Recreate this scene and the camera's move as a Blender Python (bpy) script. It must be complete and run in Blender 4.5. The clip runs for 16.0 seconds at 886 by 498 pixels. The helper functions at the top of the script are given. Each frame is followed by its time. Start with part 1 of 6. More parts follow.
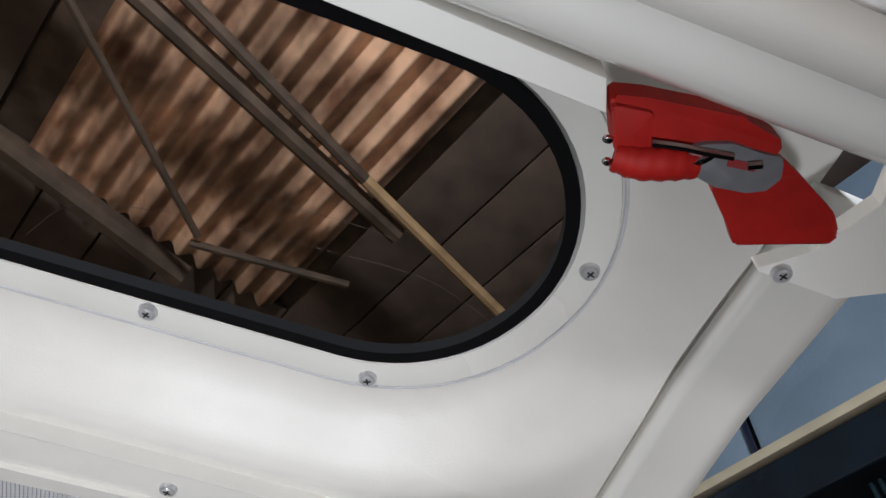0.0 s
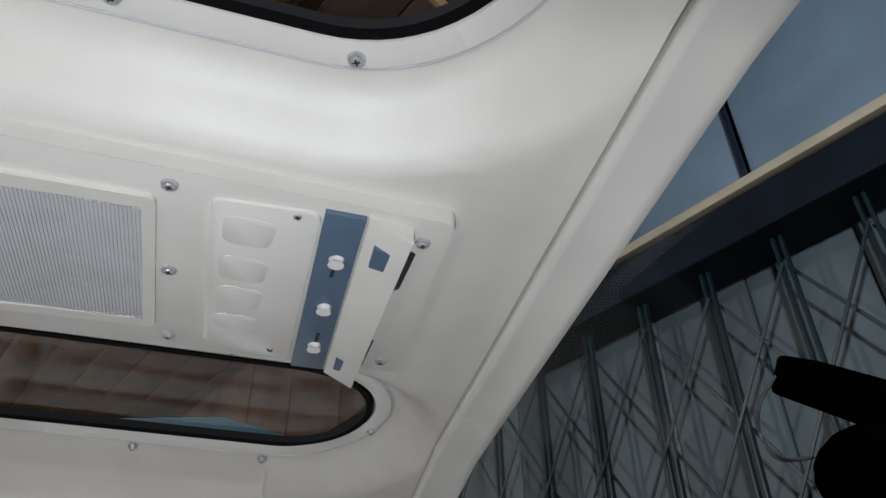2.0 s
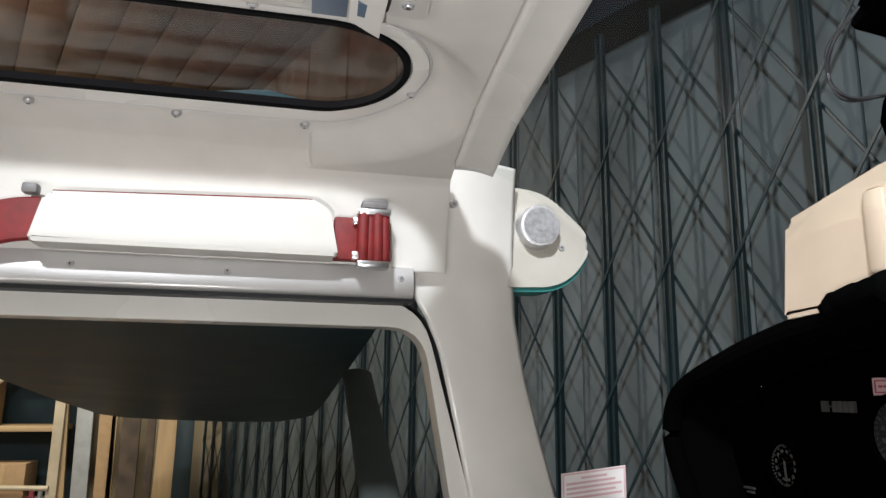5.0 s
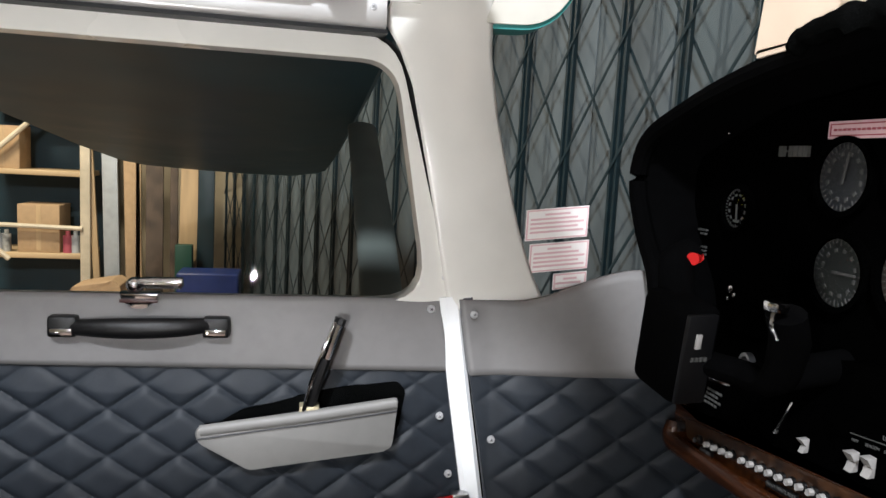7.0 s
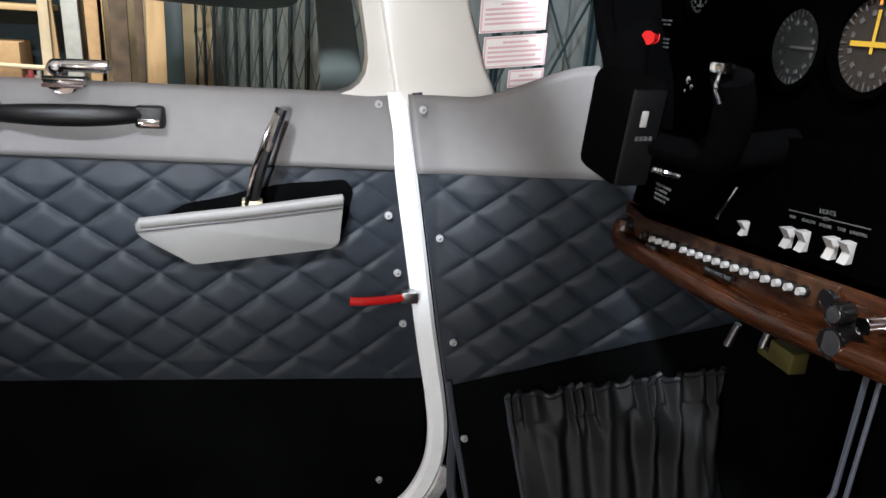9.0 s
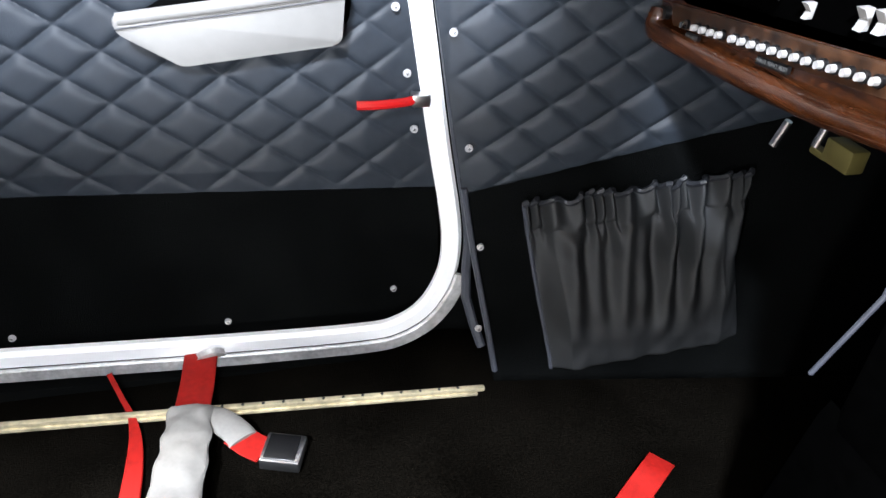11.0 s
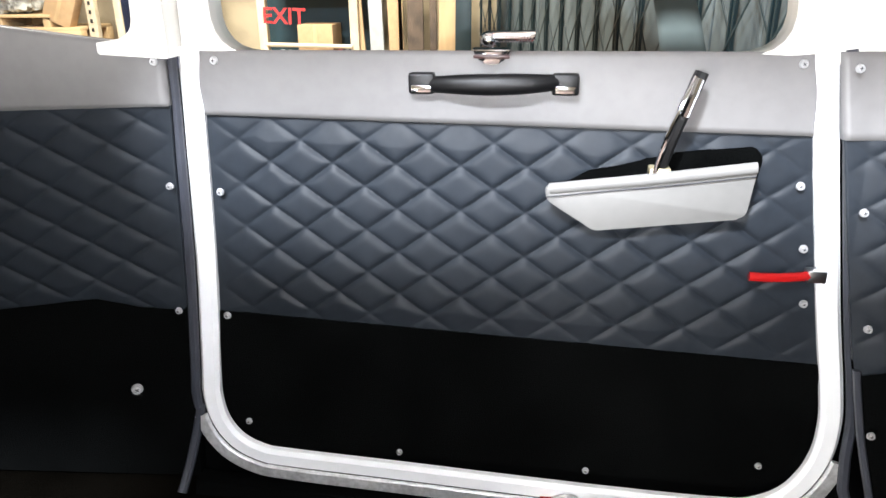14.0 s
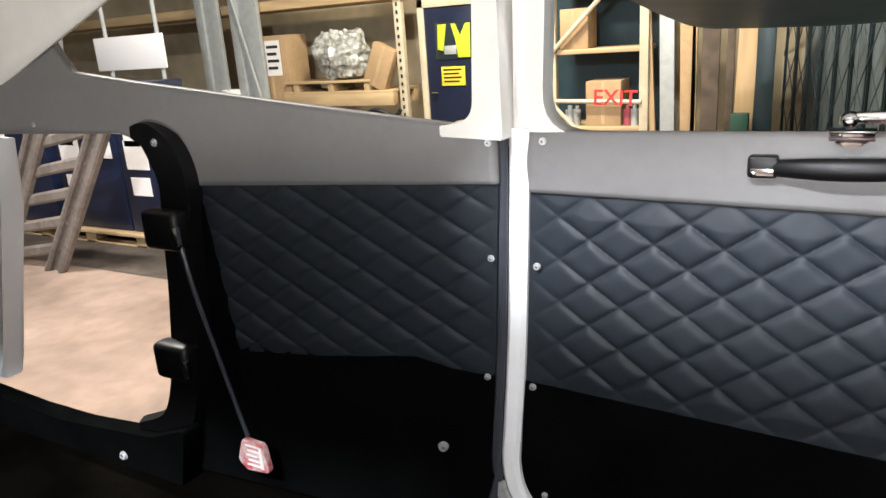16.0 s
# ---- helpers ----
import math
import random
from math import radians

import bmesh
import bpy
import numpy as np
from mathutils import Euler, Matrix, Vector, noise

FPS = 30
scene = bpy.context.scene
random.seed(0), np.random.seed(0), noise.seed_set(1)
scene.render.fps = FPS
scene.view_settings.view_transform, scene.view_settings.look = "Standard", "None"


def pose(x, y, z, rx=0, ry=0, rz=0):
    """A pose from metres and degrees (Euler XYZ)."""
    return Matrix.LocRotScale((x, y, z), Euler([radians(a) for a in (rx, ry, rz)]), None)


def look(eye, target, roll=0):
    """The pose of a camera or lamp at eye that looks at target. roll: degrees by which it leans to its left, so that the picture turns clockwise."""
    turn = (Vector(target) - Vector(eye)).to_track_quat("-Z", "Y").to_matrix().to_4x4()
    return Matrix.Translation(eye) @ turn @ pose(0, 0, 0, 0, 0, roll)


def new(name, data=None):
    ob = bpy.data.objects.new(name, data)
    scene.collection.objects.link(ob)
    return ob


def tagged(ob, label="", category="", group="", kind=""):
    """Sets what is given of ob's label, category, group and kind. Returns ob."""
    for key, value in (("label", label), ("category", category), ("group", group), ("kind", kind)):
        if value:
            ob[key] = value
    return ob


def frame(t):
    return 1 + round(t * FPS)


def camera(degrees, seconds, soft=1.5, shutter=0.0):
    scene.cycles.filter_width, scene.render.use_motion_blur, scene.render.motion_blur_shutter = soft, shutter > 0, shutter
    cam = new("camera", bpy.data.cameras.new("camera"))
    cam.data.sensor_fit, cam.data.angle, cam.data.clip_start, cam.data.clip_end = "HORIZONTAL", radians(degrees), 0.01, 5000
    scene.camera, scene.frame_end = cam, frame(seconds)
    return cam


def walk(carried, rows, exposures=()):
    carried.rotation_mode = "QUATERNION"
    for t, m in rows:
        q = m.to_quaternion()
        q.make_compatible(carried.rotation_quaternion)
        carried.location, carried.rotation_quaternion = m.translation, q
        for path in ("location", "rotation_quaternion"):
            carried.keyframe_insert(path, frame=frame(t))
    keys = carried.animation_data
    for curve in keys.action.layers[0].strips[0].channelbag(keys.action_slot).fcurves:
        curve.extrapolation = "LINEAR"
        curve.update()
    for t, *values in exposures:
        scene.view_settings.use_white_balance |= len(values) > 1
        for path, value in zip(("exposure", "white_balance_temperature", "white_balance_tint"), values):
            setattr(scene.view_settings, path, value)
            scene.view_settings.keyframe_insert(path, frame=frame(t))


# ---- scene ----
cam = camera(63.5, 16.0)
PATH = [
    (0, (0.044, -0.466, 0.913), (0.361, 0.625, 2.558), 4.2),
    (0.5, (0.045, -0.466, 0.907), (0.491, 0.639, 2.514), 1.4),
    (1, (0.05, -0.452, 0.904), (0.512, 0.843, 2.356), 1.2),
    (1.5, (0.054, -0.436, 0.895), (0.542, 0.972, 2.229), -0.1),
    (2, (0.057, -0.429, 0.893), (0.549, 1.113, 2.068), -0.4),
    (2.5, (0.057, -0.419, 0.887), (0.522, 1.208, 1.953), -0.6),
    (3, (0.054, -0.406, 0.878), (0.501, 1.292, 1.835), -0.6),
    (3.5, (0.058, -0.386, 0.866), (0.486, 1.428, 1.591), -0.4),
    (3.7, (0.061, -0.382, 0.866), (0.497, 1.47, 1.482), -0.2),
    (5.8, (0.097, -0.4, 0.888), (0.528, 1.548, 1.031), 1.6),
    (6, (0.098, -0.403, 0.885), (0.543, 1.547, 0.901), 2.4),
    (6.5, (0.127, -0.418, 0.87), (0.57, 1.531, 0.796), 2.6),
    (7, (0.15, -0.418, 0.838), (0.551, 1.526, 0.596), 3.2),
    (7.5, (0.155, -0.42, 0.821), (0.595, 1.507, 0.514), 3.2),
    (8, (0.182, -0.419, 0.798), (0.612, 1.479, 0.338), 3.8),
    (8.5, (0.193, -0.418, 0.777), (0.634, 1.453, 0.226), 3.2),
    (9, (0.205, -0.415, 0.758), (0.654, 1.429, 0.126), 4.1),
    (9.2, (0.208, -0.414, 0.75), (0.671, 1.413, 0.08), 4.4),
    (11.3, (0.179, -0.352, 0.714), (0.596, 1.248, -0.412), 2.9),
    (11.5, (0.156, -0.391, 0.655), (0.485, 1.315, -0.336), 1.9),
    (12, (0.127, -0.372, 0.666), (0.215, 1.375, -0.305), -0.5),
    (12.5, (0.09, -0.374, 0.673), (0.075, 1.362, -0.321), -1.5),
    (13, (0.047, -0.383, 0.695), (-0.052, 1.367, -0.267), -1.7),
    (13.5, (0.031, -0.39, 0.724), (-0.12, 1.421, -0.111), -1.0),
    (14, (0.016, -0.399, 0.747), (-0.229, 1.446, 0.016), -0.6),
    (14.5, (0.005, -0.41, 0.762), (-0.355, 1.459, 0.148), -1.0),
    (15, (-0.01, -0.399, 0.763), (-0.622, 1.41, 0.17), -3.3),
    (15.5, (-0.045, -0.405, 0.773), (-0.81, 1.341, 0.169), -3.7),
    (16, (-0.051, -0.394, 0.785), (-1.005, 1.267, 0.213), -4.0),
]
EXPOSURES = [(0, -0.2, 5950, 10), (0.5, -0.27, 5800, 9), (1.0, -0.3, 5500, 7), (1.5, -0.3, 5500, 6), (2, -0.35, 5900, 8), (2.5, -0.27, 6200, 10), (3.0, -0.02, 6250, 10), (3.5, 0.15, 6300, 10), (6, 0.3, 6300, 10), (7, 0.82, 6250, 10), (9, 1.3, 6100, 10), (11.5, 2.7, 5800, 10), (12.5, 2.9, 5750, 10), (13.5, 2.65, 6000, 10), (14.5, 1.88, 6150, 10), (15, 1.73, 6200, 10), (16, 1.65, 6250, 10)]
walk(cam, [(t, look(eye, target, roll)) for t, eye, target, roll in PATH], EXPOSURES)

# ---- world and lights ----
world = bpy.data.worlds.new("world")
scene.world = world
world.use_nodes = True
world.node_tree.nodes["Background"].inputs[0].default_value = (0.5, 0.55, 0.6, 1)
world.node_tree.nodes["Background"].inputs[1].default_value = 0.02


def lamp(name, kind, at, aim, power, size, colour=(1, 1, 1), size_y=None):
    data = bpy.data.lights.new(name, kind)
    data.energy, data.color = power, colour
    if kind == "AREA":
        data.shape = "RECTANGLE"
        data.size, data.size_y = size, size_y or size
    else:
        data.shadow_soft_size = size
    if kind == "SPOT":
        data.spot_size, data.spot_blend = radians(178), 0.92
    ob = new(name, data)
    ob.matrix_world = look(at, aim)
    return ob


TORCH = 13.2
HALL = 300.0
lamp("phone_torch", "SPOT", (0.01, -0.47, 0.71), (-0.24, 0.53, 1.01), TORCH, 0.006, (1.0, 0.985, 0.97))
lamp("hangar_lamp", "AREA", (-3.5, 1.5, 3.9), (-3.5, 1.6, 0), HALL * 0.6, 1.6, (1.0, 0.93, 0.84), 0.3)
lamp("hangar_lamp", "AREA", (-2.8, 4.9, 3.7), (-2.6, 6.6, 1.0), HALL * 0.48, 1.2, (1.0, 0.88, 0.7), 0.3)
lamp("unseen_hangar_bulb", "POINT", (-1.0, -1.65, 0.12), (0, 0, 0), HALL * 0.10, 0.06, (1.0, 0.95, 0.86))
# Added fill without a visible source, to brighten the roof, gate and wing.
lamp("unseen_hangar_bulb", "POINT", (-0.6, -1.9, 2.6), (0, 0, 0), HALL * 1.3, 0.12, (0.95, 0.97, 1.0))


# ---- materials ----
def material(name, colour, rough=0.5, metal=0.0, grain=0.0, scale=40.0, bump=0.0, bump_scale=None, second=None, spec=0.5, coat=0.0, stains=0.0, stain_scale=4.0, stretch=None):
    """Principled surface: base colour varied by fine grain and by broad stains, with fine relief."""
    m = bpy.data.materials.new(name)
    m.use_nodes = True
    nt = m.node_tree
    b = nt.nodes["Principled BSDF"]
    b.inputs["Roughness"].default_value = rough
    b.inputs["Metallic"].default_value = metal
    b.inputs["Specular IOR Level"].default_value = spec
    b.inputs["Coat Weight"].default_value = coat
    b.inputs["Base Color"].default_value = (*colour, 1)
    tc = nt.nodes.new("ShaderNodeTexCoord")
    mp = nt.nodes.new("ShaderNodeMapping")
    if stretch:
        mp.inputs["Scale"].default_value = stretch
    nt.links.new(tc.outputs["Object"], mp.inputs[0])
    if grain or second or stains:
        n1 = nt.nodes.new("ShaderNodeTexNoise")
        n1.inputs["Scale"].default_value, n1.inputs["Detail"].default_value = scale, 6
        n2 = nt.nodes.new("ShaderNodeTexNoise")
        n2.inputs["Scale"].default_value, n2.inputs["Detail"].default_value = stain_scale, 3
        nt.links.new(mp.outputs[0], n1.inputs["Vector"])
        nt.links.new(mp.outputs[0], n2.inputs["Vector"])
        r1 = nt.nodes.new("ShaderNodeValToRGB")
        dark = second or tuple(c * (1 - grain) for c in colour)
        r1.color_ramp.elements[0].color, r1.color_ramp.elements[1].color = (*dark, 1), (*colour, 1)
        r1.color_ramp.elements[0].position, r1.color_ramp.elements[1].position = 0.32, 0.62
        nt.links.new(n1.outputs["Fac"], r1.inputs[0])
        mix = nt.nodes.new("ShaderNodeMix")
        mix.data_type, mix.blend_type = "RGBA", "MULTIPLY"
        mix.inputs["Factor"].default_value = 1
        r2 = nt.nodes.new("ShaderNodeValToRGB")
        r2.color_ramp.elements[0].color, r2.color_ramp.elements[1].color = (1 - stains,) * 3 + (1,), (1, 1, 1, 1)
        r2.color_ramp.elements[0].position, r2.color_ramp.elements[1].position = 0.35, 0.6
        nt.links.new(n2.outputs["Fac"], r2.inputs[0])
        nt.links.new(r1.outputs[0], mix.inputs["A"])
        nt.links.new(r2.outputs[0], mix.inputs["B"])
        nt.links.new(mix.outputs["Result"], b.inputs["Base Color"])
        rr = nt.nodes.new("ShaderNodeMapRange")
        rr.inputs["To Min"].default_value, rr.inputs["To Max"].default_value = max(0, rough - 0.08), min(1, rough + 0.08)
        nt.links.new(n2.outputs["Fac"], rr.inputs["Value"])
        nt.links.new(rr.outputs[0], b.inputs["Roughness"])
    if bump:
        n3 = nt.nodes.new("ShaderNodeTexNoise")
        n3.inputs["Scale"].default_value, n3.inputs["Detail"].default_value = bump_scale or scale * 4, 4
        nt.links.new(mp.outputs[0], n3.inputs["Vector"])
        bp = nt.nodes.new("ShaderNodeBump")
        bp.inputs["Strength"].default_value, bp.inputs["Distance"].default_value = bump, 0.002
        nt.links.new(n3.outputs["Fac"], bp.inputs["Height"])
        nt.links.new(bp.outputs[0], b.inputs["Normal"])
    return m


def glass(name, tint=(1, 1, 1), rough=0.0, ior=1.33):
    """Thin sheet of clear plastic: see-through, with a faint mirror that grows at grazing angles."""
    m = bpy.data.materials.new(name)
    m.use_nodes = True
    nt = m.node_tree
    nt.nodes.clear()
    out = nt.nodes.new("ShaderNodeOutputMaterial")
    tr = nt.nodes.new("ShaderNodeBsdfTransparent")
    tr.inputs[0].default_value = (*tint, 1)
    gl = nt.nodes.new("ShaderNodeBsdfGlossy")
    gl.inputs["Roughness"].default_value = rough
    fr = nt.nodes.new("ShaderNodeFresnel")
    fr.inputs[0].default_value = ior
    mx = nt.nodes.new("ShaderNodeMixShader")
    nt.links.new(fr.outputs[0], mx.inputs[0])
    nt.links.new(tr.outputs[0], mx.inputs[1])
    nt.links.new(gl.outputs[0], mx.inputs[2])
    nt.links.new(mx.outputs[0], out.inputs[0])
    return m


def glow(name, colour, strength):
    m = bpy.data.materials.new(name)
    m.use_nodes = True
    b = m.node_tree.nodes["Principled BSDF"]
    b.inputs["Base Color"].default_value = (*colour, 1)
    b.inputs["Emission Color"].default_value = (*colour, 1)
    b.inputs["Emission Strength"].default_value = strength
    return m


CREAM = material("cream_plastic", (0.70, 0.68, 0.635), 0.42, grain=0.05, scale=25, bump=0.06, bump_scale=900, stains=0.06, stain_scale=3)
CREAM_SMOOTH = material("cream_gloss_paint", (0.76, 0.745, 0.70), 0.25, grain=0.04, scale=18, stains=0.06, stain_scale=6, coat=0.2)
WHITE_JAMB = material("white_jamb_paint", (0.86, 0.87, 0.88), 0.22, grain=0.03, scale=30, stains=0.05, coat=0.3)
GREY_VINYL = material("grey_vinyl", (0.158, 0.152, 0.150), 0.5, grain=0.07, scale=60, bump=0.10, bump_scale=1200, stains=0.08, stain_scale=5)
POCKET_VINYL = material("light_grey_vinyl", (0.168, 0.164, 0.157), 0.5, grain=0.06, scale=60, bump=0.1, bump_scale=1200, stains=0.06)
QUILT = material("charcoal_quilted_leather", (0.0172, 0.0212, 0.0272), 0.5, grain=0.18, scale=80, bump=0.2, bump_scale=900, stains=0.12, stain_scale=6, spec=0.2)
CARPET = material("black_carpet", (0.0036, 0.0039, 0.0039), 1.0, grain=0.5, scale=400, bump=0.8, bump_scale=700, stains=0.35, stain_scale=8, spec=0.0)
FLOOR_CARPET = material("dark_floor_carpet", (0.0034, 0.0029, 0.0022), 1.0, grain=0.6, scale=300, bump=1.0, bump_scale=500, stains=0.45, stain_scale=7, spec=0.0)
RUBBER = material("black_rubber", (0.012, 0.013, 0.016), 0.55, grain=0.2, scale=60, spec=0.4)
SKY_SEAL = material("matt_black_rubber", (0.003, 0.003, 0.0035), 0.85, grain=0.2, scale=60, spec=0.12)
PIPING = material("dark_vinyl_piping", (0.036, 0.039, 0.050), 0.45, grain=0.15, scale=60)
BLACK = material("black_plastic", (0.0024, 0.0024, 0.0028), 0.42, spec=0.35, grain=0.25, scale=120, bump=0.15, bump_scale=1500)
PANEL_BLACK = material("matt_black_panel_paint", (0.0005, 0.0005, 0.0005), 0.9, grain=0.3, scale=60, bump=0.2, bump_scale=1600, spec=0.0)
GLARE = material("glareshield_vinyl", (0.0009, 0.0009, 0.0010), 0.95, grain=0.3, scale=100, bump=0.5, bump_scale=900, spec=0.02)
CHROME = material("chrome", (0.75, 0.75, 0.77), 0.12, 1.0, grain=0.08, scale=30)
STEEL = material("brushed_steel", (0.62, 0.62, 0.63), 0.3, 1.0, grain=0.1, scale=60)
ALU = material("scuffed_aluminium", (0.62, 0.62, 0.62), 0.42, 0.45, grain=0.25, scale=140, bump=0.4, bump_scale=300, stains=0.25, stain_scale=30)
ALU_PAINT = material("silver_painted_rail", (0.62, 0.61, 0.60), 0.3, 0.25, grain=0.05, scale=20, stains=0.08)
BRASS = material("worn_brass_rail", (0.80, 0.70, 0.46), 0.38, 0.6, grain=0.3, scale=90, bump=0.3, bump_scale=400, stains=0.4, stain_scale=25)
RED_WEB = material("red_webbing", (0.30, 0.007, 0.004), 0.6, grain=0.2, scale=120, bump=0.10, bump_scale=2200, stains=0.2, stain_scale=20, spec=0.25)
RED_DARK = material("dark_red_webbing", (0.20, 0.010, 0.010), 0.6, grain=0.2, scale=120, bump=0.25, bump_scale=1400, stains=0.25, stain_scale=20)
RED_GLOSS = material("red_gloss_plastic", (0.33, 0.008, 0.008), 0.2, grain=0.05, coat=0.4)
SLEEVE = material("cream_fabric", (0.215, 0.203, 0.184), 0.8, grain=0.1, scale=200, bump=0.5, bump_scale=900, stains=0.12, stain_scale=15)
BLUE_STRIP = material("blue_grey_strip", (0.10, 0.15, 0.22), 0.45, grain=0.06, scale=50, stains=0.08)
GRILLE = material("grey_grille", (0.56, 0.56, 0.57), 0.5, grain=0.08, scale=60)
SWITCH_WHITE = material("ivory_switch", (0.26, 0.25, 0.24), 0.5)
WHITE = material("white_plastic", (0.80, 0.79, 0.75), 0.35, grain=0.04)
WALNUT = material("varnished_walnut", (0.042, 0.0115, 0.0023), 0.25, grain=0.6, scale=12, stretch=(4, 1.2, 22), coat=0.25, stains=0.3, stain_scale=6)
FACE = material("spun_metal_face", (0.66, 0.66, 0.67), 0.35, 0.35, grain=0.15, scale=200)
SCREW = material("screw_metal", (0.60, 0.60, 0.61), 0.28, 0.45, grain=0.2, scale=300)
SLOT = material("screw_slot", (0.02, 0.02, 0.02), 0.6)
GAUGE_MARK = material("gauge_print", (0.042, 0.042, 0.040), 0.7)
MARK = material("white_print", (0.75, 0.75, 0.72), 0.6)
ORANGE = material("orange_print", (0.9, 0.25, 0.02), 0.6)
YELLOW = material("yellow_print", (0.36, 0.22, 0.012), 0.6)
PAPER = material("white_paper", (0.78, 0.75, 0.735), 0.8, grain=0.04, scale=30)
PINK = material("pale_pink_label", (0.66, 0.44, 0.46), 0.7, grain=0.08, scale=50)
REDPRINT = material("dark_red_print", (0.32, 0.06, 0.08), 0.7)
BEIGE = material("beige_plastic", (0.60, 0.49, 0.38), 0.5, grain=0.06, scale=20, stains=0.08)
TEAL = material("teal_paint", (0.03, 0.20, 0.19), 0.4, grain=0.1)
GLASS = glass("clear_acrylic", (0.93, 0.95, 0.94))
BRONZE = glass("bronze_acrylic", (0.95, 0.87, 0.80), 0.10, 1.3)
LENS = glass("gauge_glass", (0.97, 0.97, 0.97), 0.0, 1.08)
# hangar
CONCRETE = material("worn_concrete", (0.31, 0.225, 0.178), 0.75, grain=0.2, scale=7, bump=0.3, bump_scale=60, stains=0.3, stain_scale=1.3)
WALL_SHEET = material("weathered_grey_sheet", (0.125, 0.155, 0.165), 0.6, grain=0.35, scale=5, bump=0.2, bump_scale=30, stains=0.35, stain_scale=1.6, stretch=(1, 1, 0.35))
GATE_GREEN = material("dark_green_steel", (0.010, 0.026, 0.032), 0.4, grain=0.25, scale=20, stains=0.2)
NAVY = material("navy_paint", (0.008, 0.014, 0.040), 0.4, grain=0.2, scale=20, stains=0.2)
TEAL_DARK = material("dark_teal_panel", (0.008, 0.035, 0.048), 0.6, grain=0.2, scale=8)
PINE = material("pine_board", (0.52, 0.36, 0.19), 0.6, grain=0.3, scale=9, stretch=(1, 1, 0.15), stains=0.15)
PINE_X = material("pine_board_flat", (0.52, 0.37, 0.20), 0.6, grain=0.3, scale=9, stretch=(0.15, 1, 1), stains=0.15)
CARD = material("cardboard", (0.42, 0.28, 0.15), 0.8, grain=0.12, scale=20, stains=0.12)
TAN_WALL = material("tan_wall", (0.36, 0.30, 0.20), 0.8, grain=0.2, scale=4, stains=0.2, stain_scale=1)
CREAM_STEEL = material("cream_steel", (0.58, 0.50, 0.36), 0.5, grain=0.12, scale=20, stains=0.15)
GALV = material("galvanised_steel", (0.40, 0.42, 0.42), 0.45, 0.15, grain=0.15, scale=12)
ROOF_BOARD = material("dark_roof_board", (0.105, 0.077, 0.060), 0.8, grain=0.3, scale=6, stains=0.4, stain_scale=1.5)
ROOF_SHEET = material("rusty_corrugated_sheet", (0.80, 0.53, 0.35), 0.55, second=(0.20, 0.10, 0.06), scale=4.0, stains=0.6, stain_scale=2.4, bump=0.2, bump_scale=30)
TIMBER = material("old_timber", (0.10, 0.070, 0.048), 0.75, grain=0.4, scale=8, stains=0.3)
PALE_PANEL = material("pale_blue_grey_panel", (0.20, 0.27, 0.35), 0.6, grain=0.12, scale=4, stains=0.2, stain_scale=1)
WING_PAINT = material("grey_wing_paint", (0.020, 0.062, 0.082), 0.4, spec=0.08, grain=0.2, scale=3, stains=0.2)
STRUT_PAINT = material("grey_strut_paint", (0.15, 0.175, 0.165), 0.85, spec=0.15, grain=0.12, scale=6, stains=0.15)
BUBBLE = material("clear_bubble_wrap", (0.50, 0.50, 0.46), 0.16, second=(0.13, 0.13, 0.12), scale=14, bump=1.0, bump_scale=34)
HIVIS = material("yellow_green_cloth", (0.50, 0.60, 0.02), 0.7, grain=0.2, scale=30)
SIGN_YELLOW = material("yellow_sign", (0.75, 0.60, 0.03), 0.5)
GREEN_TIN = material("green_tin", (0.008, 0.05, 0.03), 0.5)


# ---- mesh helpers ----
def part(name, bm, mat, parent=None, label="", smooth=True, angle=35):
    me = bpy.data.meshes.new(name)
    bmesh.ops.recalc_face_normals(bm, faces=bm.faces)
    bm.to_mesh(me)
    bm.free()
    me.materials.append(mat)
    if smooth:
        me.shade_smooth()
        me.set_sharp_from_angle(angle=radians(angle))
    ob = new(name, me)
    if parent:
        ob.parent = parent
        ob.matrix_parent_inverse = Matrix.Translation(-parent.location)
    return tagged(ob, label)


def thing(name, at, label, category, group="", kind=""):
    return_ob = new(name)
    return_ob.location = at
    return_ob.empty_display_size = 0.02
    return tagged(return_ob, label, category, group, kind)


def single(name, bm, mat, label, category="", group="", kind="", smooth=True, angle=35):
    return tagged(part(name, bm, mat, None, "", smooth, angle), label, category, group, kind)


def shape():
    return bmesh.new()


def box(bm, a, b, bev=0.0, seg=2, m=None):
    made = bmesh.ops.create_cube(bm, size=1)["verts"]
    c = [(p + q) / 2 for p, q in zip(a, b)]
    s = [abs(q - p) for p, q in zip(a, b)]
    for v in made:
        v.co = Vector((c[0] + v.co.x * s[0], c[1] + v.co.y * s[1], c[2] + v.co.z * s[2]))
        if m:
            v.co = m @ v.co
    if bev:
        bmesh.ops.bevel(bm, geom=list({e for v in made for e in v.link_edges}), offset=bev, segments=seg, profile=0.5, affect="EDGES")
    return bm


def cyl(bm, p, q, r, r2=None, seg=16, bev=0.0):
    p, q = Vector(p), Vector(q)
    d = q - p
    made = bmesh.ops.create_cone(bm, cap_ends=True, segments=seg, radius1=r, radius2=r if r2 is None else r2, depth=d.length)["verts"]
    m = Matrix.Translation((p + q) / 2) @ d.to_track_quat("Z", "Y").to_matrix().to_4x4()
    for v in made:
        v.co = m @ v.co
    if bev:
        caps = [e for v in made for e in v.link_edges if any(len(f.verts) > 4 for f in e.link_faces)]
        bmesh.ops.bevel(bm, geom=list(set(caps)), offset=bev, segments=2, profile=0.5, affect="EDGES")
    return bm


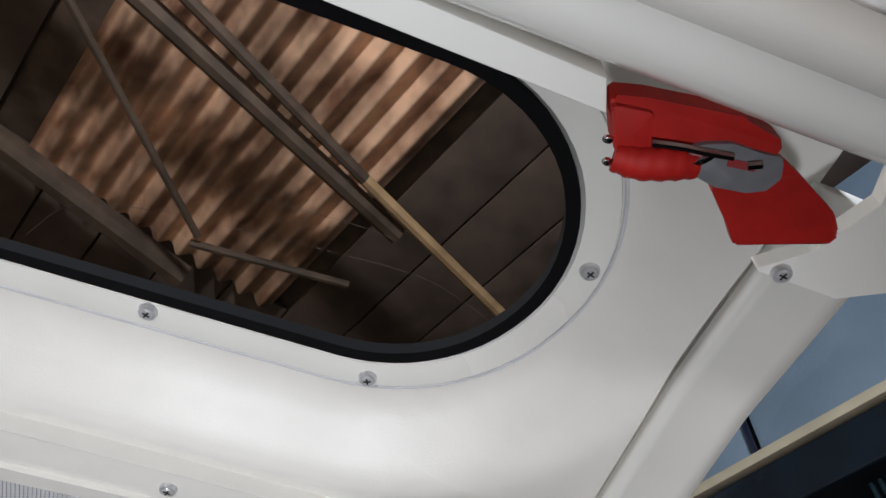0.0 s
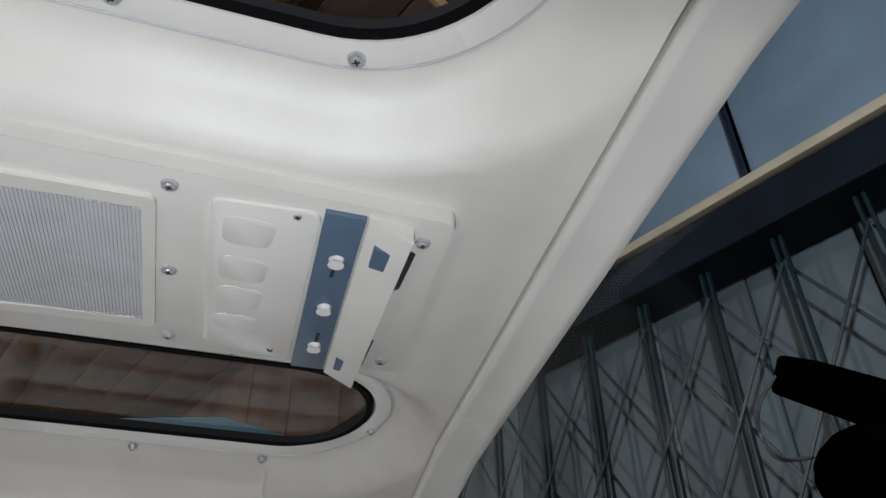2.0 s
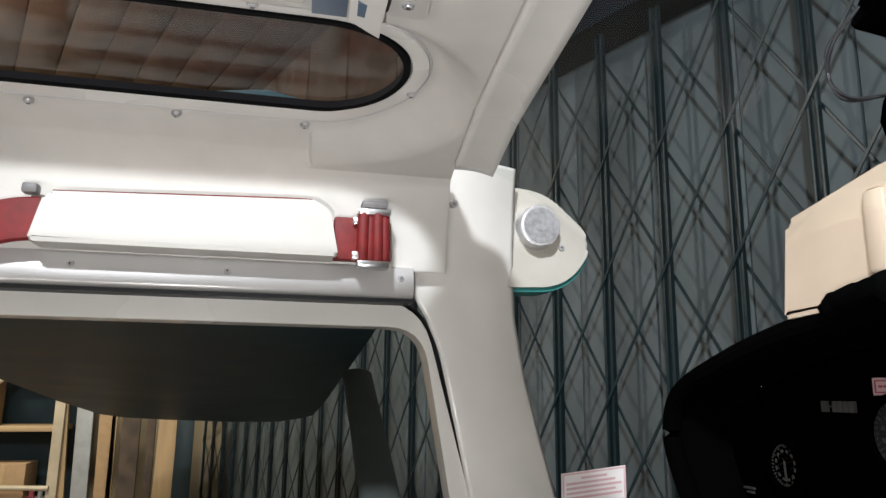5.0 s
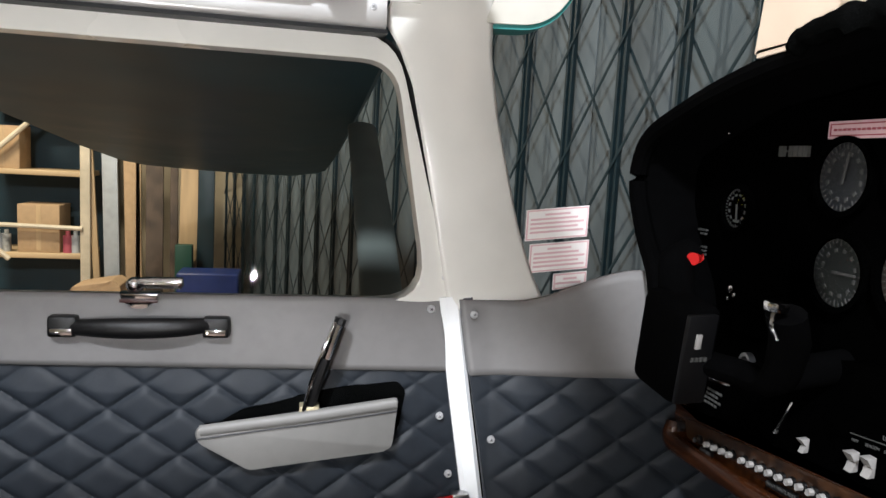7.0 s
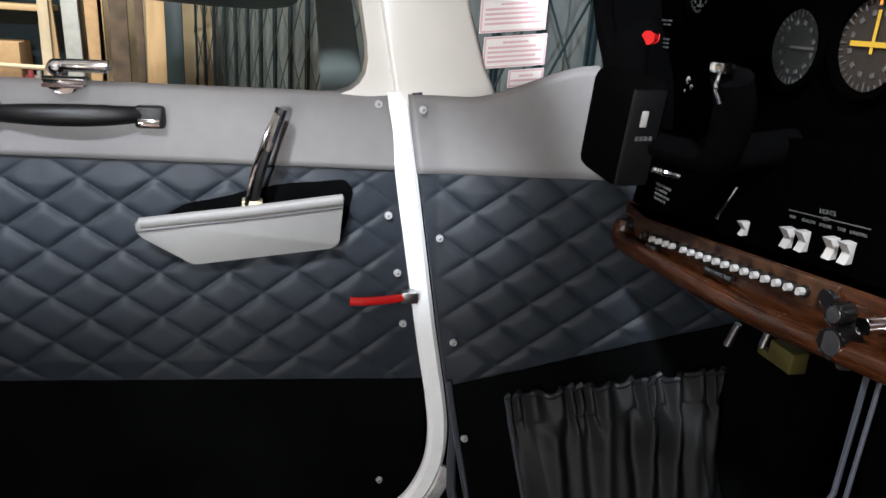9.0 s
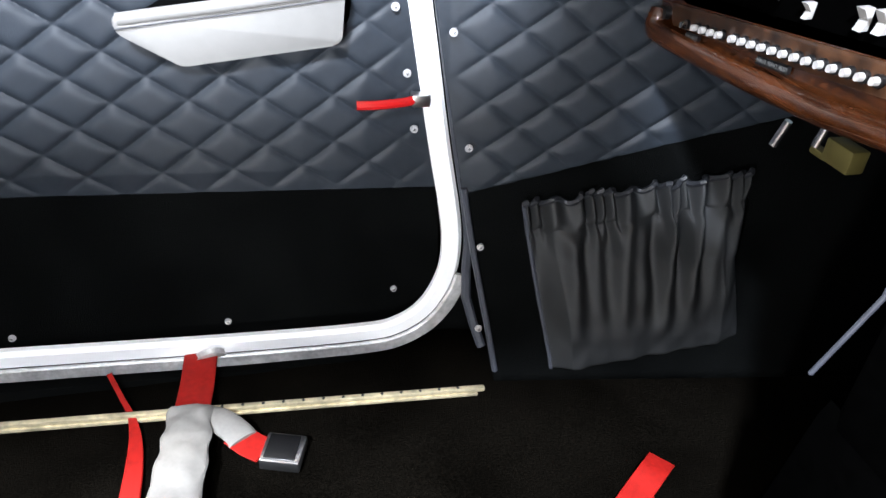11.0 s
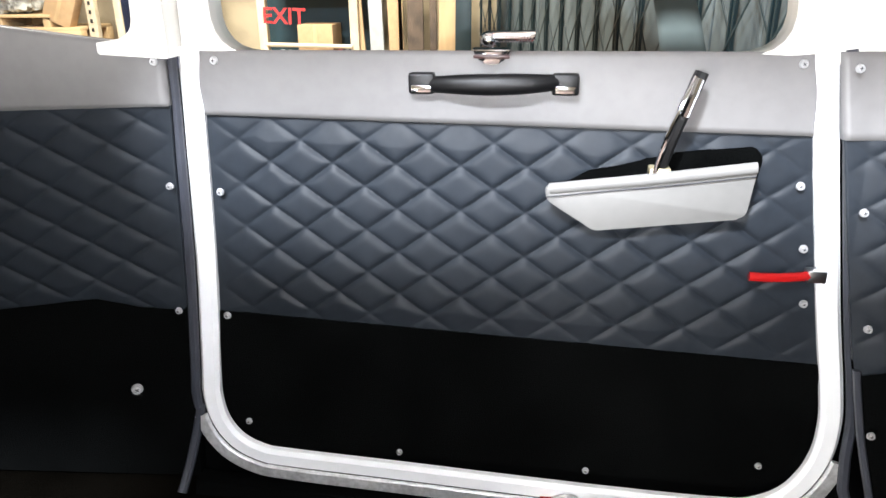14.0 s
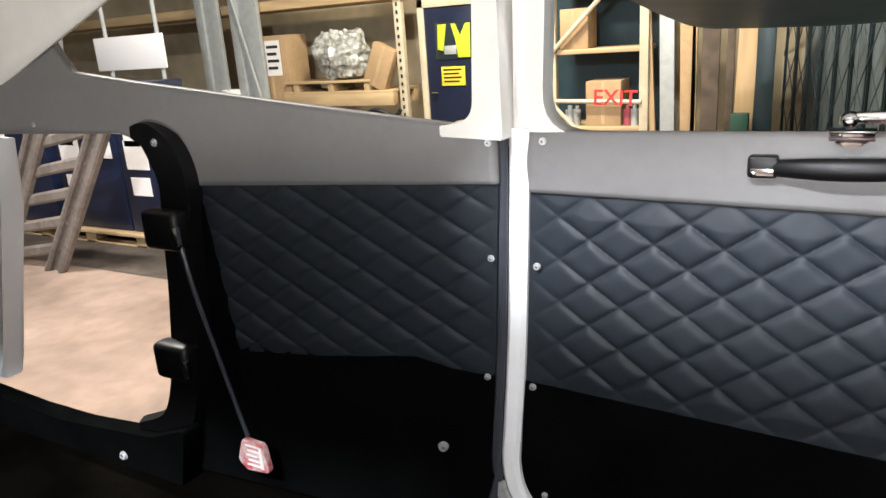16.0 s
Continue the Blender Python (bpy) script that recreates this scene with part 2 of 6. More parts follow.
def ball(bm, c, r, scale=(1, 1, 1), seg=16):
    made = bmesh.ops.create_uvsphere(bm, u_segments=seg, v_segments=seg // 2, radius=r)["verts"]
    for v in made:
        v.co = Vector((c[0] + v.co.x * scale[0], c[1] + v.co.y * scale[1], c[2] + v.co.z * scale[2]))
    return bm


def sweep(bm, path, section, closed=False, up=(0, 0, 1), scales=None):
    """Carries a closed section (list of (side, up) offsets) along a path."""
    pts = [Vector(p) for p in path]
    rings, n = [], len(pts)
    for i, p in enumerate(pts):
        a = pts[(i - 1) % n] if closed or i else pts[0]
        b = pts[(i + 1) % n] if closed or i < n - 1 else pts[-1]
        d = (b - a).normalized()
        u = Vector(up)
        side = d.cross(u)
        side = side.normalized() if side.length > 1e-5 else d.cross(Vector((0, 1, 0))).normalized()
        u = side.cross(d).normalized()
        k = scales[i] if scales else 1
        rings.append([bm.verts.new(p + side * s * k + u * w * k) for s, w in section])
    m = len(section)
    for i in range(n if closed else n - 1):
        r, t = rings[i], rings[(i + 1) % n]
        for j in range(m):
            bm.faces.new((r[j], r[(j + 1) % m], t[(j + 1) % m], t[j]))
    if not closed:
        bm.faces.new(rings[0])
        bm.faces.new(rings[-1][::-1])
    return bm


def round_section(r, seg=8):
    return [(r * math.cos(2 * math.pi * i / seg), r * math.sin(2 * math.pi * i / seg)) for i in range(seg)]


def flat_section(w, h):
    k = min(w, h) * 0.3
    return [(-w / 2 + k, -h / 2), (w / 2 - k, -h / 2), (w / 2, -h / 2 + k), (w / 2, h / 2 - k), (w / 2 - k, h / 2), (-w / 2 + k, h / 2), (-w / 2, h / 2 - k), (-w / 2, -h / 2 + k)]


def tube(bm, path, r, seg=8, closed=False):
    return sweep(bm, path, round_section(r, seg), closed)


def curve(points, steps=8):
    """Smooth line through the points."""
    p = [Vector(q) for q in points]
    p = [p[0] * 2 - p[1]] + p + [p[-1] * 2 - p[-2]]
    out = []
    for i in range(1, len(p) - 2):
        a, b, c, d = p[i - 1 : i + 3]
        for k in range(steps):
            t = k / steps
            out.append(0.5 * (2 * b + (c - a) * t + (2 * a - 5 * b + 4 * c - d) * t * t + (3 * b - a - 3 * c + d) * t ** 3))
    return out + [p[-2]]


def grid(bm, nu, nv, f, keep=None):
    """Sheet of (nu x nv) cells with corners at f(u, v), u and v from 0 to 1."""
    vs = [[None] * (nv + 1) for _ in range(nu + 1)]

    def vert(i, j):
        if vs[i][j] is None:
            vs[i][j] = bm.verts.new(f(i / nu, j / nv))
        return vs[i][j]

    for i in range(nu):
        for j in range(nv):
            if keep is None or keep((i + 0.5) / nu, (j + 0.5) / nv):
                bm.faces.new((vert(i, j), vert(i + 1, j), vert(i + 1, j + 1), vert(i, j + 1)))
    return bm


def slab(bm, outline, to, d0, d1, bev=0.0):
    """Plate with a flat outline [(u, v)], placed by to(u, v, depth), between two depths."""
    lo = [bm.verts.new(to(u, v, d0)) for u, v in outline]
    hi = [bm.verts.new(to(u, v, d1)) for u, v in outline]
    n = len(outline)
    f0, f1 = bm.faces.new(lo), bm.faces.new(hi[::-1])
    for i in range(n):
        bm.faces.new((lo[i], lo[(i + 1) % n], hi[(i + 1) % n], hi[i]))
    if bev:
        bmesh.ops.bevel(bm, geom=list(f0.edges) + list(f1.edges), offset=bev, segments=2, profile=0.5, affect="EDGES")
    return bm


def ring(bm, outer, inner, to, d0, d1):
    """Plate with a hole: outer and inner outlines with as many points each."""
    n = len(outer)
    rows = [[bm.verts.new(to(u, v, d)) for u, v in line] for line, d in ((outer, d0), (inner, d0), (inner, d1), (outer, d1))]
    for k in range(4):
        a, b = rows[k], rows[(k + 1) % 4]
        for i in range(n):
            bm.faces.new((a[i], a[(i + 1) % n], b[(i + 1) % n], b[i]))
    return bm


def rounded(corners, radii, steps=6):
    """Polygon with its corners rounded off."""
    out, n = [], len(corners)
    for i, c in enumerate(corners):
        c = Vector(c)
        a, b, r = Vector(corners[i - 1]), Vector(corners[(i + 1) % n]), radii[i] if isinstance(radii, (list, tuple)) else radii
        u, v = (a - c).normalized(), (b - c).normalized()
        if r <= 0:
            out += [tuple(c)] * (steps + 1)
            continue
        half = math.acos(max(-1, min(1, u.dot(v)))) / 2
        reach = min(r / math.tan(half), (a - c).length * 0.49, (b - c).length * 0.49)
        p, q = c + u * reach, c + v * reach
        for k in range(steps + 1):
            t = k / steps
            out.append(tuple((1 - t) ** 2 * p + 2 * t * (1 - t) * c + t * t * q))
    return out


def smooth_step(a, b, x):
    t = min(1, max(0, (x - a) / (b - a)))
    return t * t * (3 - 2 * t)


def along(table, x):
    """Straight-line reading of a table of (x, y) pairs."""
    if x <= table[0][0]:
        return table[0][1]
    for (a, p), (b, q) in zip(table, table[1:]):
        if x <= b:
            return p + (q - p) * (x - a) / (b - a)
    return table[-1][1]


def lettering(name, text, size, m, mat, parent=None, label="", align="CENTER", bold=0.0):
    cu = bpy.data.curves.new(name, "FONT")
    cu.body, cu.size, cu.extrude, cu.align_x, cu.align_y = text, size, 0.0004, align, "CENTER"
    cu.offset = bold
    tmp = bpy.data.objects.new(name, cu)
    scene.collection.objects.link(tmp)
    me = bpy.data.meshes.new_from_object(tmp.evaluated_get(bpy.context.evaluated_depsgraph_get()))
    bpy.data.objects.remove(tmp)
    me.transform(m)
    me.materials.append(mat)
    ob = new(name, me)
    if parent:
        ob.parent = parent
        ob.matrix_parent_inverse = Matrix.Translation(-parent.location)
    return tagged(ob, label)


def facing(ob, at):
    """Turns a pane's faces towards a point."""
    bm = bmesh.new()
    bm.from_mesh(ob.data)
    bm.normal_update()
    bmesh.ops.reverse_faces(bm, faces=[f for f in bm.faces if f.normal.dot(Vector(at) - f.calc_center_median()) < 0])
    bm.to_mesh(ob.data)
    bm.free()
    ob.visible_shadow = False
    return ob


CABIN = (0.1, -0.3, 0.8)


def screw(at, normal, parent, r=0.0065):
    """Cross-headed screw in a cupped washer, lying on a surface with that normal."""
    n = Vector(normal).normalized()
    p = Vector(at)
    k = r / 0.0058
    bm = shape()
    cyl(bm, p - n * 0.002, p + n * 0.0018 * k, r, r * 0.8, 14)
    cyl(bm, p + n * 0.001 * k, p + n * 0.0028 * k, r * 0.62, r * 0.42, 12)
    head = part("screw", bm, SCREW, parent)
    bm = shape()
    turn = n.to_track_quat("Z", "Y").to_matrix().to_4x4() @ pose(0, 0, 0, 0, 0, (p.x * 9137 + p.z * 7717) % 90)
    for w, h in ((r * 0.75, r * 0.16), (r * 0.16, r * 0.75)):
        box(bm, (-w / 2, -h / 2, 0.0022 * k), (w / 2, h / 2, 0.0031 * k), m=Matrix.Translation(p) @ turn)
    part("screw_recess", bm, SLOT, head if parent is None else parent, smooth=False)
    return head

# ---- cabin: headliner ----
HALF = [(0.0, 1.172), (0.06, 1.172), (0.104, 1.172), (0.118, 1.206), (0.130, 1.206), (0.140, 1.206), (0.24, 1.209), (0.32, 1.207), (0.38, 1.200), (0.42, 1.188), (0.455, 1.170), (0.480, 1.143), (0.497, 1.10), (0.506, 1.06), (0.512, 1.035)]


def front_edge(y):
    return 0.289 + 0.105 * y


def groove_edge(y):
    return 0.2505 + 0.088 * y


def profile(y):
    """Height of the headliner over the cabin's width (right side is drawn in towards the door)."""
    a = abs(y) if y > 0 or abs(y) < 0.36 else 0.36 + (abs(y) - 0.36) / 0.55
    return along(HALF, a)


SKY_FRONT, SKY_HALF, SKY_REAR = 0.179, 0.090, -0.46


def window_gap(x, y):
    """Distance outside the nearer roof window's edge, taking the recess on towards the rear."""
    side = 1 if y > 0 else -1
    cy = 0.288 * side + (0.006 if side > 0 else 0.009)
    fx = SKY_FRONT + 0.075 * cy - SKY_HALF
    return math.hypot(max(0, x - fx), min(0, abs(y) - abs(cy)) if x < fx else y - cy) - SKY_HALF


def ceiling_z(x, y):
    deep = profile(y)
    flat = min(deep, 1.172 - 0.10 * max(0, abs(y) - 0.27))
    return flat + (deep - flat) * (1 - smooth_step(0.028, 0.080, window_gap(x, y)))


def stadium(side, grow, n=28):
    """Outline of a roof window, round at both ends."""
    cy = 0.288 * side + (0.006 if side > 0 else 0.009)
    r = SKY_HALF + grow
    fx = SKY_FRONT + 0.075 * cy - SKY_HALF
    out = []
    for k in range(n + 1):
        a = math.pi / 2 - math.pi * k / n
        out.append((fx + r * math.cos(a), cy + r * math.sin(a)))
    for k in range(1, 12):
        out.append((fx + (SKY_REAR - fx) * k / 12, cy - r))
    for k in range(n + 1):
        a = -math.pi / 2 - math.pi * k / n
        out.append((SKY_REAR + r * math.cos(a), cy + r * math.sin(a)))
    for k in range(1, 12):
        out.append((SKY_REAR + (fx - SKY_REAR) * k / 12, cy + r))
    return out


def in_window(x, y, grow):
    for side in (1, -1):
        cy = 0.288 * side + (0.006 if side > 0 else 0.009)
        fx = SKY_FRONT + 0.075 * cy - SKY_HALF
        dx = max(0, x - fx, SKY_REAR - x)
        if math.hypot(dx, y - cy) < SKY_HALF + grow:
            return True
    return False


YS = [p[0] for p in HALF]


def head_y(v):
    """Cross position for v in 0..1, dense near the steep sides."""
    s = 2 * v - 1
    k = abs(s) * (len(YS) - 1)
    i = min(int(k), len(YS) - 2)
    a = YS[i] + (YS[i + 1] - YS[i]) * (k - i)
    if s < 0 and a > 0.36:
        a = 0.36 + (a - 0.36) * 0.55
    return math.copysign(a, s)


def head_point(u, v):
    y = head_y(v)
    x0, x1 = -1.45, groove_edge(y)
    x = x0 + (x1 - x0) * (1 - (1 - u) ** 1.6)
    return x, y, ceiling_z(x, y)


bm = shape()
grid(bm, 260, 252, head_point, lambda u, v: not in_window(head_point(u, v)[0], head_point(u, v)[1], 0.012))
headliner = single("ceiling", bm, CREAM, "moulded cream plastic headliner with two long roof windows", "ceiling", kind="structure")
headliner.modifiers.new("thick", "SOLIDIFY").thickness = 0.012
headliner.modifiers["thick"].offset = 1.0

bm = shape()
grid(bm, 6, 60, lambda u, v: (lambda y: (groove_edge(y) - 0.005 + (front_edge(y) - groove_edge(y) + 0.005) * u, y, 1.1685 - 0.10 * max(0, abs(y) - 0.27) - 0.006 * u * u + 0.001 * math.sin(u * math.pi)))(-0.385 + 0.795 * v))
trim = single("trim_windscreen_top", bm, CREAM_SMOOTH, "cream plastic trim strip along the windscreen top", "trim", kind="structure")
trim.modifiers.new("thick", "SOLIDIFY").thickness = 0.01
bm = shape()
tube(bm, [(groove_edge(y) + 0.0255 + 0.01 * y, y, 1.1668 - 0.10 * max(0, abs(y) - 0.27)) for y in [-0.38 + 0.05 * k for k in range(16)]], 0.0012, 6)
part("seam", bm, RUBBER, trim, "thin dark seam")

SCRATCHES = (((-0.101, -0.200), (-0.083, -0.224), (-0.059, -0.234), (-0.029, -0.241)), ((-0.021, -0.263), (0.014, -0.265), (0.054, -0.267), (0.077, -0.266)), ((-0.007, -0.242), (0.042, -0.246), (0.095, -0.248), (0.127, -0.239), (0.147, -0.230)))
for side in (1, -1):
    win = thing("window_roof", (0.0, 0.29 * side, 1.2), "long roof window with rounded ends, bronze acrylic in a black rubber seal", "roof window", "roof windows", kind="structure")
    tuck = lambda u, v, d: (u, v, ceiling_z(u, v) + d)
    bm = shape()
    lines = [stadium(side, g_) for g_ in (0.0245, 0.0225, 0.018, 0.012, 0.006, 0.003)]
    drop = (0.003, -0.003, -0.0035, -0.0035, -0.003, 0.004)
    rows = [[bm.verts.new((x, y, ceiling_z(x, y) + d)) for x, y in l] for l, d in zip(lines, drop)]
    for r, s in zip(rows, rows[1:]):
        for i in range(len(r)):
            bm.faces.new((r[i], r[(i + 1) % len(r)], s[(i + 1) % len(r)], s[i]))
    fl = part("flange", bm, CREAM_SMOOTH, win, "cream flange held by screws")
    bm = shape()
    ring(bm, stadium(side, 0.0035), stadium(side, -0.0035), tuck, -0.0045, 0.0035)
    part("seal", bm, SKY_SEAL, win, "black rubber seal")
    bm = shape()
    grid(bm, 150, 44, lambda u, v: (lambda x, y: (x, y, ceiling_z(x, y) + 0.0022))(-0.57 + 0.785 * u, 0.29 * side + (v - 0.5) * 0.23), lambda u, v: in_window(-0.57 + 0.785 * u, 0.29 * side + (v - 0.5) * 0.23, 0.003))
    pane = part("pane", bm, BRONZE, win, "bronze-tinted acrylic pane")
    facing(pane, CABIN)
    if side < 0:
        for line_ in SCRATCHES:
            bm = shape()
            tube(bm, curve([(x, y, ceiling_z(x, y) + 0.0016) for x, y in line_], 6), 0.00009, 4)
            part("scratch", bm, TIMBER, win, "hairline scratch in the pane")
    bm = shape()
    tube(bm, [(x, y, ceiling_z(x, y) - 0.0012) for x, y in stadium(side, 0.025)], 0.0011, 6, closed=True)
    part("seam", bm, GRILLE, win)
    spots = ((-0.034, -0.1775), (0.090, -0.1745), (0.173, -0.287), (0.055, -0.385), (-0.16, -0.179)) if side < 0 else ((0.214, 0.335), (0.103, 0.416), (-0.039, 0.416), (-0.19, 0.416), (0.05, 0.188))
    for x, y in spots:
        screw((x, y, ceiling_z(x, y) - 0.004), (0, 0, -1), win, 0.0058)

# ---- overhead console ----
console = thing("overhead_console", (0.02, 0.0, 1.165), "cream overhead console with speaker grille, dimmer knobs and map lights", "console")
cz = lambda u, v, d: (u, v, 1.166 - d)
bm = shape()
slab(bm, rounded([(-0.42, -0.112), (0.170, -0.103), (0.184, 0.104), (-0.42, 0.118)], 0.006), cz, -0.012, 0.005, 0.002)
part("body", bm, CREAM, console)
bm = shape()
ring(bm, rounded([(-0.128, -0.078), (-0.004, -0.080), (-0.006, 0.074), (-0.128, 0.080)], 0.006), rounded([(-0.120, -0.066), (-0.012, -0.070), (-0.014, 0.064), (-0.122, 0.070)], 0.003), cz, 0.004, 0.0085)
part("grille_rim", bm, CREAM, console)
bm = shape()
box(bm, (-0.122, -0.07, 1.159), (-0.012, 0.07, 1.162))
for k in range(46):
    x = -0.1195 + k * 0.00233
    box(bm, (x, -0.067, 1.1581), (x + 0.0013, 0.066, 1.1595))
part("speaker_grille", bm, GRILLE, console, "grey ribbed speaker grille", smooth=False)
bm = shape()
slab(bm, rounded([(0.026, -0.088), (0.090, -0.092), (0.094, 0.100), (0.028, 0.086)], 0.008), cz, 0.004, 0.0075, 0.0012)
part("cover_plate", bm, CREAM_SMOOTH, console, "cream cover plate")
for k, y in enumerate((-0.060, -0.018, 0.018, 0.056)):
    bm = shape()
    slab(bm, rounded([(0.034, y - 0.016), (0.066, y - 0.016), (0.064, y + 0.012), (0.034, y + 0.012)], 0.009), cz, 0.007, 0.0079, 0.0004)
    part("embossing", bm, CREAM_SMOOTH, console, "worn raised pad")
bm = shape()
slab(bm, [(0.091, -0.096), (0.116, -0.096), (0.124, 0.108), (0.098, 0.108)], cz, 0.004, 0.0082, 0.0006)
part("label_strip", bm, BLUE_STRIP, console, "blue-grey label strip")
for y, off in ((-0.050, 0), (0.010, 0), (0.068, 0)):
    bm = shape()
    x = 0.106 + 0.037 * (y + 0.05) * 1.1
    cyl(bm, (x, y, 1.159), (x, y, 1.1535), 0.0052, 0.0044, 16, 0.001)
    k = part("knob", bm, WHITE, console, "small white dimmer knob")
    if y != 0.010:
        bm = shape()
        box(bm, (x - 0.0012, y + 0.006 * (1 if y < 0 else -1), 1.1572), (x + 0.0012, y + 0.020 * (1 if y < 0 else -1), 1.1580))
        part("mark", bm, SLOT, console, smooth=False)
bm = shape()
slab(bm, [(0.117, -0.098), (0.146, -0.092), (0.150, 0.116), (0.125, 0.108)], lambda u, v, d: (u, v, 1.166 - d * (0.35 + 20 * max(0, u - 0.110))), 0.0, 0.016, 0.001)
part("map_light_housing", bm, CREAM, console, "wedge-shaped cream map light housing")
for y, h in ((-0.066, 0.02), (0.084, 0.018)):
    bm = shape()
    slab(bm, [(0.124 + 0.03 * (y + 0.1), y - h / 2), (0.135 + 0.03 * (y + 0.1), y - h / 2 + 0.003), (0.136 + 0.03 * (y + 0.1), y + h / 2 + 0.003), (0.125 + 0.03 * (y + 0.1), y + h / 2)], lambda u, v, d: (u, v, 1.166 - 0.0105 - d), 0.0, 0.0035)
    part("light_switch", bm, BLUE_STRIP, console, "grey rocker switch", smooth=False)
for y in (-0.045, 0.075):
    bm = shape()
    slab(bm, [(0.1465, y - 0.026), (0.1540, y - 0.022), (0.1540, y + 0.020), (0.1495, y + 0.026)], cz, 0.004, 0.0058)
    part("light_slot", bm, SLOT, console, "black gap of a map light", smooth=False)
for p in ((0.003, -0.092), (0.003, -0.003), (0.003, 0.089), (0.076, -0.086), (0.079, 0.087), (0.155, -0.080), (0.167, 0.084), (-0.135, 0.09), (-0.135, -0.09)):
    screw((*p, 1.1605), (0, 0, -1), console, 0.0056)


# ---- cabin: left side ----
WALL = [(-0.06, 0.488), (0.03, 0.506), (0.26, 0.534), (0.45, 0.546), (0.64, 0.554), (0.95, 0.560), (1.05, 0.540)]


def wall_y(z):
    return along(WALL, z)


def door_to(x, z, d):
    return x, wall_y(z) + d, z


def left_edge(z):
    """Rear edge of the door's panels."""
    return -0.445 - 0.03 * (0.56 - z)


def front_edge_door(z):
    return along([(-0.02, 0.44), (0.10, 0.435), (0.25, 0.416), (0.52, 0.378), (0.65, 0.355)], z)


def quilt_top(x):
    return 0.561 - 0.020 * (x + 0.44)


def quilt_low(x):
    return 0.262 - 0.043 * (x + 0.45)


def pad(a, b, weak=1.0):
    """Height of one quilted diamond; its seams lie where a or b is half-way between whole numbers."""
    p, q = (1 - (1 - abs(math.cos(math.pi * k))) ** 3.2 for k in (a, b))
    return p * (1 - weak * (1 - q)) * (0.93 + 0.07 * abs(math.cos(math.pi * a) * math.cos(math.pi * b)))


def puff(x, z, w=0.0895, h=0.0635, x0=-0.218, z0=0.432):
    return pad((x - x0) / w + (z - z0) / h, (x - x0) / w - (z - z0) / h)


door = thing("cabin_door", (0.0, 0.55, 0.05), "closed aircraft door with grey vinyl, quilted black leather and a cream window frame", "door")
opening = rounded([(-0.402, 0.966), (0.272, 0.966), (0.331, 0.643), (-0.420, 0.643)], [0.05, 0.055, 0.058, 0.060])
outer = rounded([(-0.452, 1.000), (0.270, 1.000), (0.368, 0.640), (-0.462, 0.640)], [0.06, 0.075, 0.002, 0.002])
bm = shape()
ring(bm, outer, opening, lambda x, z, d: (x, 0.556 + d, z), -0.012, 0.03)
fr = part("window_frame", bm, CREAM_SMOOTH, door, "cream window frame with rounded corners")
fr.modifiers.new("edge", "BEVEL").width = 0.006
fr.modifiers["edge"].segments = 3
fr.modifiers["edge"].limit_method = "ANGLE"
bm = shape()
grid(bm, 24, 14, lambda u, v: (-0.44 + 0.79 * u, 0.568 + 0.012 * math.sin(math.pi * u) * math.sin(math.pi * v) + 0.014 * (v - 0.5), 0.60 + 0.39 * v))
pane = part("window_pane", bm, GLASS, door, "bulged clear acrylic window pane")
facing(pane, CABIN)
bm = shape()
sweep(bm, [(x + 0.004 * (1 if x > 0 else -1), 0.572, z + 0.002) for x, z in outer[4:14]] + [(0.372, 0.572, 0.63)], flat_section(0.014, 0.010), up=(0, -1, 0))
part("weather_seal", bm, RUBBER, door, "black weather seal round the frame")
# grey upper panel
bm = shape()
grid(bm, 60, 12, lambda u, v: (lambda z: (left_edge(z) + (front_edge_door(z) - left_edge(z)) * u, wall_y(z) - 0.010 - 0.003 * math.sin(math.pi * v) - 0.0006 * noise.noise((u * 9, v * 3, 2)), z))(quilt_top(left_edge(0.56) + 0.79 * u) + (0.648 - quilt_top(left_edge(0.56) + 0.79 * u)) * v))
up = part("upper_panel", bm, GREY_VINYL, door, "grey vinyl upper panel")
up.modifiers.new("thick", "SOLIDIFY").thickness = 0.02
up.modifiers["thick"].offset = 1.0


def door_quilt(u, v):
    x = -0.44 + 0.83 * u
    z = quilt_low(x) + (quilt_top(x) - quilt_low(x)) * v
    x = left_edge(z) + (front_edge_door(z) - left_edge(z)) * u
    z = quilt_low(x) + (quilt_top(x) - quilt_low(x)) * v
    fade = min(1, 9 * u, 9 * (1 - u), 9 * v, 0.1 + 8 * (1 - v))
    return x, wall_y(z) - 0.004 - 0.0066 * puff(x, z) * fade - 0.0008 * noise.noise((x * 40, z * 40, 0)), z


bm = shape()
grid(bm, 420, 170, door_quilt)
q = part("quilted_panel", bm, QUILT, door, "black diamond-quilted leather panel")
q.modifiers.new("thick", "SOLIDIFY").thickness = 0.015
q.modifiers["thick"].offset = 1.0
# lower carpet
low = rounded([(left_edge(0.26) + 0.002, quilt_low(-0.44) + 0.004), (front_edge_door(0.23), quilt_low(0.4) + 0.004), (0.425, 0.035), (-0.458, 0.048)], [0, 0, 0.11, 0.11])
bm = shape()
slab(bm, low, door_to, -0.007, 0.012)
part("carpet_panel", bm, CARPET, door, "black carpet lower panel")
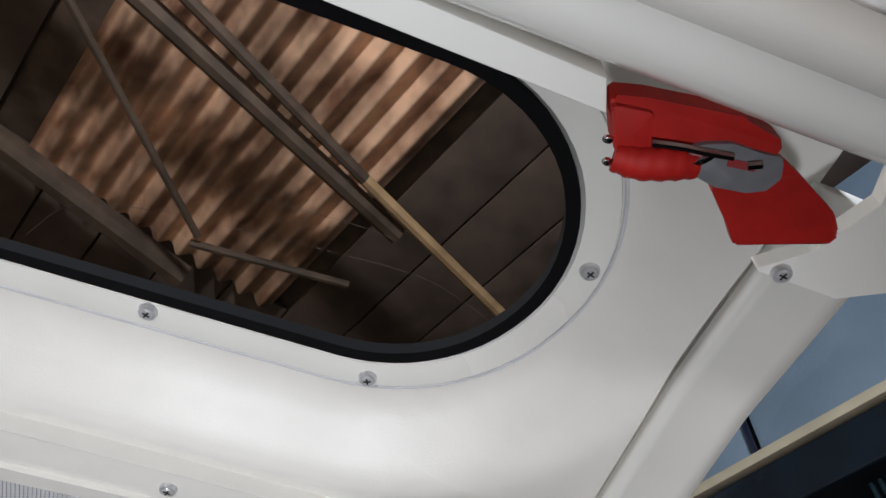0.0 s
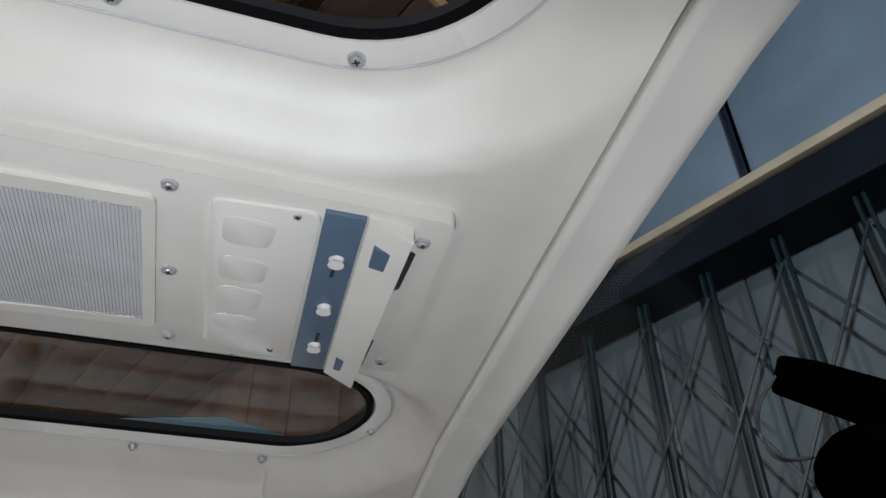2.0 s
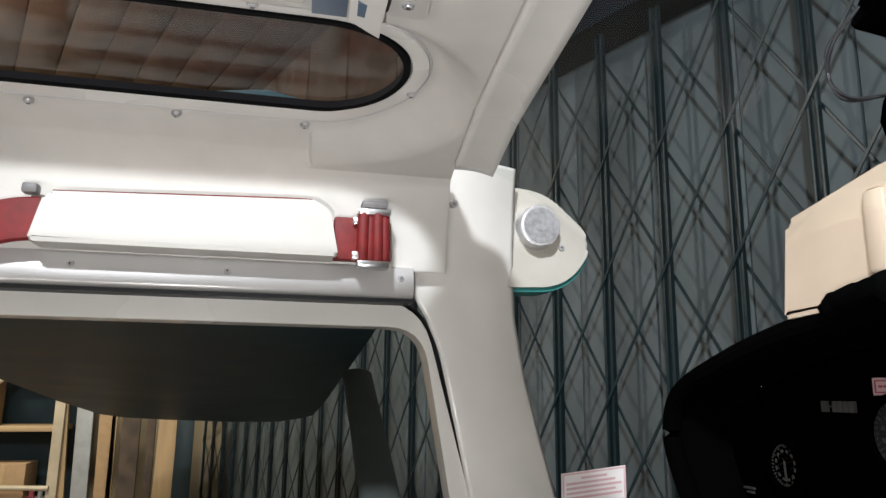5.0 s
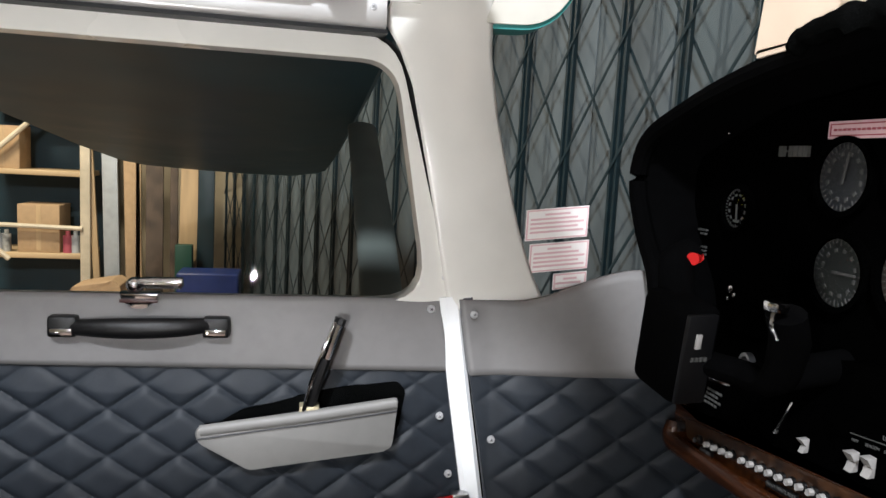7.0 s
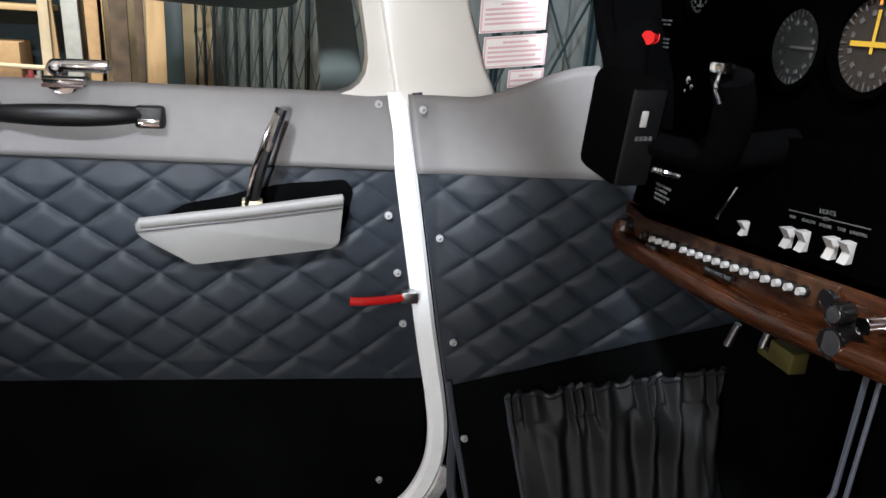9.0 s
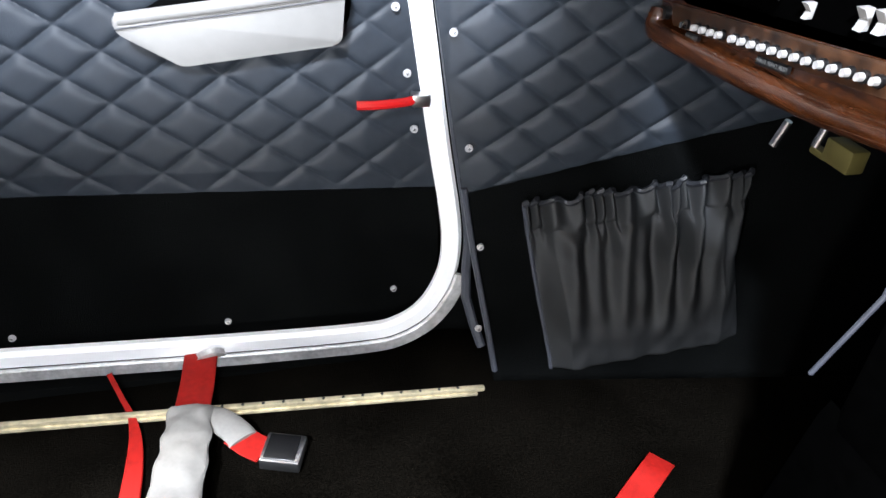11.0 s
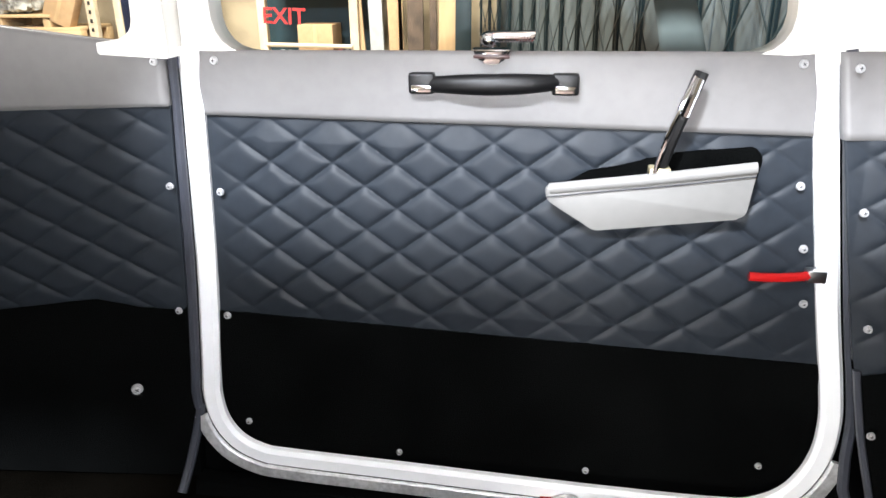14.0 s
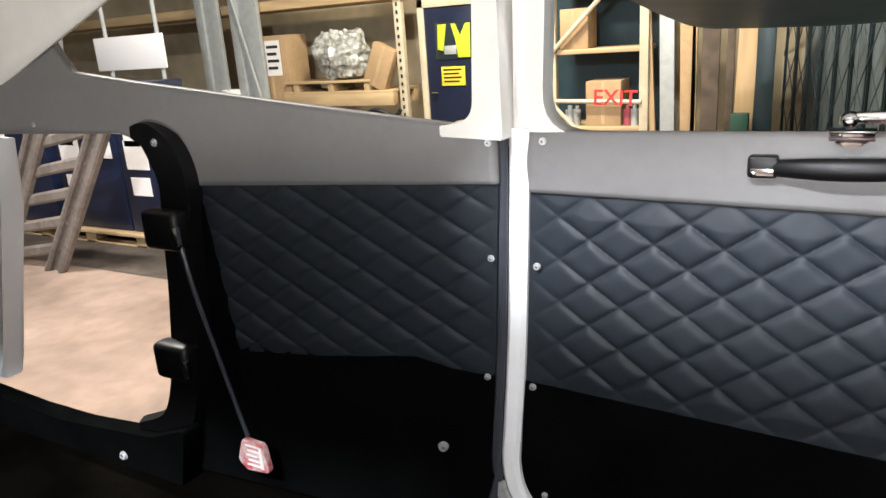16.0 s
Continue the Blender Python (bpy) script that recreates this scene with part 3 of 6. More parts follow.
# armrest pocket
pk = rounded([(0.029, 0.483), (0.033, 0.464), (0.097, 0.420), (0.285, 0.445), (0.290, 0.519), (0.162, 0.501)], [0.010, 0.030, 0.020, 0.014, 0.003, 0.02])
bm = shape()
slab(bm, pk, lambda x, z, d: (x, 0.500 + d + 0.25 * max(0, 0.47 - z), z), 0.0, 0.010, 0.003)
poc = part("armrest_pocket", bm, POCKET_VINYL, door, "light grey vinyl armrest pocket")
# Solid black block in place of the pocket's shaded hollow.
bm = shape()
slab(bm, rounded([(0.036, 0.476), (0.040, 0.462), (0.099, 0.424), (0.280, 0.448), (0.284, 0.505), (0.162, 0.490)], 0.008), lambda x, z, d: (x, 0.509 + d + 0.25 * max(0, 0.47 - z), z), 0.0, 0.040)
part("pocket_lining", bm, CARPET, poc, "black lining block for the dark hollow of the pocket", smooth=False)
bm = shape()
sweep(bm, curve([(0.036, 0.504, 0.479), (0.10, 0.501, 0.488), (0.17, 0.500, 0.497), (0.288, 0.500, 0.514)]), [(0.0055 * math.cos(2 * math.pi * i / 12), 0.0075 * math.sin(2 * math.pi * i / 12)) for i in range(12)])
part("rolled_lip", bm, POCKET_VINYL, poc, "padded vinyl lip")
bm = shape()
tube(bm, curve([(0.032, 0.4995, 0.469), (0.10, 0.4988, 0.478), (0.19, 0.4985, 0.489), (0.288, 0.4985, 0.503)]), 0.0009, 6)
part("stitched_seam", bm, RUBBER, poc)
# Black slab covers the opening and also paints the pocket's shadow on the door.
bm = shape()
slab(bm, rounded([(0.05, 0.475), (0.085, 0.494), (0.20, 0.522), (0.294, 0.531), (0.305, 0.518), (0.296, 0.46), (0.20, 0.46)], 0.012), lambda x, z, d: (x, wall_y(z) - 0.0115 + d, z), 0.0, 0.006, 0.002)
part("pocket_opening_shade", bm, CARPET, door, "black slab for the pocket opening and the shadow round it")
# latch lever
bm = shape()
sweep(bm, curve([(0.172, 0.515, 0.497), (0.182, 0.503, 0.545), (0.196, 0.500, 0.590), (0.210, 0.505, 0.628)]), flat_section(0.014, 0.020), up=(0, 1, 0))
lever = part("latch_lever", bm, BLACK, door, "black and chrome latch lever")
bm = shape()
sweep(bm, curve([(0.1925, 0.4965, 0.578), (0.199, 0.496, 0.600), (0.206, 0.499, 0.621)]), flat_section(0.010, 0.021), up=(0, 1, 0))
part("chrome_tip", bm, CHROME, lever, "chrome lever tip")
bm = shape()
tube(bm, curve([(0.166, 0.500, 0.505), (0.174, 0.4945, 0.545), (0.188, 0.4925, 0.588), (0.203, 0.498, 0.624)]), 0.0030)
part("chrome_edge", bm, CHROME, lever)
bm = shape()
box(bm, (0.160, 0.500, 0.498), (0.186, 0.522, 0.510), 0.002)
part("lever_base", bm, BRASS, lever, "dull brass lever base")
# grab handle
bm = shape()
pth = curve([(-0.138, 0.536, 0.606), (-0.09, 0.522, 0.608), (-0.04, 0.517, 0.609), (0.01, 0.521, 0.610), (0.056, 0.536, 0.611)], 6)
sweep(bm, pth, [(0.010 * math.cos(2 * math.pi * i / 12), 0.0135 * math.sin(2 * math.pi * i / 12)) for i in range(12)], scales=[0.62 + 0.38 * math.sin(math.pi * i / (len(pth) - 1)) for i in range(len(pth))])
grab = part("grab_handle", bm, BLACK, door, "black rubber grab handle")
for x in (-0.150, 0.034):
    bm = shape()
    box(bm, (x, 0.524, 0.5945), (x + 0.034, 0.546, 0.6215), 0.004)
    cap = part("end_cap", bm, BLACK, grab, "glossy black end cap")
    bm = shape()
    box(bm, (x + 0.004, 0.5215, 0.597), (x + 0.030, 0.5245, 0.607), 0.001)
    part("chrome_plate", bm, CHROME, grab, "chrome plate of the end cap")
# chrome window catch
bm = shape()
slab(bm, [(0.024 * math.cos(k * math.pi / 16), 0.020 * math.sin(k * math.pi / 16)) for k in range(16, 33)], lambda a, b, d: (-0.043 + a, 0.528 + d, 0.652 + b), 0.0, 0.026, 0.004)
catch = part("window_catch", bm, CHROME, door, "chrome window catch")
bm = shape()
cyl(bm, (-0.040, 0.520, 0.667), (0.011, 0.518, 0.669), 0.0070, 0.0062, 18, 0.001)
for k in range(12):
    x = -0.033 + 0.0036 * k
    cyl(bm, (x, 0.5198, 0.6672), (x + 0.0018, 0.5197, 0.6673), 0.0078, seg=18)
part("catch_lever", bm, CHROME, catch, "knurled chrome catch lever")
bm = shape()
ball(bm, (-0.046, 0.522, 0.664), 0.0115, (1, 1, 0.9), 18)
part("pivot", bm, CHROME, catch, "rounded chrome pivot")
bm = shape()
box(bm, (-0.066, 0.5255, 0.640), (-0.020, 0.5290, 0.6445), 0.001)
part("slot", bm, material("dark_red_brown_paint", (0.035, 0.010, 0.009), 0.4), catch, "dark red-brown line across the catch")
# red pull at the front edge
bm = shape()
tube(bm, curve([(0.302, 0.512, 0.3635), (0.33, 0.511, 0.3635), (0.362, 0.514, 0.3645), (0.386, 0.520, 0.366)]), 0.0062, 10)
pull = part("door_pull", bm, RED_GLOSS, door, "glossy red door pull")
bm = shape()
box(bm, (0.376, 0.512, 0.357), (0.400, 0.530, 0.374), 0.002)
part("pull_base", bm, STEEL, pull, "steel base of the pull")
# window writing
lettering("exit_sign", "EXIT", 0.029, pose(-0.322, 0.5635, 0.6885, 90, 2, 0), material("red_print", (0.75, 0.02, 0.015), 0.5), door, "red lettering EXIT on the pane", bold=0.0004)
for x, z in ((0.336, 0.634), (0.355, 0.482), (0.371, 0.398), (0.382, 0.321), (-0.417, 0.634), (-0.428, 0.452), (-0.436, 0.261)):
    screw((x, wall_y(z) - 0.0135, z), (0, -1, 0.05), door, 0.0058)
for x, z in ((-0.175, 0.050), (0.109, 0.042), (0.354, 0.070), (-0.415, 0.085)):
    screw((x, wall_y(z) - 0.009, z), (0, -1, 0.1), door, 0.0052)
for x, z in ((0.309, 0.931), (0.353, 0.678)):
    screw((x, 0.5435, z), (0, -1, 0), door, 0.0042)

bm = shape()
grid(bm, 30, 16, lambda u, v: (lambda z: (-1.16 + 2.3 * u, wall_y(z) + 0.020 - 0.16 * max(0, u * 2.3 - 1.60) + 0.06 * min(0, u * 2.3 - 0.62), z))(-0.08 + 0.70 * v))
skin = single("wall_left_skin", bm, CARPET, "dark inner skin of the left cabin side", "wall", kind="structure")
# white jamb strip round the door
jamb = thing("frame_door", (0.0, 0.53, 0.0), "white painted door jamb with a scuffed aluminium sill and black seals", "door frame", kind="structure")
line = [(-0.452, 0.652), (-0.456, 0.52), (-0.462, 0.34), (-0.470, 0.18), (-0.472, 0.13), (-0.462, 0.085), (-0.435, 0.050), (-0.395, 0.031), (-0.35, 0.026), (-0.17, 0.018), (0.11, 0.005), (0.30, 0.000), (0.360, 0.007), (0.405, 0.034), (0.434, 0.085), (0.442, 0.14), (0.436, 0.20), (0.418, 0.30), (0.398, 0.42), (0.378, 0.54), (0.362, 0.652)]
pth = curve([(x, wall_y(z) - 0.007, z) for x, z in line], 5)
bm = shape()
sweep(bm, pth, flat_section(0.030, 0.020), up=(0, -1, 0))
part("jamb_strip", bm, WHITE_JAMB, jamb, "white gloss painted strip")
cen = Vector((-0.02, 0.5, 0.36))


def away(p, d):
    """Point moved outward from the door's middle, in the plane of the wall."""
    k = p - cen
    k.y = 0
    n = Vector((k.x ** 5 / 0.45 ** 5, 0, min(0, k.z) ** 5 / 0.35 ** 5))
    return p + n.normalized() * d if n.length > 1e-4 else p


bm = shape()
sill = [away(p, 0.021) + Vector((0, -0.013, 0)) for p in pth if p.z < 0.105]
sweep(bm, sill, flat_section(0.022, 0.008), up=(0, -1, 0))
part("sill_plate", bm, ALU, jamb, "scuffed bare aluminium sill plate")
for lo in (True, False):
    bm = shape()
    seal = [p + Vector((0.024 if lo else -0.022, -0.010, 0)) for p in pth if (p.x > 0.3) == lo and p.z > (0.13 if lo else 0.10)]
    ends = (0.462, 0.060) if lo else (-0.505, 0.03)
    seal = seal[::-1] if lo else seal
    seal += [Vector((ends[0] + 0.0, 0.478, ends[1])), Vector((ends[0] + (0.02 if lo else -0.004), 0.44, -0.01))]
    sweep(bm, curve(seal, 2), flat_section(0.014, 0.012), up=(0, -1, 0))
    part("seal", bm, PIPING, jamb, "black vinyl door seal")
bm = shape()
tube(bm, [p + Vector((0, -0.0155, 0.0)) for p in [Vector((-0.18, wall_y(0.0), 0.000)), Vector((-0.08, wall_y(0.0), -0.003))]], 0.0006)
part("scratch", bm, ALU, jamb)

# header rail over the door and stowed shoulder harness
header = thing("rail_header", (0.0, 0.51, 1.02), "silver painted header rail above the door", "header rail", kind="structure")
bm = shape()
slab(bm, rounded([(0.500, 1.000), (0.506, 1.040), (0.545, 1.044), (0.56, 0.998)], [0.006, 0.006, 0, 0]), lambda y, z, d: (d, y, z), -1.0, 0.252, 0.0015)
part("rail", bm, ALU_PAINT, header)
bm = shape()
box(bm, (-1.0, 0.512, 0.9945), (0.255, 0.56, 0.9995))
part("gap_seal", bm, RUBBER, header, "black seal under the rail")
for x in (-0.154, 0.022, 0.235, -0.33):
    screw((x, 0.5035, 1.024), (0, -1, 0.15), header, 0.0052)

stow = thing("harness_stowage", (0.0, 0.48, 1.04), "cream plastic pocket holding a rolled dark red shoulder harness", "harness holder")
bm = shape()
slab(bm, rounded([(-0.192, 1.042), (-0.176, 1.098), (0.120, 1.108), (0.140, 1.096), (0.152, 1.042)], [0.004, 0.012, 0.012, 0.016, 0.004]), lambda x, z, d: (x, 0.462 + d + 0.15 * (1.07 - z), z), 0.0, 0.045, 0.006)
part("pocket", bm, CREAM, stow)
bm = shape()
sweep(bm, curve([(-0.17, 0.472, 1.100), (-0.05, 0.470, 1.104), (0.08, 0.469, 1.1085), (0.118, 0.469, 1.109)]), flat_section(0.012, 0.004))
part("folded_webbing", bm, RED_DARK, stow, "dark red webbing showing over the pocket")
bm = shape()
box(bm, (0.146, 0.474, 1.040), (0.178, 0.492, 1.094), 0.003)
part("webbing", bm, RED_DARK, stow, "flat dark red webbing")
bm = shape()
for k in range(4):
    cyl(bm, (0.181 + 0.0095 * k, 0.472 + 0.004 * (k % 2), 1.036), (0.181 + 0.0085 * k, 0.466 + 0.004 * (k % 2), 1.099), 0.0075, seg=12, bev=0.002)
part("rolled_webbing", bm, RED_DARK, stow, "rolled dark red webbing")
for z in (1.034, 1.099):
    bm = shape()
    box(bm, (0.174, 0.459, z - 0.004), (0.214, 0.484, z + 0.004), 0.002)
    box(bm, (0.168, 0.466, z + (0.006 if z < 1.05 else -0.016)), (0.181, 0.478, z + (0.016 if z < 1.05 else -0.006)), 0.002)
    part("buckle", bm, STEEL, stow, "steel webbing buckle")
bm = shape()
box(bm, (0.178, 0.462, 1.104), (0.210, 0.480, 1.114), 0.003)
part("tab", bm, GREY_VINYL, stow, "grey tab")
bm = shape()
sweep(bm, curve([(-0.182, 0.476, 1.07), (-0.215, 0.478, 1.066), (-0.28, 0.486, 1.050), (-0.36, 0.49, 1.045)]), flat_section(0.008, 0.05), up=(0, 0, 1))
part("rear_webbing", bm, RED_DARK, stow, "dark red webbing running aft")
bm = shape()
box(bm, (-0.205, 0.470, 1.098), (-0.188, 0.486, 1.110), 0.003)
part("tab", bm, GREY_VINYL, stow, "grey tab")

# windscreen pillar
PIL_L = [(0.634, 0.364), (0.645, 0.357), (0.80, 0.325), (0.935, 0.294), (0.98, 0.275), (1.000, 0.262), (1.008, 0.256), (1.03, 0.256), (1.07, 0.270), (1.152, 0.292), (1.185, 0.30)]
PIL_R = [(0.634, 0.512), (0.652, 0.500), (0.69, 0.480), (0.75, 0.458), (0.815, 0.440), (0.90, 0.418), (0.982, 0.404), (1.09, 0.398), (1.185, 0.392)]


def pillar_at(u, v):
    z = 0.634 + 0.55 * v
    a, b = along(PIL_L, z), along(PIL_R, z)
    return a + (b - a) * u, 0.544 - 0.015 * math.sin(math.pi * (0.12 + 0.80 * u)) - 1.1 * max(0, z - 0.98) ** 2 + 0.012 * u, z


bm = shape()
grid(bm, 20, 110, pillar_at)
pillar = single("pillar_windscreen", bm, CREAM_SMOOTH, "cream windscreen pillar beside the door window", "pillar", kind="structure", angle=60)
pillar.modifiers.new("thick", "SOLIDIFY").thickness = 0.02
pillar.modifiers["thick"].offset = 1.0 if pillar.data.polygons[0].normal.y > 0 else -1.0
screw((0.304, 0.503, 1.128), (0, -1, -0.3), pillar, 0.006)

# air vent in the windscreen corner
vent = thing("air_vent", (0.45, 0.54, 1.09), "cream air vent fairing with a round metal knob and teal edge", "air vent")
vo = rounded([(0.385, 1.172), (0.450, 1.165), (0.528, 1.096), (0.478, 1.030), (0.385, 1.026)], [0.01, 0.09, 0.06, 0.08, 0.01], 10)
bm = shape()
slab(bm, vo, lambda x, z, d: (x, 0.546 + d, z), 0.0, 0.05, 0.006)
part("fairing", bm, material("dull_cream_paint", (0.52, 0.50, 0.44), 0.45, grain=0.06, scale=30, stains=0.1), vent)
bm = shape()
slab(bm, [(x + 0.002, z - 0.006) for x, z in vo], lambda x, z, d: (x, 0.552 + d, z), 0.0, 0.046, 0.003)
part("rim", bm, TEAL, vent, "teal painted rim")
bm = shape()
cyl(bm, (0.434, 0.550, 1.112), (0.434, 0.524, 1.112), 0.031, 0.029, 32, 0.003)
knob = part("knob", bm, FACE, vent, "spun metal knob")
bm = shape()
for k in range(3):
    cyl(bm, (0.434, 0.5242, 1.112), (0.434, 0.5228 - 0.0008 * k, 1.112), 0.025 - 0.008 * k, seg=32)
part("knob_face", bm, material("spun_knob_face", (0.46, 0.46, 0.47), 0.38, 0.3, grain=0.3, scale=160), knob, "concentric spun steel face")
screw((0.472, 0.545, 1.086), (0, -1, 0), vent, 0.005)

# ---- cabin: front side panel (kick panel) ----
def kick_y(x, z):
    return along([(-0.03, 0.395), (0.057, 0.425), (0.167, 0.474), (0.31, 0.497), (0.46, 0.512), (0.63, 0.530), (0.72, 0.538)], z) - 0.16 * max(0, x - 0.42)


def kick_front(z):
    return along([(-0.02, 0.487), (0.06, 0.474), (0.25, 0.443), (0.52, 0.396), (0.66, 0.372)], z)


kick = thing("panel_footwell", (0.6, 0.48, 0.0), "footwell side panel in grey vinyl, black quilted leather and carpet", "side panel", kind="structure")
kq_top, kq_low = (lambda x: 0.546 + 0.015 * (x - 0.38)), (lambda x: 0.250 + 0.25 * (x - 0.44))
bm = shape()
grid(bm, 40, 10, lambda u, v: (lambda x: (lambda z: (kick_front(z) + (x - 0.385) * 1.0, kick_y(x, z) - 0.004 - 0.002 * noise.noise((x * 14, z * 6, 5)), z))(kq_top(x) + (0.650 + 0.052 * smooth_step(0.46, 0.64, x) - kq_top(x)) * v))(0.385 + 0.30 * u))
g = part("upper_panel", bm, GREY_VINYL, kick, "grey vinyl upper panel")
g.modifiers.new("thick", "SOLIDIFY").thickness = 0.02
g.modifiers["thick"].offset = 1.0


def kick_quilt(u, v):
    x = 0.40 + 0.75 * u
    z = kq_low(x) + (kq_top(x) - kq_low(x)) * v
    x = x + (kick_front(z) - 0.40) * (1 - u)
    fade = min(1, 12 * u, 0.3 + 8 * v, 0.3 + 8 * (1 - v))
    return x, kick_y(x, z) - 0.001 - 0.0066 * puff(x, z, 0.088, 0.063, 0.470, 0.399) * fade, z


bm = shape()
grid(bm, 340, 150, kick_quilt)
part("quilted_panel", bm, QUILT, kick, "black diamond-quilted leather panel").modifiers.new("thick", "SOLIDIFY").thickness = -0.012
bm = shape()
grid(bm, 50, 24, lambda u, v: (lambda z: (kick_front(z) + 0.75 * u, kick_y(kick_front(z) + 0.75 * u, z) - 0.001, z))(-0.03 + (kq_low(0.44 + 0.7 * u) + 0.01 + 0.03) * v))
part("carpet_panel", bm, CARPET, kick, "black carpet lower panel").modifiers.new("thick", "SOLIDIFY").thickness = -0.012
bm = shape()
sweep(bm, curve([(kick_front(z) + 0.002, kick_y(kick_front(z), z) - 0.004, z) for z in (0.25, 0.20, 0.15, 0.10, 0.05, 0.0, -0.012)], 4), flat_section(0.008, 0.012), up=(0, -1, 0))
part("edge_binding", bm, PIPING, kick, "grey vinyl edge binding")
for x, z in ((0.392, 0.632), (0.422, 0.460), (0.448, 0.310), (0.469, 0.167), (0.462, 0.057)):
    screw((x, kick_y(x, z) - 0.0135, z), (0, -1, 0.1), kick, 0.0056)

pocket = thing("map_pocket", (0.66, 0.42, 0.0), "gathered black fabric map pocket with an elastic top", "map pocket")


def pleat(u, v):
    x = 0.526 + 0.315 * u + (0.045 - 0.035 * u) * (1 - v)
    z = -0.006 + 0.050 * u + (0.238 + 0.002 * u) * v
    lean = u + 0.10 * (1 - v)
    gather = 0.0055 * math.sin(u * 96 + 3.1 * math.sin(u * 19) + 0.6) * smooth_step(0.70, 0.97, v)
    drape = (0.011 * math.sin(lean * 33 + 1.9 * math.sin(lean * 9)) + 0.006 * math.sin(lean * 57 + 2.0)) * smooth_step(0.05, 0.75, v) * (1 - 0.55 * smooth_step(0.80, 0.86, v))
    pucker = 0.004 * noise.noise((u * 11, v * 7, 4)) - 0.004 * math.exp(-((v - 0.83) / 0.02) ** 2)
    belly = 0.035 * math.sin(math.pi * min(1, v * 0.85 + 0.1)) * min(1, u * 10, (1 - u) * 8)
    return x, kick_y(x, max(0, z)) - 0.010 - belly - gather - drape - pucker, z + 0.006 * math.sin(u * 96 + 3.1 * math.sin(u * 19)) * smooth_step(0.6, 1, v)


bm = shape()
grid(bm, 220, 60, pleat)
part("pleated_cloth", bm, material("black_pleated_cloth", (0.0030, 0.0037, 0.0045), 0.7, grain=0.2, scale=150, bump=0.2, bump_scale=900), pocket).modifiers.new("thick", "SOLIDIFY").thickness = 0.002
bm = shape()
sweep(bm, [pleat(k / 100, 1.0) for k in range(101)], round_section(0.0045, 6))
part("elastic_edge", bm, RUBBER, pocket, "elastic top hem")
bm = shape()
sweep(bm, [pleat(0.0, k / 12) for k in range(13)], flat_section(0.006, 0.006), up=(0, -1, 0))
part("side_binding", bm, PIPING, pocket, "bound side edge")

# ---- cabin: rear left side ----
def rear_y(x, z):
    return 0.522 + 0.075 * min(0, x + 0.50) - 0.10 * max(0, 0.25 - z) + 0.010 * max(0, z - 0.6)


rear = thing("panel_rear_side", (-0.9, 0.5, 0.0), "rear side panel in grey vinyl, black quilted leather and black carpet", "side panel", kind="structure")
RQ_TOP = lambda x: 0.574 - 0.022 * min(0, max(-0.55, x + 0.50)) * -1
SILL = [(-2.0, 0.99), (-1.46, 0.93), (-1.36, 0.850), (-1.30, 0.765), (-1.15, 0.742), (-1.0, 0.722), (-0.83, 0.699), (-0.70, 0.682), (-0.56, 0.664), (-0.45, 0.650)]


def rear_end(z):
    """Rear edge of the panels, along the baggage door's post."""
    return along([(0.0, -1.14), (0.20, -1.12), (0.46, -1.05), (0.56, -1.06), (0.60, -1.10), (0.645, -1.16), (0.66, -2.05)], z)


bm = shape()


def rear_grey(u, v):
    x = -0.478 - 1.45 * u
    top = along(SILL, x)
    bottom = along([(-2.05, 0.655), (-1.20, 0.653), (-1.13, 0.63), (-1.07, 0.56), (-0.46, 0.577)], x)
    z = bottom + (top - bottom) * v
    return x, rear_y(x, z) - 0.008 - 0.002 * noise.noise((x * 6, z * 5, 1)), z


grid(bm, 120, 14, rear_grey)
g = part("upper_panel", bm, GREY_VINYL, rear, "grey vinyl upper panel")
g.modifiers.new("thick", "SOLIDIFY").thickness = -0.02


def rear_quilt(u, v):
    x = -0.478 + (-1.055 + 0.478) * u
    lo = along([(-1.06, 0.243), (-0.80, 0.262), (-0.62, 0.285), (-0.55, 0.272), (-0.48, 0.268)], x)
    z = lo + (0.578 - 0.006 * u - lo) * v
    x = x - 0.02 * (1 - v) * (1 - u)
    fade = min(1, 10 * u, 10 * (1 - u), 0.3 + 8 * v, 0.3 + 8 * (1 - v))
    return x, rear_y(x, z) - 0.002 - 0.0062 * pad((x + 0.72) / 0.105 + (z - 0.489) / 0.060 + 0.5, (x + 0.62) / 0.088 - (z - 0.437) / 0.058 + 0.5, 0.85) * fade, z


bm = shape()
grid(bm, 280, 150, rear_quilt)
part("quilted_panel", bm, QUILT, rear, "black diamond-quilted leather panel").modifiers.new("thick", "SOLIDIFY").thickness = -0.012
bm = shape()
slab(bm, [(-0.49, 0.29), (-0.505, -0.02), (-1.16, -0.02), (-1.12, 0.20), (-1.06, 0.29)], lambda x, z, d: (x, rear_y(x, z) + d, z), 0.0, 0.02)
part("carpet_panel", bm, CARPET, rear, "black carpet lower panel")
for x, z in ((-0.480, 0.636), (-0.484, 0.466), (-0.500, 0.271)):
    screw((x - 0.006, rear_y(x, z) - 0.0135, z), (0, -1, 0), rear, 0.0055)
screw((-0.575, 0.475, 0.150), (0.5, -1, 0.1), rear, 0.009)
screw((-1.13, rear_y(-1.13, 0.66) - 0.012, 0.662), (0, -1, 0), rear, 0.005)
screw((-1.42, rear_y(-1.42, 0.66) - 0.012, 0.672), (0, -1, 0), rear, 0.005)

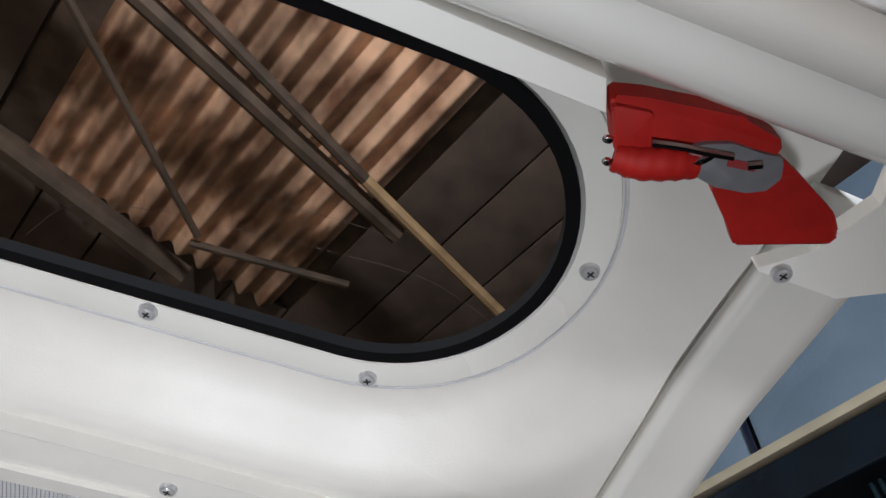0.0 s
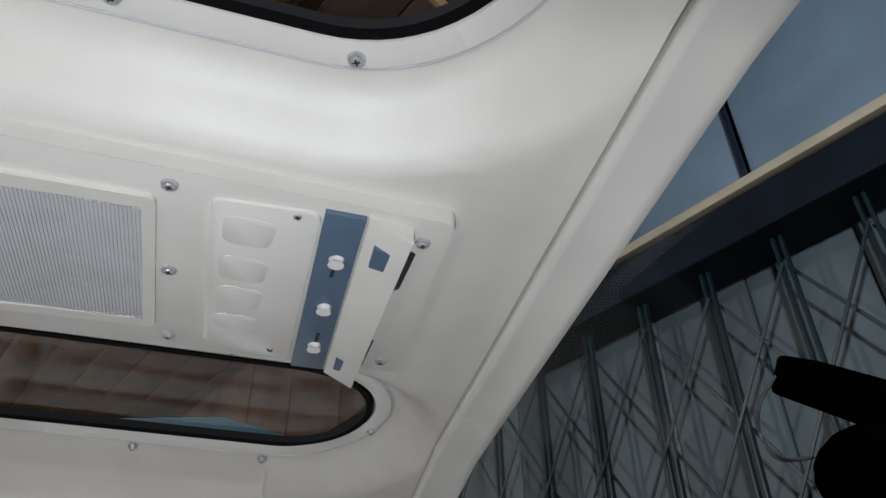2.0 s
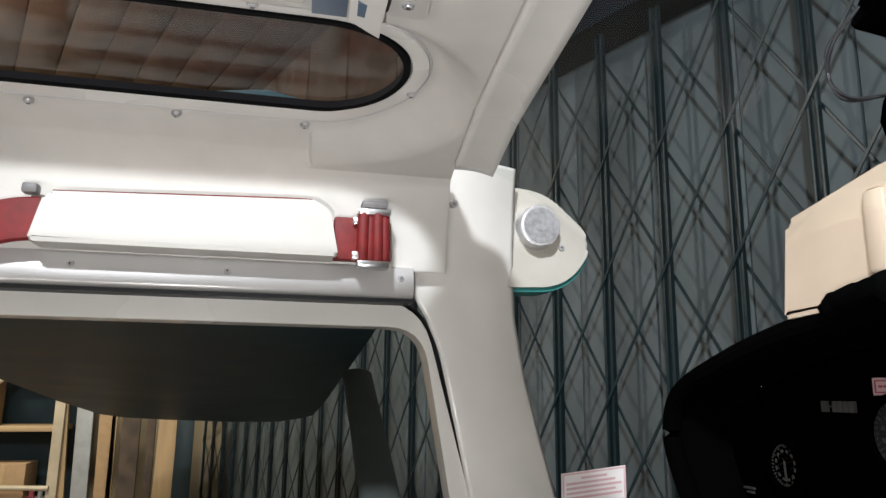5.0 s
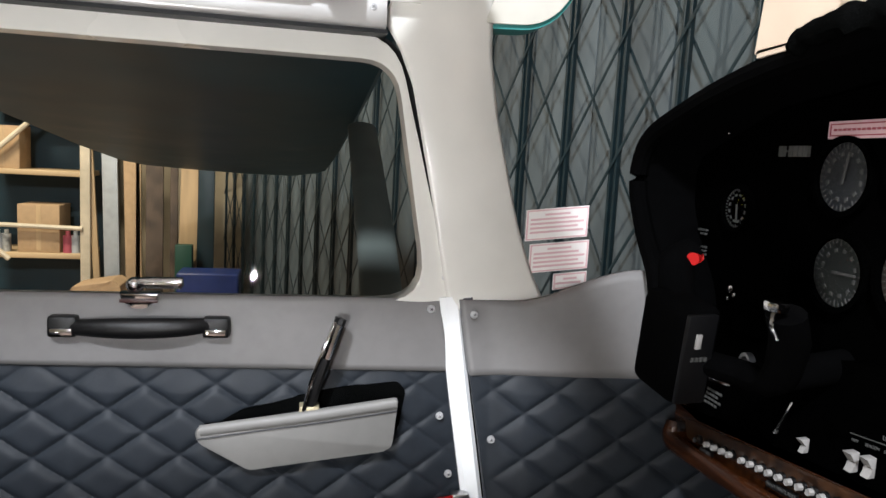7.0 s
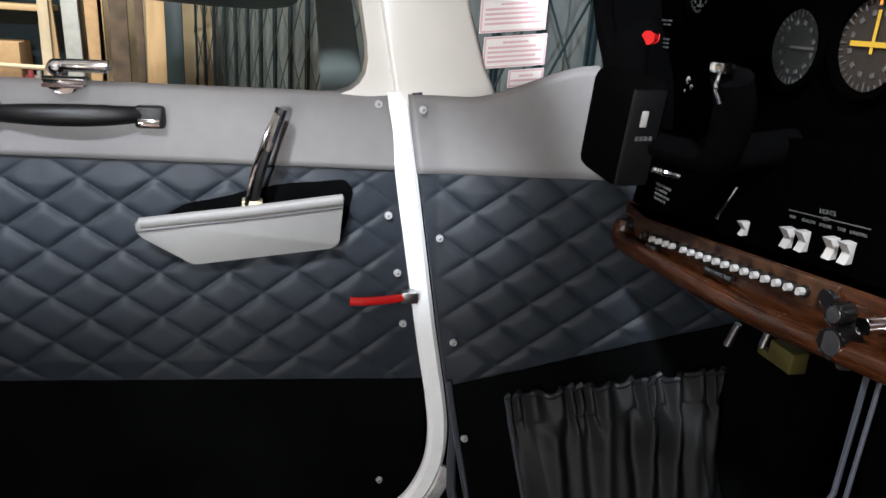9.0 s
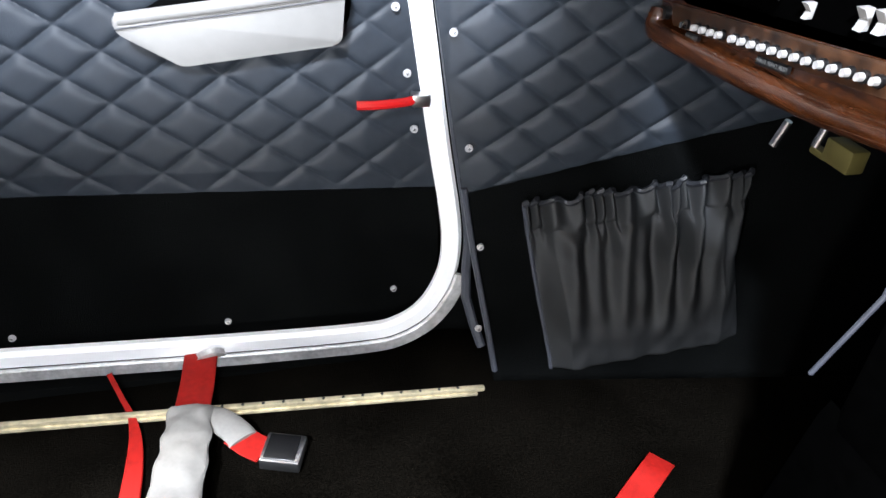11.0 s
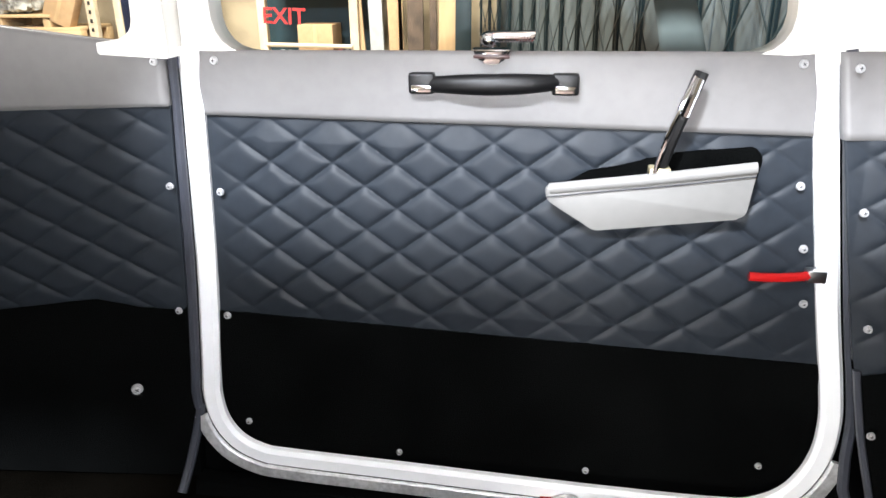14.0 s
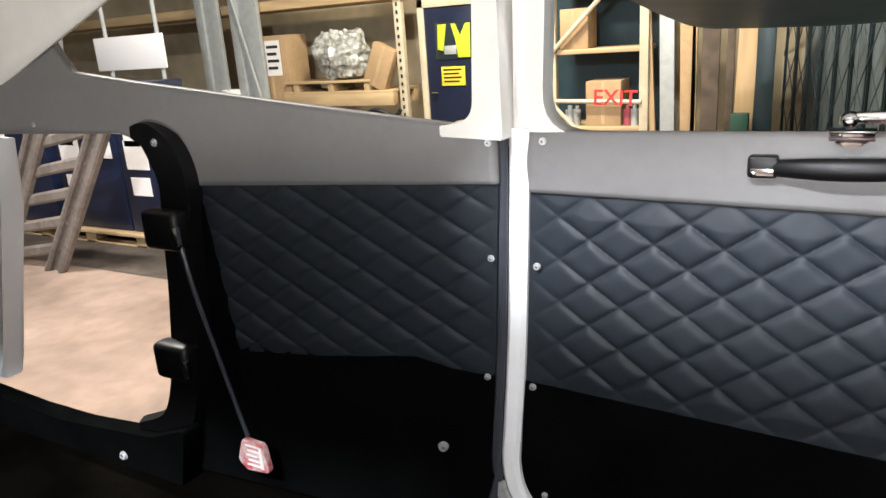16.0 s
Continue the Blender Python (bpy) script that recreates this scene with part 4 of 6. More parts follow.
# post between door and rear window, with the rear window's frame
bm = shape()
out = rounded([(-0.462, 1.03), (-0.462, 0.640), (-0.560, 0.645), (-0.560, 0.660), (-0.507, 0.668), (-0.492, 0.95), (-0.500, 1.03)], [0.0, 0.002, 0.003, 0.003, 0.045, 0.04, 0.0], 10)
slab(bm, out, lambda x, z, d: (x, 0.506 + d, z), 0.0, 0.06, 0.006)
single("pillar_door", bm, CREAM_SMOOTH, "cream pillar between the door and the rear window", "pillar", kind="structure", angle=50)
bm = shape()
ring(bm, rounded([(-0.49, 1.05), (-1.30, 1.08), (-2.0, 1.06), (-2.0, 0.70), (-0.49, 0.60)], 0.01), rounded([(-0.500, 0.985), (-1.20, 0.985), (-1.35, 0.92), (-1.38, 0.72), (-0.508, 0.63)], [0.04, 0.05, 0.05, 0.02, 0.01]), lambda x, z, d: (x, rear_y(x, z) + 0.012 + d, z), 0.0, 0.03)
single("wall_rear_window", bm, CREAM_SMOOTH, "cream painted wall round the rear window", "wall", kind="structure")
bm = shape()
grid(bm, 10, 6, lambda u, v: (-0.49 - 0.95 * u, rear_y(-0.49 - 0.95 * u, 0.8) + 0.03, 0.62 + 0.40 * v))
p = single("window_rear", bm, GLASS, "clear acrylic rear side window", "window", kind="structure")
facing(p, CABIN)
# cream rear shoulder of the headliner
bm = shape()
low_edge = [(-0.80, 1.0), (-1.132, 0.877), (-1.49, 0.75), (-1.95, 0.66)]
grid(bm, 30, 10, lambda u, v: (lambda x: (lambda z0: (x, 0.442 - 0.02 * v - 0.12 * v ** 4 + 0.03 * (u - 0.3), z0 + (1.17 - z0) * v))(along([(a, b) for a, b in low_edge[::-1]], x)))(-0.80 - 1.15 * u))
sh = single("wall_rear_shoulder", bm, CREAM, "sloping cream headliner behind the rear window", "wall", kind="structure")
sh.modifiers.new("thick", "SOLIDIFY").thickness = 0.012

# ---- baggage opening ----
bag = thing("frame_baggage_opening", (-1.2, 0.46, 0.0), "black post and frame of the open baggage hatch", "hatch frame", kind="structure")
bm = shape()
sweep(bm, curve([(-1.165, 0.462, 0.656), (-1.120, 0.463, 0.650), (-1.078, 0.464, 0.615), (-1.064, 0.464, 0.56), (-1.076, 0.464, 0.48), (-1.088, 0.462, 0.36), (-1.115, 0.455, 0.19), (-1.160, 0.448, 0.08), (-1.25, 0.44, 0.035)]), [(-0.028, -0.014), (0.030, -0.014), (0.036, 0.0), (0.030, 0.016), (-0.028, 0.016)], up=(0, -1, 0), scales=[0.35 + 0.85 * min(1, k / 14) for k in range(65)])
part("post", bm, BLACK, bag, "black moulded plastic post")
for at in ((-1.068, 0.430, 0.490), (-1.098, 0.425, 0.235)):
    bm = shape()
    box(bm, (at[0] - 0.058, at[1] - 0.02, at[2] - 0.036), (at[0] + 0.030, at[1] + 0.022, at[2] + 0.036), 0.012, 3)
    k = part("latch_cover", bm, BLACK, bag, "rounded black latch cover")
    bm = shape()
    box(bm, (at[0] + 0.022, at[1] - 0.023, at[2] - 0.024), (at[0] + 0.036, at[1] - 0.012, at[2] + 0.012), 0.002)
    part("chrome_catch", bm, CHROME, k, "chrome catch")
bm = shape()
slab(bm, rounded([(-1.10, 0.10), (-1.20, 0.062), (-1.5, 0.036), (-1.95, 0.06), (-1.95, -0.05), (-1.14, -0.05)], 0.01), lambda x, z, d: (x, 0.40 + d, z), 0.0, 0.04)
part("threshold", bm, CARPET, bag, "black carpeted threshold")
bm = shape()
slab(bm, [(-1.575, 0.640), (-1.605, 0.50), (-1.685, 0.30), (-1.765, 0.12), (-1.775, 0.06), (-2.02, 0.05), (-2.02, 0.66)], lambda x, z, d: (x, 0.445 + d, z), 0.0, 0.05, 0.01)
edge = part("rear_edge", bm, WHITE_JAMB, bag, "white painted rear edge of the hatch")
for z in (0.44, 0.40, 0.36):
    screw((-1.645 - 0.44 * (0.44 - z), 0.4435, z), (0, -1, 0), bag, 0.007)
screw((-1.30, 0.399, -0.002), (0, -1, 0.3), bag, 0.011)
screw((-1.092, 0.444, 0.640), (0, -1, 0), bag, 0.007)
bm = shape()
slab(bm, [(-1.035, 0.545), (-1.075, 0.545), (-1.13, 0.40), (-1.18, 0.0), (-1.00, 0.0), (-1.00, 0.24)], lambda x, z, d: (x, 0.474 + d, z), 0.0, 0.01)
part("post_backing", bm, CARPET, bag, "black lining behind the post")
cord = thing("safety_tag", (-0.97, 0.43, 0.06), "red and white fabric safety tag on a black cord", "tag")
bm = shape()
tube(bm, curve([(-1.050, 0.425, 0.500), (-1.030, 0.420, 0.40), (-0.998, 0.425, 0.25), (-0.962, 0.428, 0.105)]), 0.0042, 8)
part("cord", bm, PIPING, cord, "black cord")
bm = shape()
slab(bm, rounded([(-1.005, 0.098), (-0.956, 0.095), (-0.948, 0.040), (-1.002, 0.035), (-1.022, 0.052)], 0.005), lambda x, z, d: (x + 0.030, 0.424 + d, z), 0.0, 0.012, 0.003)
tg = part("tag", bm, material("faded_red_fabric", (0.42, 0.05, 0.05), 0.7, second=(0.62, 0.50, 0.48), scale=55, bump=0.2, bump_scale=900), cord, "faded red fabric tag")
bm = shape()
for k in range(5):
    box(bm, (-0.968 + 0.004 * (k % 2), 0.4228, 0.047 + 0.010 * k), (-0.932 - 0.005 * (k % 3), 0.4242, 0.0505 + 0.010 * k))
box(bm, (-0.936, 0.4225, 0.045), (-0.929, 0.4243, 0.09))
part("print", bm, MARK, tg, "worn white print", smooth=False)

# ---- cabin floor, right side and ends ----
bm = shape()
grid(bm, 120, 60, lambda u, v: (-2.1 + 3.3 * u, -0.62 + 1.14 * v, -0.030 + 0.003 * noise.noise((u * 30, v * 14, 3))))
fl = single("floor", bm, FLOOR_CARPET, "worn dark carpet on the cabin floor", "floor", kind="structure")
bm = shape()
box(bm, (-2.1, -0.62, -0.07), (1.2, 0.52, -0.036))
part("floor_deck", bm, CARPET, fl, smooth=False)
bm = shape()
slab(bm, [(-0.50, -0.010), (0.47, -0.034), (0.47, -0.06), (-0.50, -0.06)], lambda x, z, d: (x, 0.474 + d + 0.4 * z, z), 0.0, 0.03)
single("threshold_door", bm, CARPET, "black carpeted door threshold", "threshold", kind="structure")

right = thing("wall_right", (0.0, -0.55, 0.0), "right cabin wall with its door swung open", "wall", kind="structure")
bm = shape()
box(bm, (-2.1, -0.62, -0.05), (-0.50, -0.56, 0.36), 0.01)
box(bm, (0.50, -0.62, -0.05), (1.2, -0.56, 0.66), 0.01)
part("lower_wall", bm, QUILT, right)
bm = shape()
sweep(bm, curve([(-0.60, -0.436, 1.062), (0.0, -0.436, 1.062), (0.10, -0.436, 1.062), (0.16, -0.437, 1.060), (0.25, -0.445, 1.045)]), [(0.010 * math.cos(2 * math.pi * i / 16), 0.014 * math.sin(2 * math.pi * i / 16)) for i in range(16)])
part("rail", bm, CREAM_SMOOTH, right, "rounded cream door rail")
bm = shape()
slab(bm, [(-0.60, 0.0), (0.30, 0.0), (0.30, 1.0), (-0.60, 1.0)], lambda x, k, d: (x, -0.442 - 0.10 * k, 1.064 - 0.035 * k + d), 0.0, 0.02, 0.002)
lin = part("lintel", bm, WHITE_JAMB, right, "white painted door lintel")
for x in (0.02, 0.095, 0.13, 0.20):
    bm = shape()
    ball(bm, (x, -0.456, 1.059), 0.0045, (1, 1, 0.5), 12)
    part("rivet", bm, WHITE_JAMB, lin, "domed rivet")
screw((0.168, -0.421, 1.062), (0, 0.6, -1), right, 0.0028)
bm = shape()
slab(bm, rounded([(0.166, -0.3765), (0.178, -0.388), (0.182, -0.398), (0.186, -0.408), (0.165, -0.47), (0.20, -0.53), (0.36, -0.53), (0.29, -0.432), (0.207, -0.383), (0.195, -0.376), (0.183, -0.3762)], 0.001), lambda x, y, d: (x, y, 1.088 + d), 0.0, 0.006)
single("pillar_right", bm, CREAM_SMOOTH, "cream windscreen pillar beside the open door", "pillar", kind="structure")
screw((0.174, -0.3785, 1.0875), (0, 0, -1), right, 0.0036)
harness = thing("shoulder_harness", (0.12, -0.41, 1.07), "bright red shoulder harness folded over a hook with chrome fittings", "harness")
bm = shape()
slab(bm, rounded([(0.095, -0.4165), (0.104, -0.419), (0.126, -0.423), (0.138, -0.421), (0.138, -0.412), (0.122, -0.411), (0.110, -0.406), (0.102, -0.405)], 0.0015), lambda x, y, d: (x, y, 1.073 + d + 0.0014 * math.sin(900 * (y + 0.3 * x))), -0.004, 0.004, 0.0012)
part("webbing", bm, RED_WEB, harness, "folded red webbing")
bm = shape()
slab(bm, rounded([(0.096, -0.4155), (0.106, -0.417), (0.1105, -0.4055), (0.102, -0.405)], 0.0012), lambda x, y, d: (x, y, 1.068 + d), -0.0015, 0.0015, 0.0006)
part("webbing_fold", bm, RED_WEB, harness, "second fold of the webbing")
bm = shape()
pth = curve([(0.1025, -0.4035, 1.067), (0.108, -0.4045, 1.066), (0.115, -0.4068, 1.066), (0.1215, -0.4085, 1.067)], 6)
sweep(bm, pth, [(0.0042 * math.cos(2 * math.pi * i / 14), 0.0036 * math.sin(2 * math.pi * i / 14)) for i in range(14)], scales=[0.8 + 0.2 * math.sin(math.pi * i / (len(pth) - 1)) + 0.05 * math.sin(i * 1.9) for i in range(len(pth))])
part("webbing_roll", bm, RED_WEB, harness, "rolled bright red webbing")
bm = shape()
slab(bm, rounded([(0.130, -0.403), (0.142, -0.416), (0.149, -0.4135), (0.162, -0.408), (0.1675, -0.403), (0.167, -0.399), (0.145, -0.390), (0.140, -0.395)], [0.001, 0.002, 0.002, 0.003, 0.003, 0.001, 0.001, 0.003]), lambda x, y, d: (x, y, 1.073 + d + 0.0009 * math.sin(700 * (x + 0.6 * y))), -0.002, 0.002, 0.0008)
part("webbing_tail", bm, RED_WEB, harness, "flat red webbing tail")
bm = shape()
slab(bm, rounded([(0.117, -0.412), (0.120, -0.4145), (0.126, -0.417), (0.134, -0.4172), (0.139, -0.418), (0.1415, -0.413), (0.140, -0.409), (0.136, -0.4068), (0.128, -0.4055), (0.122, -0.4065)], 0.0018), lambda x, y, d: (x, y, 1.0665 + d), -0.001, 0.001, 0.0005)
pl = part("steel_plate", bm, material("dull_grey_plate", (0.14, 0.14, 0.15), 0.4, 0.15, grain=0.15, scale=200), harness, "grey steel latch plate")
bm = shape()
slab(bm, rounded([(0.127, -0.4135), (0.1275, -0.4115), (0.1345, -0.4125), (0.134, -0.4145)], 0.0006), lambda x, y, d: (x, y, 1.0652 + d), 0.0, 0.0008)
part("slot", bm, RED_DARK, pl, "slot showing red webbing")
bm = shape()
for x, y in ((0.099, -0.4075), (0.1015, -0.4022)):
    ball(bm, (x, y, 1.0665), 0.0012, (1.2, 1, 1), seg=8)
tube(bm, curve([(0.1085, -0.4105, 1.0655), (0.115, -0.4122, 1.0648), (0.122, -0.4135, 1.0642), (0.127, -0.4145, 1.064)]), 0.0010, 6)
tube(bm, curve([(0.1185, -0.4085, 1.065), (0.1215, -0.411, 1.0648), (0.1235, -0.4145, 1.0648)]), 0.0009, 6)
tube(bm, [(0.1315, -0.4135, 1.0645), (0.1345, -0.4150, 1.0645)], 0.0011, 6)
part("chrome_bar", bm, CHROME, harness, "chrome adjuster bar")
bm = shape()
slab(bm, [(-0.60, -0.445), (0.093, -0.420), (0.097, -0.412), (-0.60, -0.432)], lambda x, y, d: (x, y, 1.075 + d), -0.006, 0.006, 0.001)
single("trim_right_header", bm, CREAM_SMOOTH, "cream header trim beside the roof window", "trim", kind="structure")

for name, x0, x1 in (("wall_aft", -2.14, -2.08), ("wall_firewall", 1.16, 1.2)):
    bm = shape()
    box(bm, (x0, -0.6, -0.05), (x1, 0.5, 1.15 if x0 < 0 else 0.84), 0.005)
    single(name, bm, CARPET, "black end wall of the cabin", "wall", kind="structure")

# seat rail
rail = thing("seat_rail", (0.08, 0.38, -0.012), "worn brass-coloured seat rail with a row of holes", "seat rail")
a, b = Vector((-0.266, 0.412, -0.023)), Vector((0.475, 0.360, -0.025))
turn = Matrix.Translation(a) @ Matrix.Rotation(math.atan2(b.y - a.y, b.x - a.x), 4, "Z")
L = (b - a).length
bm = shape()
box(bm, (0, -0.0060, -0.006), (L - 0.02, 0.0050, 0.000), 0.002, m=turn)
box(bm, (0.02, -0.0040, 0.000), (L - 0.01, 0.0040, 0.008), 0.002, m=turn)
part("rail_bar", bm, BRASS, rail)
for k in range(13):
    bm = shape()
    x = L - 0.05 - k * 0.0275
    cyl(bm, turn @ Vector((x, 0.0, 0.0070)), turn @ Vector((x, 0.0, 0.0086)), 0.0023, seg=10)
    part("hole", bm, SLOT, rail, smooth=False)

# lap belt on the floor
belt = thing("lap_belt", (0.04, 0.36, -0.01), "red lap belt with cream sleeves and steel buckle on the floor", "seat belt")
flat = flat_section(0.047, 0.003)
bm = shape()
sweep(bm, curve([(0.070, 0.490, 0.004), (0.066, 0.478, -0.002), (0.062, 0.43, -0.010), (0.058, 0.375, -0.004), (0.056, 0.345, 0.004)]), flat)
part("webbing", bm, RED_WEB, belt, "red webbing")
bm = shape()
pth = curve([(0.058, 0.372, 0.000), (0.056, 0.31, 0.010), (0.049, 0.23, 0.014), (0.036, 0.12, 0.012), (0.02, 0.02, 0.004)], 10)
sec = [(0.029 * math.cos(2 * math.pi * i / 20), 0.011 * math.sin(2 * math.pi * i / 20)) for i in range(20)]
sweep(bm, pth, sec, scales=[1 + 0.05 * math.sin(i * 0.9) + 0.004 * i for i in range(len(pth))])
for v in bm.verts:
    v.co += Vector((0, 0, 0.005 * noise.noise(v.co * 45) + 0.003 * noise.noise(v.co * 110)))
part("sleeve", bm, SLEEVE, belt, "crumpled cream fabric sleeve")
bm = shape()
pth = curve([(0.072, 0.362, -0.004), (0.096, 0.346, 0.000), (0.116, 0.328, -0.006), (0.124, 0.316, -0.010)])
sweep(bm, pth, [(0.020 * math.cos(2 * math.pi * i / 16), 0.008 * math.sin(2 * math.pi * i / 16)) for i in range(16)])
part("short_sleeve", bm, SLEEVE, belt, "short cream fabric sleeve")
bm = shape()
sweep(bm, curve([(0.114, 0.328, -0.008), (0.132, 0.310, -0.012), (0.152, 0.292, -0.010)]), flat_section(0.040, 0.003))
part("buckle_webbing", bm, RED_WEB, belt, "short red webbing")
bm = shape()
bk = Matrix.Translation((0.174, 0.288, -0.013)) @ pose(0, 0, 0, 0, 0, -18)
box(bm, (-0.026, -0.024, -0.008), (0.026, 0.024, 0.010), 0.003, m=bk)
bkl = part("buckle", bm, STEEL, belt, "square steel buckle")
bm = shape()
box(bm, (-0.021, -0.019, 0.010), (0.019, 0.020, 0.0125), 0.001, m=bk)
part("buckle_flap", bm, BLACK, bkl, "dark buckle flap")
bm = shape()
cyl(bm, (0.080, 0.487, -0.006), (0.081, 0.479, -0.010), 0.021, seg=18, bev=0.002)
part("anchor_plate", bm, ALU, belt, "round metal anchor plate")
bm = shape()
sweep(bm, curve([(-0.056, 0.462, 0.000), (-0.040, 0.43, -0.012), (-0.022, 0.392, -0.020), (-0.012, 0.34, -0.022), (-0.010, 0.26, -0.021), (-0.016, 0.16, -0.020), (-0.025, 0.05, -0.02)], 8), flat_section(0.020, 0.003), scales=[0.35 + 0.9 * smooth_step(10, 34, k) for k in range(49)])
part("strap_end", bm, RED_WEB, belt, "loose red strap end")

# red belt of the other seat, lying in the footwell
spare = thing("seat_belt", (0.60, 0.14, -0.02), "loose red seat belt end lying on the footwell carpet", "seat belt")
bm = shape()
sweep(bm, curve([(0.664, 0.192, -0.022), (0.640, 0.172, -0.014), (0.610, 0.150, -0.018), (0.580, 0.128, -0.022), (0.552, 0.112, -0.023)]), flat_section(0.036, 0.003))
part("webbing", bm, RED_WEB, spare, "folded red webbing")
bm = shape()
sweep(bm, curve([(0.612, 0.150, -0.020), (0.612, 0.128, -0.022), (0.618, 0.104, -0.023), (0.625, 0.080, -0.024)]), flat_section(0.026, 0.003))
part("webbing_branch", bm, RED_WEB, spare, "short red webbing branch")
bm = shape()
box(bm, (0.612, 0.050, -0.027), (0.640, 0.084, -0.020), 0.002)
part("end_plate", bm, STEEL, spare, "bright steel end plate")

# ---- instrument panel ----
dash = thing("instrument_panel", (0.69, 0.1, 0.5), "matt black hooded aircraft panel with gauges, switches and walnut rail", "instrument panel")
left_hood = [(0.430, 0.60), (0.455, 0.695), (0.500, 0.755), (0.532, 0.815), (0.527, 0.862), (0.494, 0.893), (0.42, 0.918), (0.344, 0.938), (0.249, 0.955), (0.129, 0.966), (-0.05, 0.970), (-0.25, 0.962), (-0.42, 0.92), (-0.50, 0.86), (-0.48, 0.76), (-0.44, 0.60)]
rim = curve([(0.625, y, z) for y, z in left_hood], 5)
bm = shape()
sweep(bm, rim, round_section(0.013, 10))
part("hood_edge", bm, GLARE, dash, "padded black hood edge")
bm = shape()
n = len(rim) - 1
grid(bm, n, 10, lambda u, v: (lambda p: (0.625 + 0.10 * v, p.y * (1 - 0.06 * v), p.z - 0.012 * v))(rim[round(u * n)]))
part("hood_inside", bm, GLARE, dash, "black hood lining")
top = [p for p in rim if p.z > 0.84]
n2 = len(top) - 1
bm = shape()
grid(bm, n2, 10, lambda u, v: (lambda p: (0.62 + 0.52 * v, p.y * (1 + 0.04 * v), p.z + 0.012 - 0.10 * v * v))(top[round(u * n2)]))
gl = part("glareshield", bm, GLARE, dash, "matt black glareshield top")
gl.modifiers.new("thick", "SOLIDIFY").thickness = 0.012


def pz(y):
    """Slight rise of the lower panel towards the middle."""
    return 0.10 * (0.30 - y)


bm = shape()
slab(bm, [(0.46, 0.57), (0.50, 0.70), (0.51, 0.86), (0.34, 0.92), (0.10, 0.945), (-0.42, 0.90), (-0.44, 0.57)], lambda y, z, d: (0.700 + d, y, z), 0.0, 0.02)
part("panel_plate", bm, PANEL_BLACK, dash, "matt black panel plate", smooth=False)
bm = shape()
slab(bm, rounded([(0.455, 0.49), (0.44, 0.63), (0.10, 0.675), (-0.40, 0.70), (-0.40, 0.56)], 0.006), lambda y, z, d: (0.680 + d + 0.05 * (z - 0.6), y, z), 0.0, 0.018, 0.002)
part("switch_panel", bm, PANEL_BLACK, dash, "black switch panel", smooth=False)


def gauge(y, z, r, needle, tint=None, horizon=None):
    bm = shape()
    pts = [(r * 1.16 * math.cos(2 * math.pi * k / 32), r * 1.16 * math.sin(2 * math.pi * k / 32)) for k in range(32)]
    inn = [(p * 0.86, q * 0.86) for p, q in pts]
    ring(bm, pts, inn, lambda a, b, d: (0.700 - d, y + a, z + b), 0.0, 0.010)
    g = part("gauge", bm, PANEL_BLACK, dash, "round instrument with a black bezel")
    bm = shape()
    cyl(bm, (0.699, y, z), (0.6965, y, z), r, seg=32)
    part("dial", bm, PANEL_BLACK if not tint else tint, g, "dial face")
    bm = shape()
    for k in range(36):
        a = 2 * math.pi * k / 36
        r0 = r * (0.78 if k % 3 == 0 else 0.86)
        m = Matrix.Translation((0.6955, y, z)) @ Matrix.Rotation(a, 4, "X")
        box(bm, (-0.0004, -0.0006, r0), (0.0004, 0.0006, r * 0.96), m=m)
    for k in range(12):
        a = 2 * math.pi * (k + 0.5) / 12
        m = Matrix.Translation((0.6955, y, z)) @ Matrix.Rotation(a, 4, "X")
        box(bm, (-0.0004, -0.0022, r * 0.60), (0.0004, 0.0022, r * 0.70), m=m)
    part("scale", bm, GAUGE_MARK, g, "white scale marks and bars for numerals", smooth=False)
    bm = shape()
    m = Matrix.Translation((0.6945, y, z)) @ Matrix.Rotation(radians(needle), 4, "X")
    box(bm, (-0.0005, -0.0013, -r * 0.2), (0.0005, 0.0013, r * 0.7), m=m)
    part("needle", bm, GAUGE_MARK if not horizon else YELLOW, g, "pointer", smooth=False)
    if horizon:
        bm = shape()
        box(bm, (0.6938, y - r * 0.62, z - 0.0022), (0.6948, y + r * 0.62, z + 0.0022))
        part("course_bar", bm, YELLOW, g, "yellow bar", smooth=False)
        bm = shape()
        box(bm, (0.6932, y - 0.0012, z + r * 0.8), (0.694, y + 0.0012, z + r * 1.02))
        part("index", bm, ORANGE, g, "orange index", smooth=False)
    bm = shape()
    cyl(bm, (0.6925, y, z), (0.6922, y, z), r * 1.02, seg=32)
    gg = part("cover_glass", bm, LENS, g, "cover glass")
    facing(gg, CABIN)


BROWN_DIAL = material("brown_dial", (0.008, 0.004, 0.0016), 0.6)
GREEN_DIAL = material("dark_green_dial", (0.003, 0.0045, 0.004), 0.6)
NAVY_DIAL = material("dark_navy_dial", (0.0012, 0.0022, 0.004), 0.6)
gauge(0.222, 0.845, 0.036, 10, NAVY_DIAL)
gauge(0.215, 0.747, 0.036, 90, GREEN_DIAL)
gauge(0.120, 0.755, 0.040, 0, BROWN_DIAL, True)
gauge(0.125, 0.860, 0.038, 200)
gauge(0.020, 0.765, 0.038, 60)
gauge(0.020, 0.865, 0.038, 140)
gauge(0.398, 0.800, 0.026, 175)
bm = shape()
box(bm, (0.695, 0.165, 0.884), (0.6985, 0.252, 0.902), 0.0004)
lab = part("placard", bm, PINK, dash, "pale pink placard with a line of small print")
bm = shape()
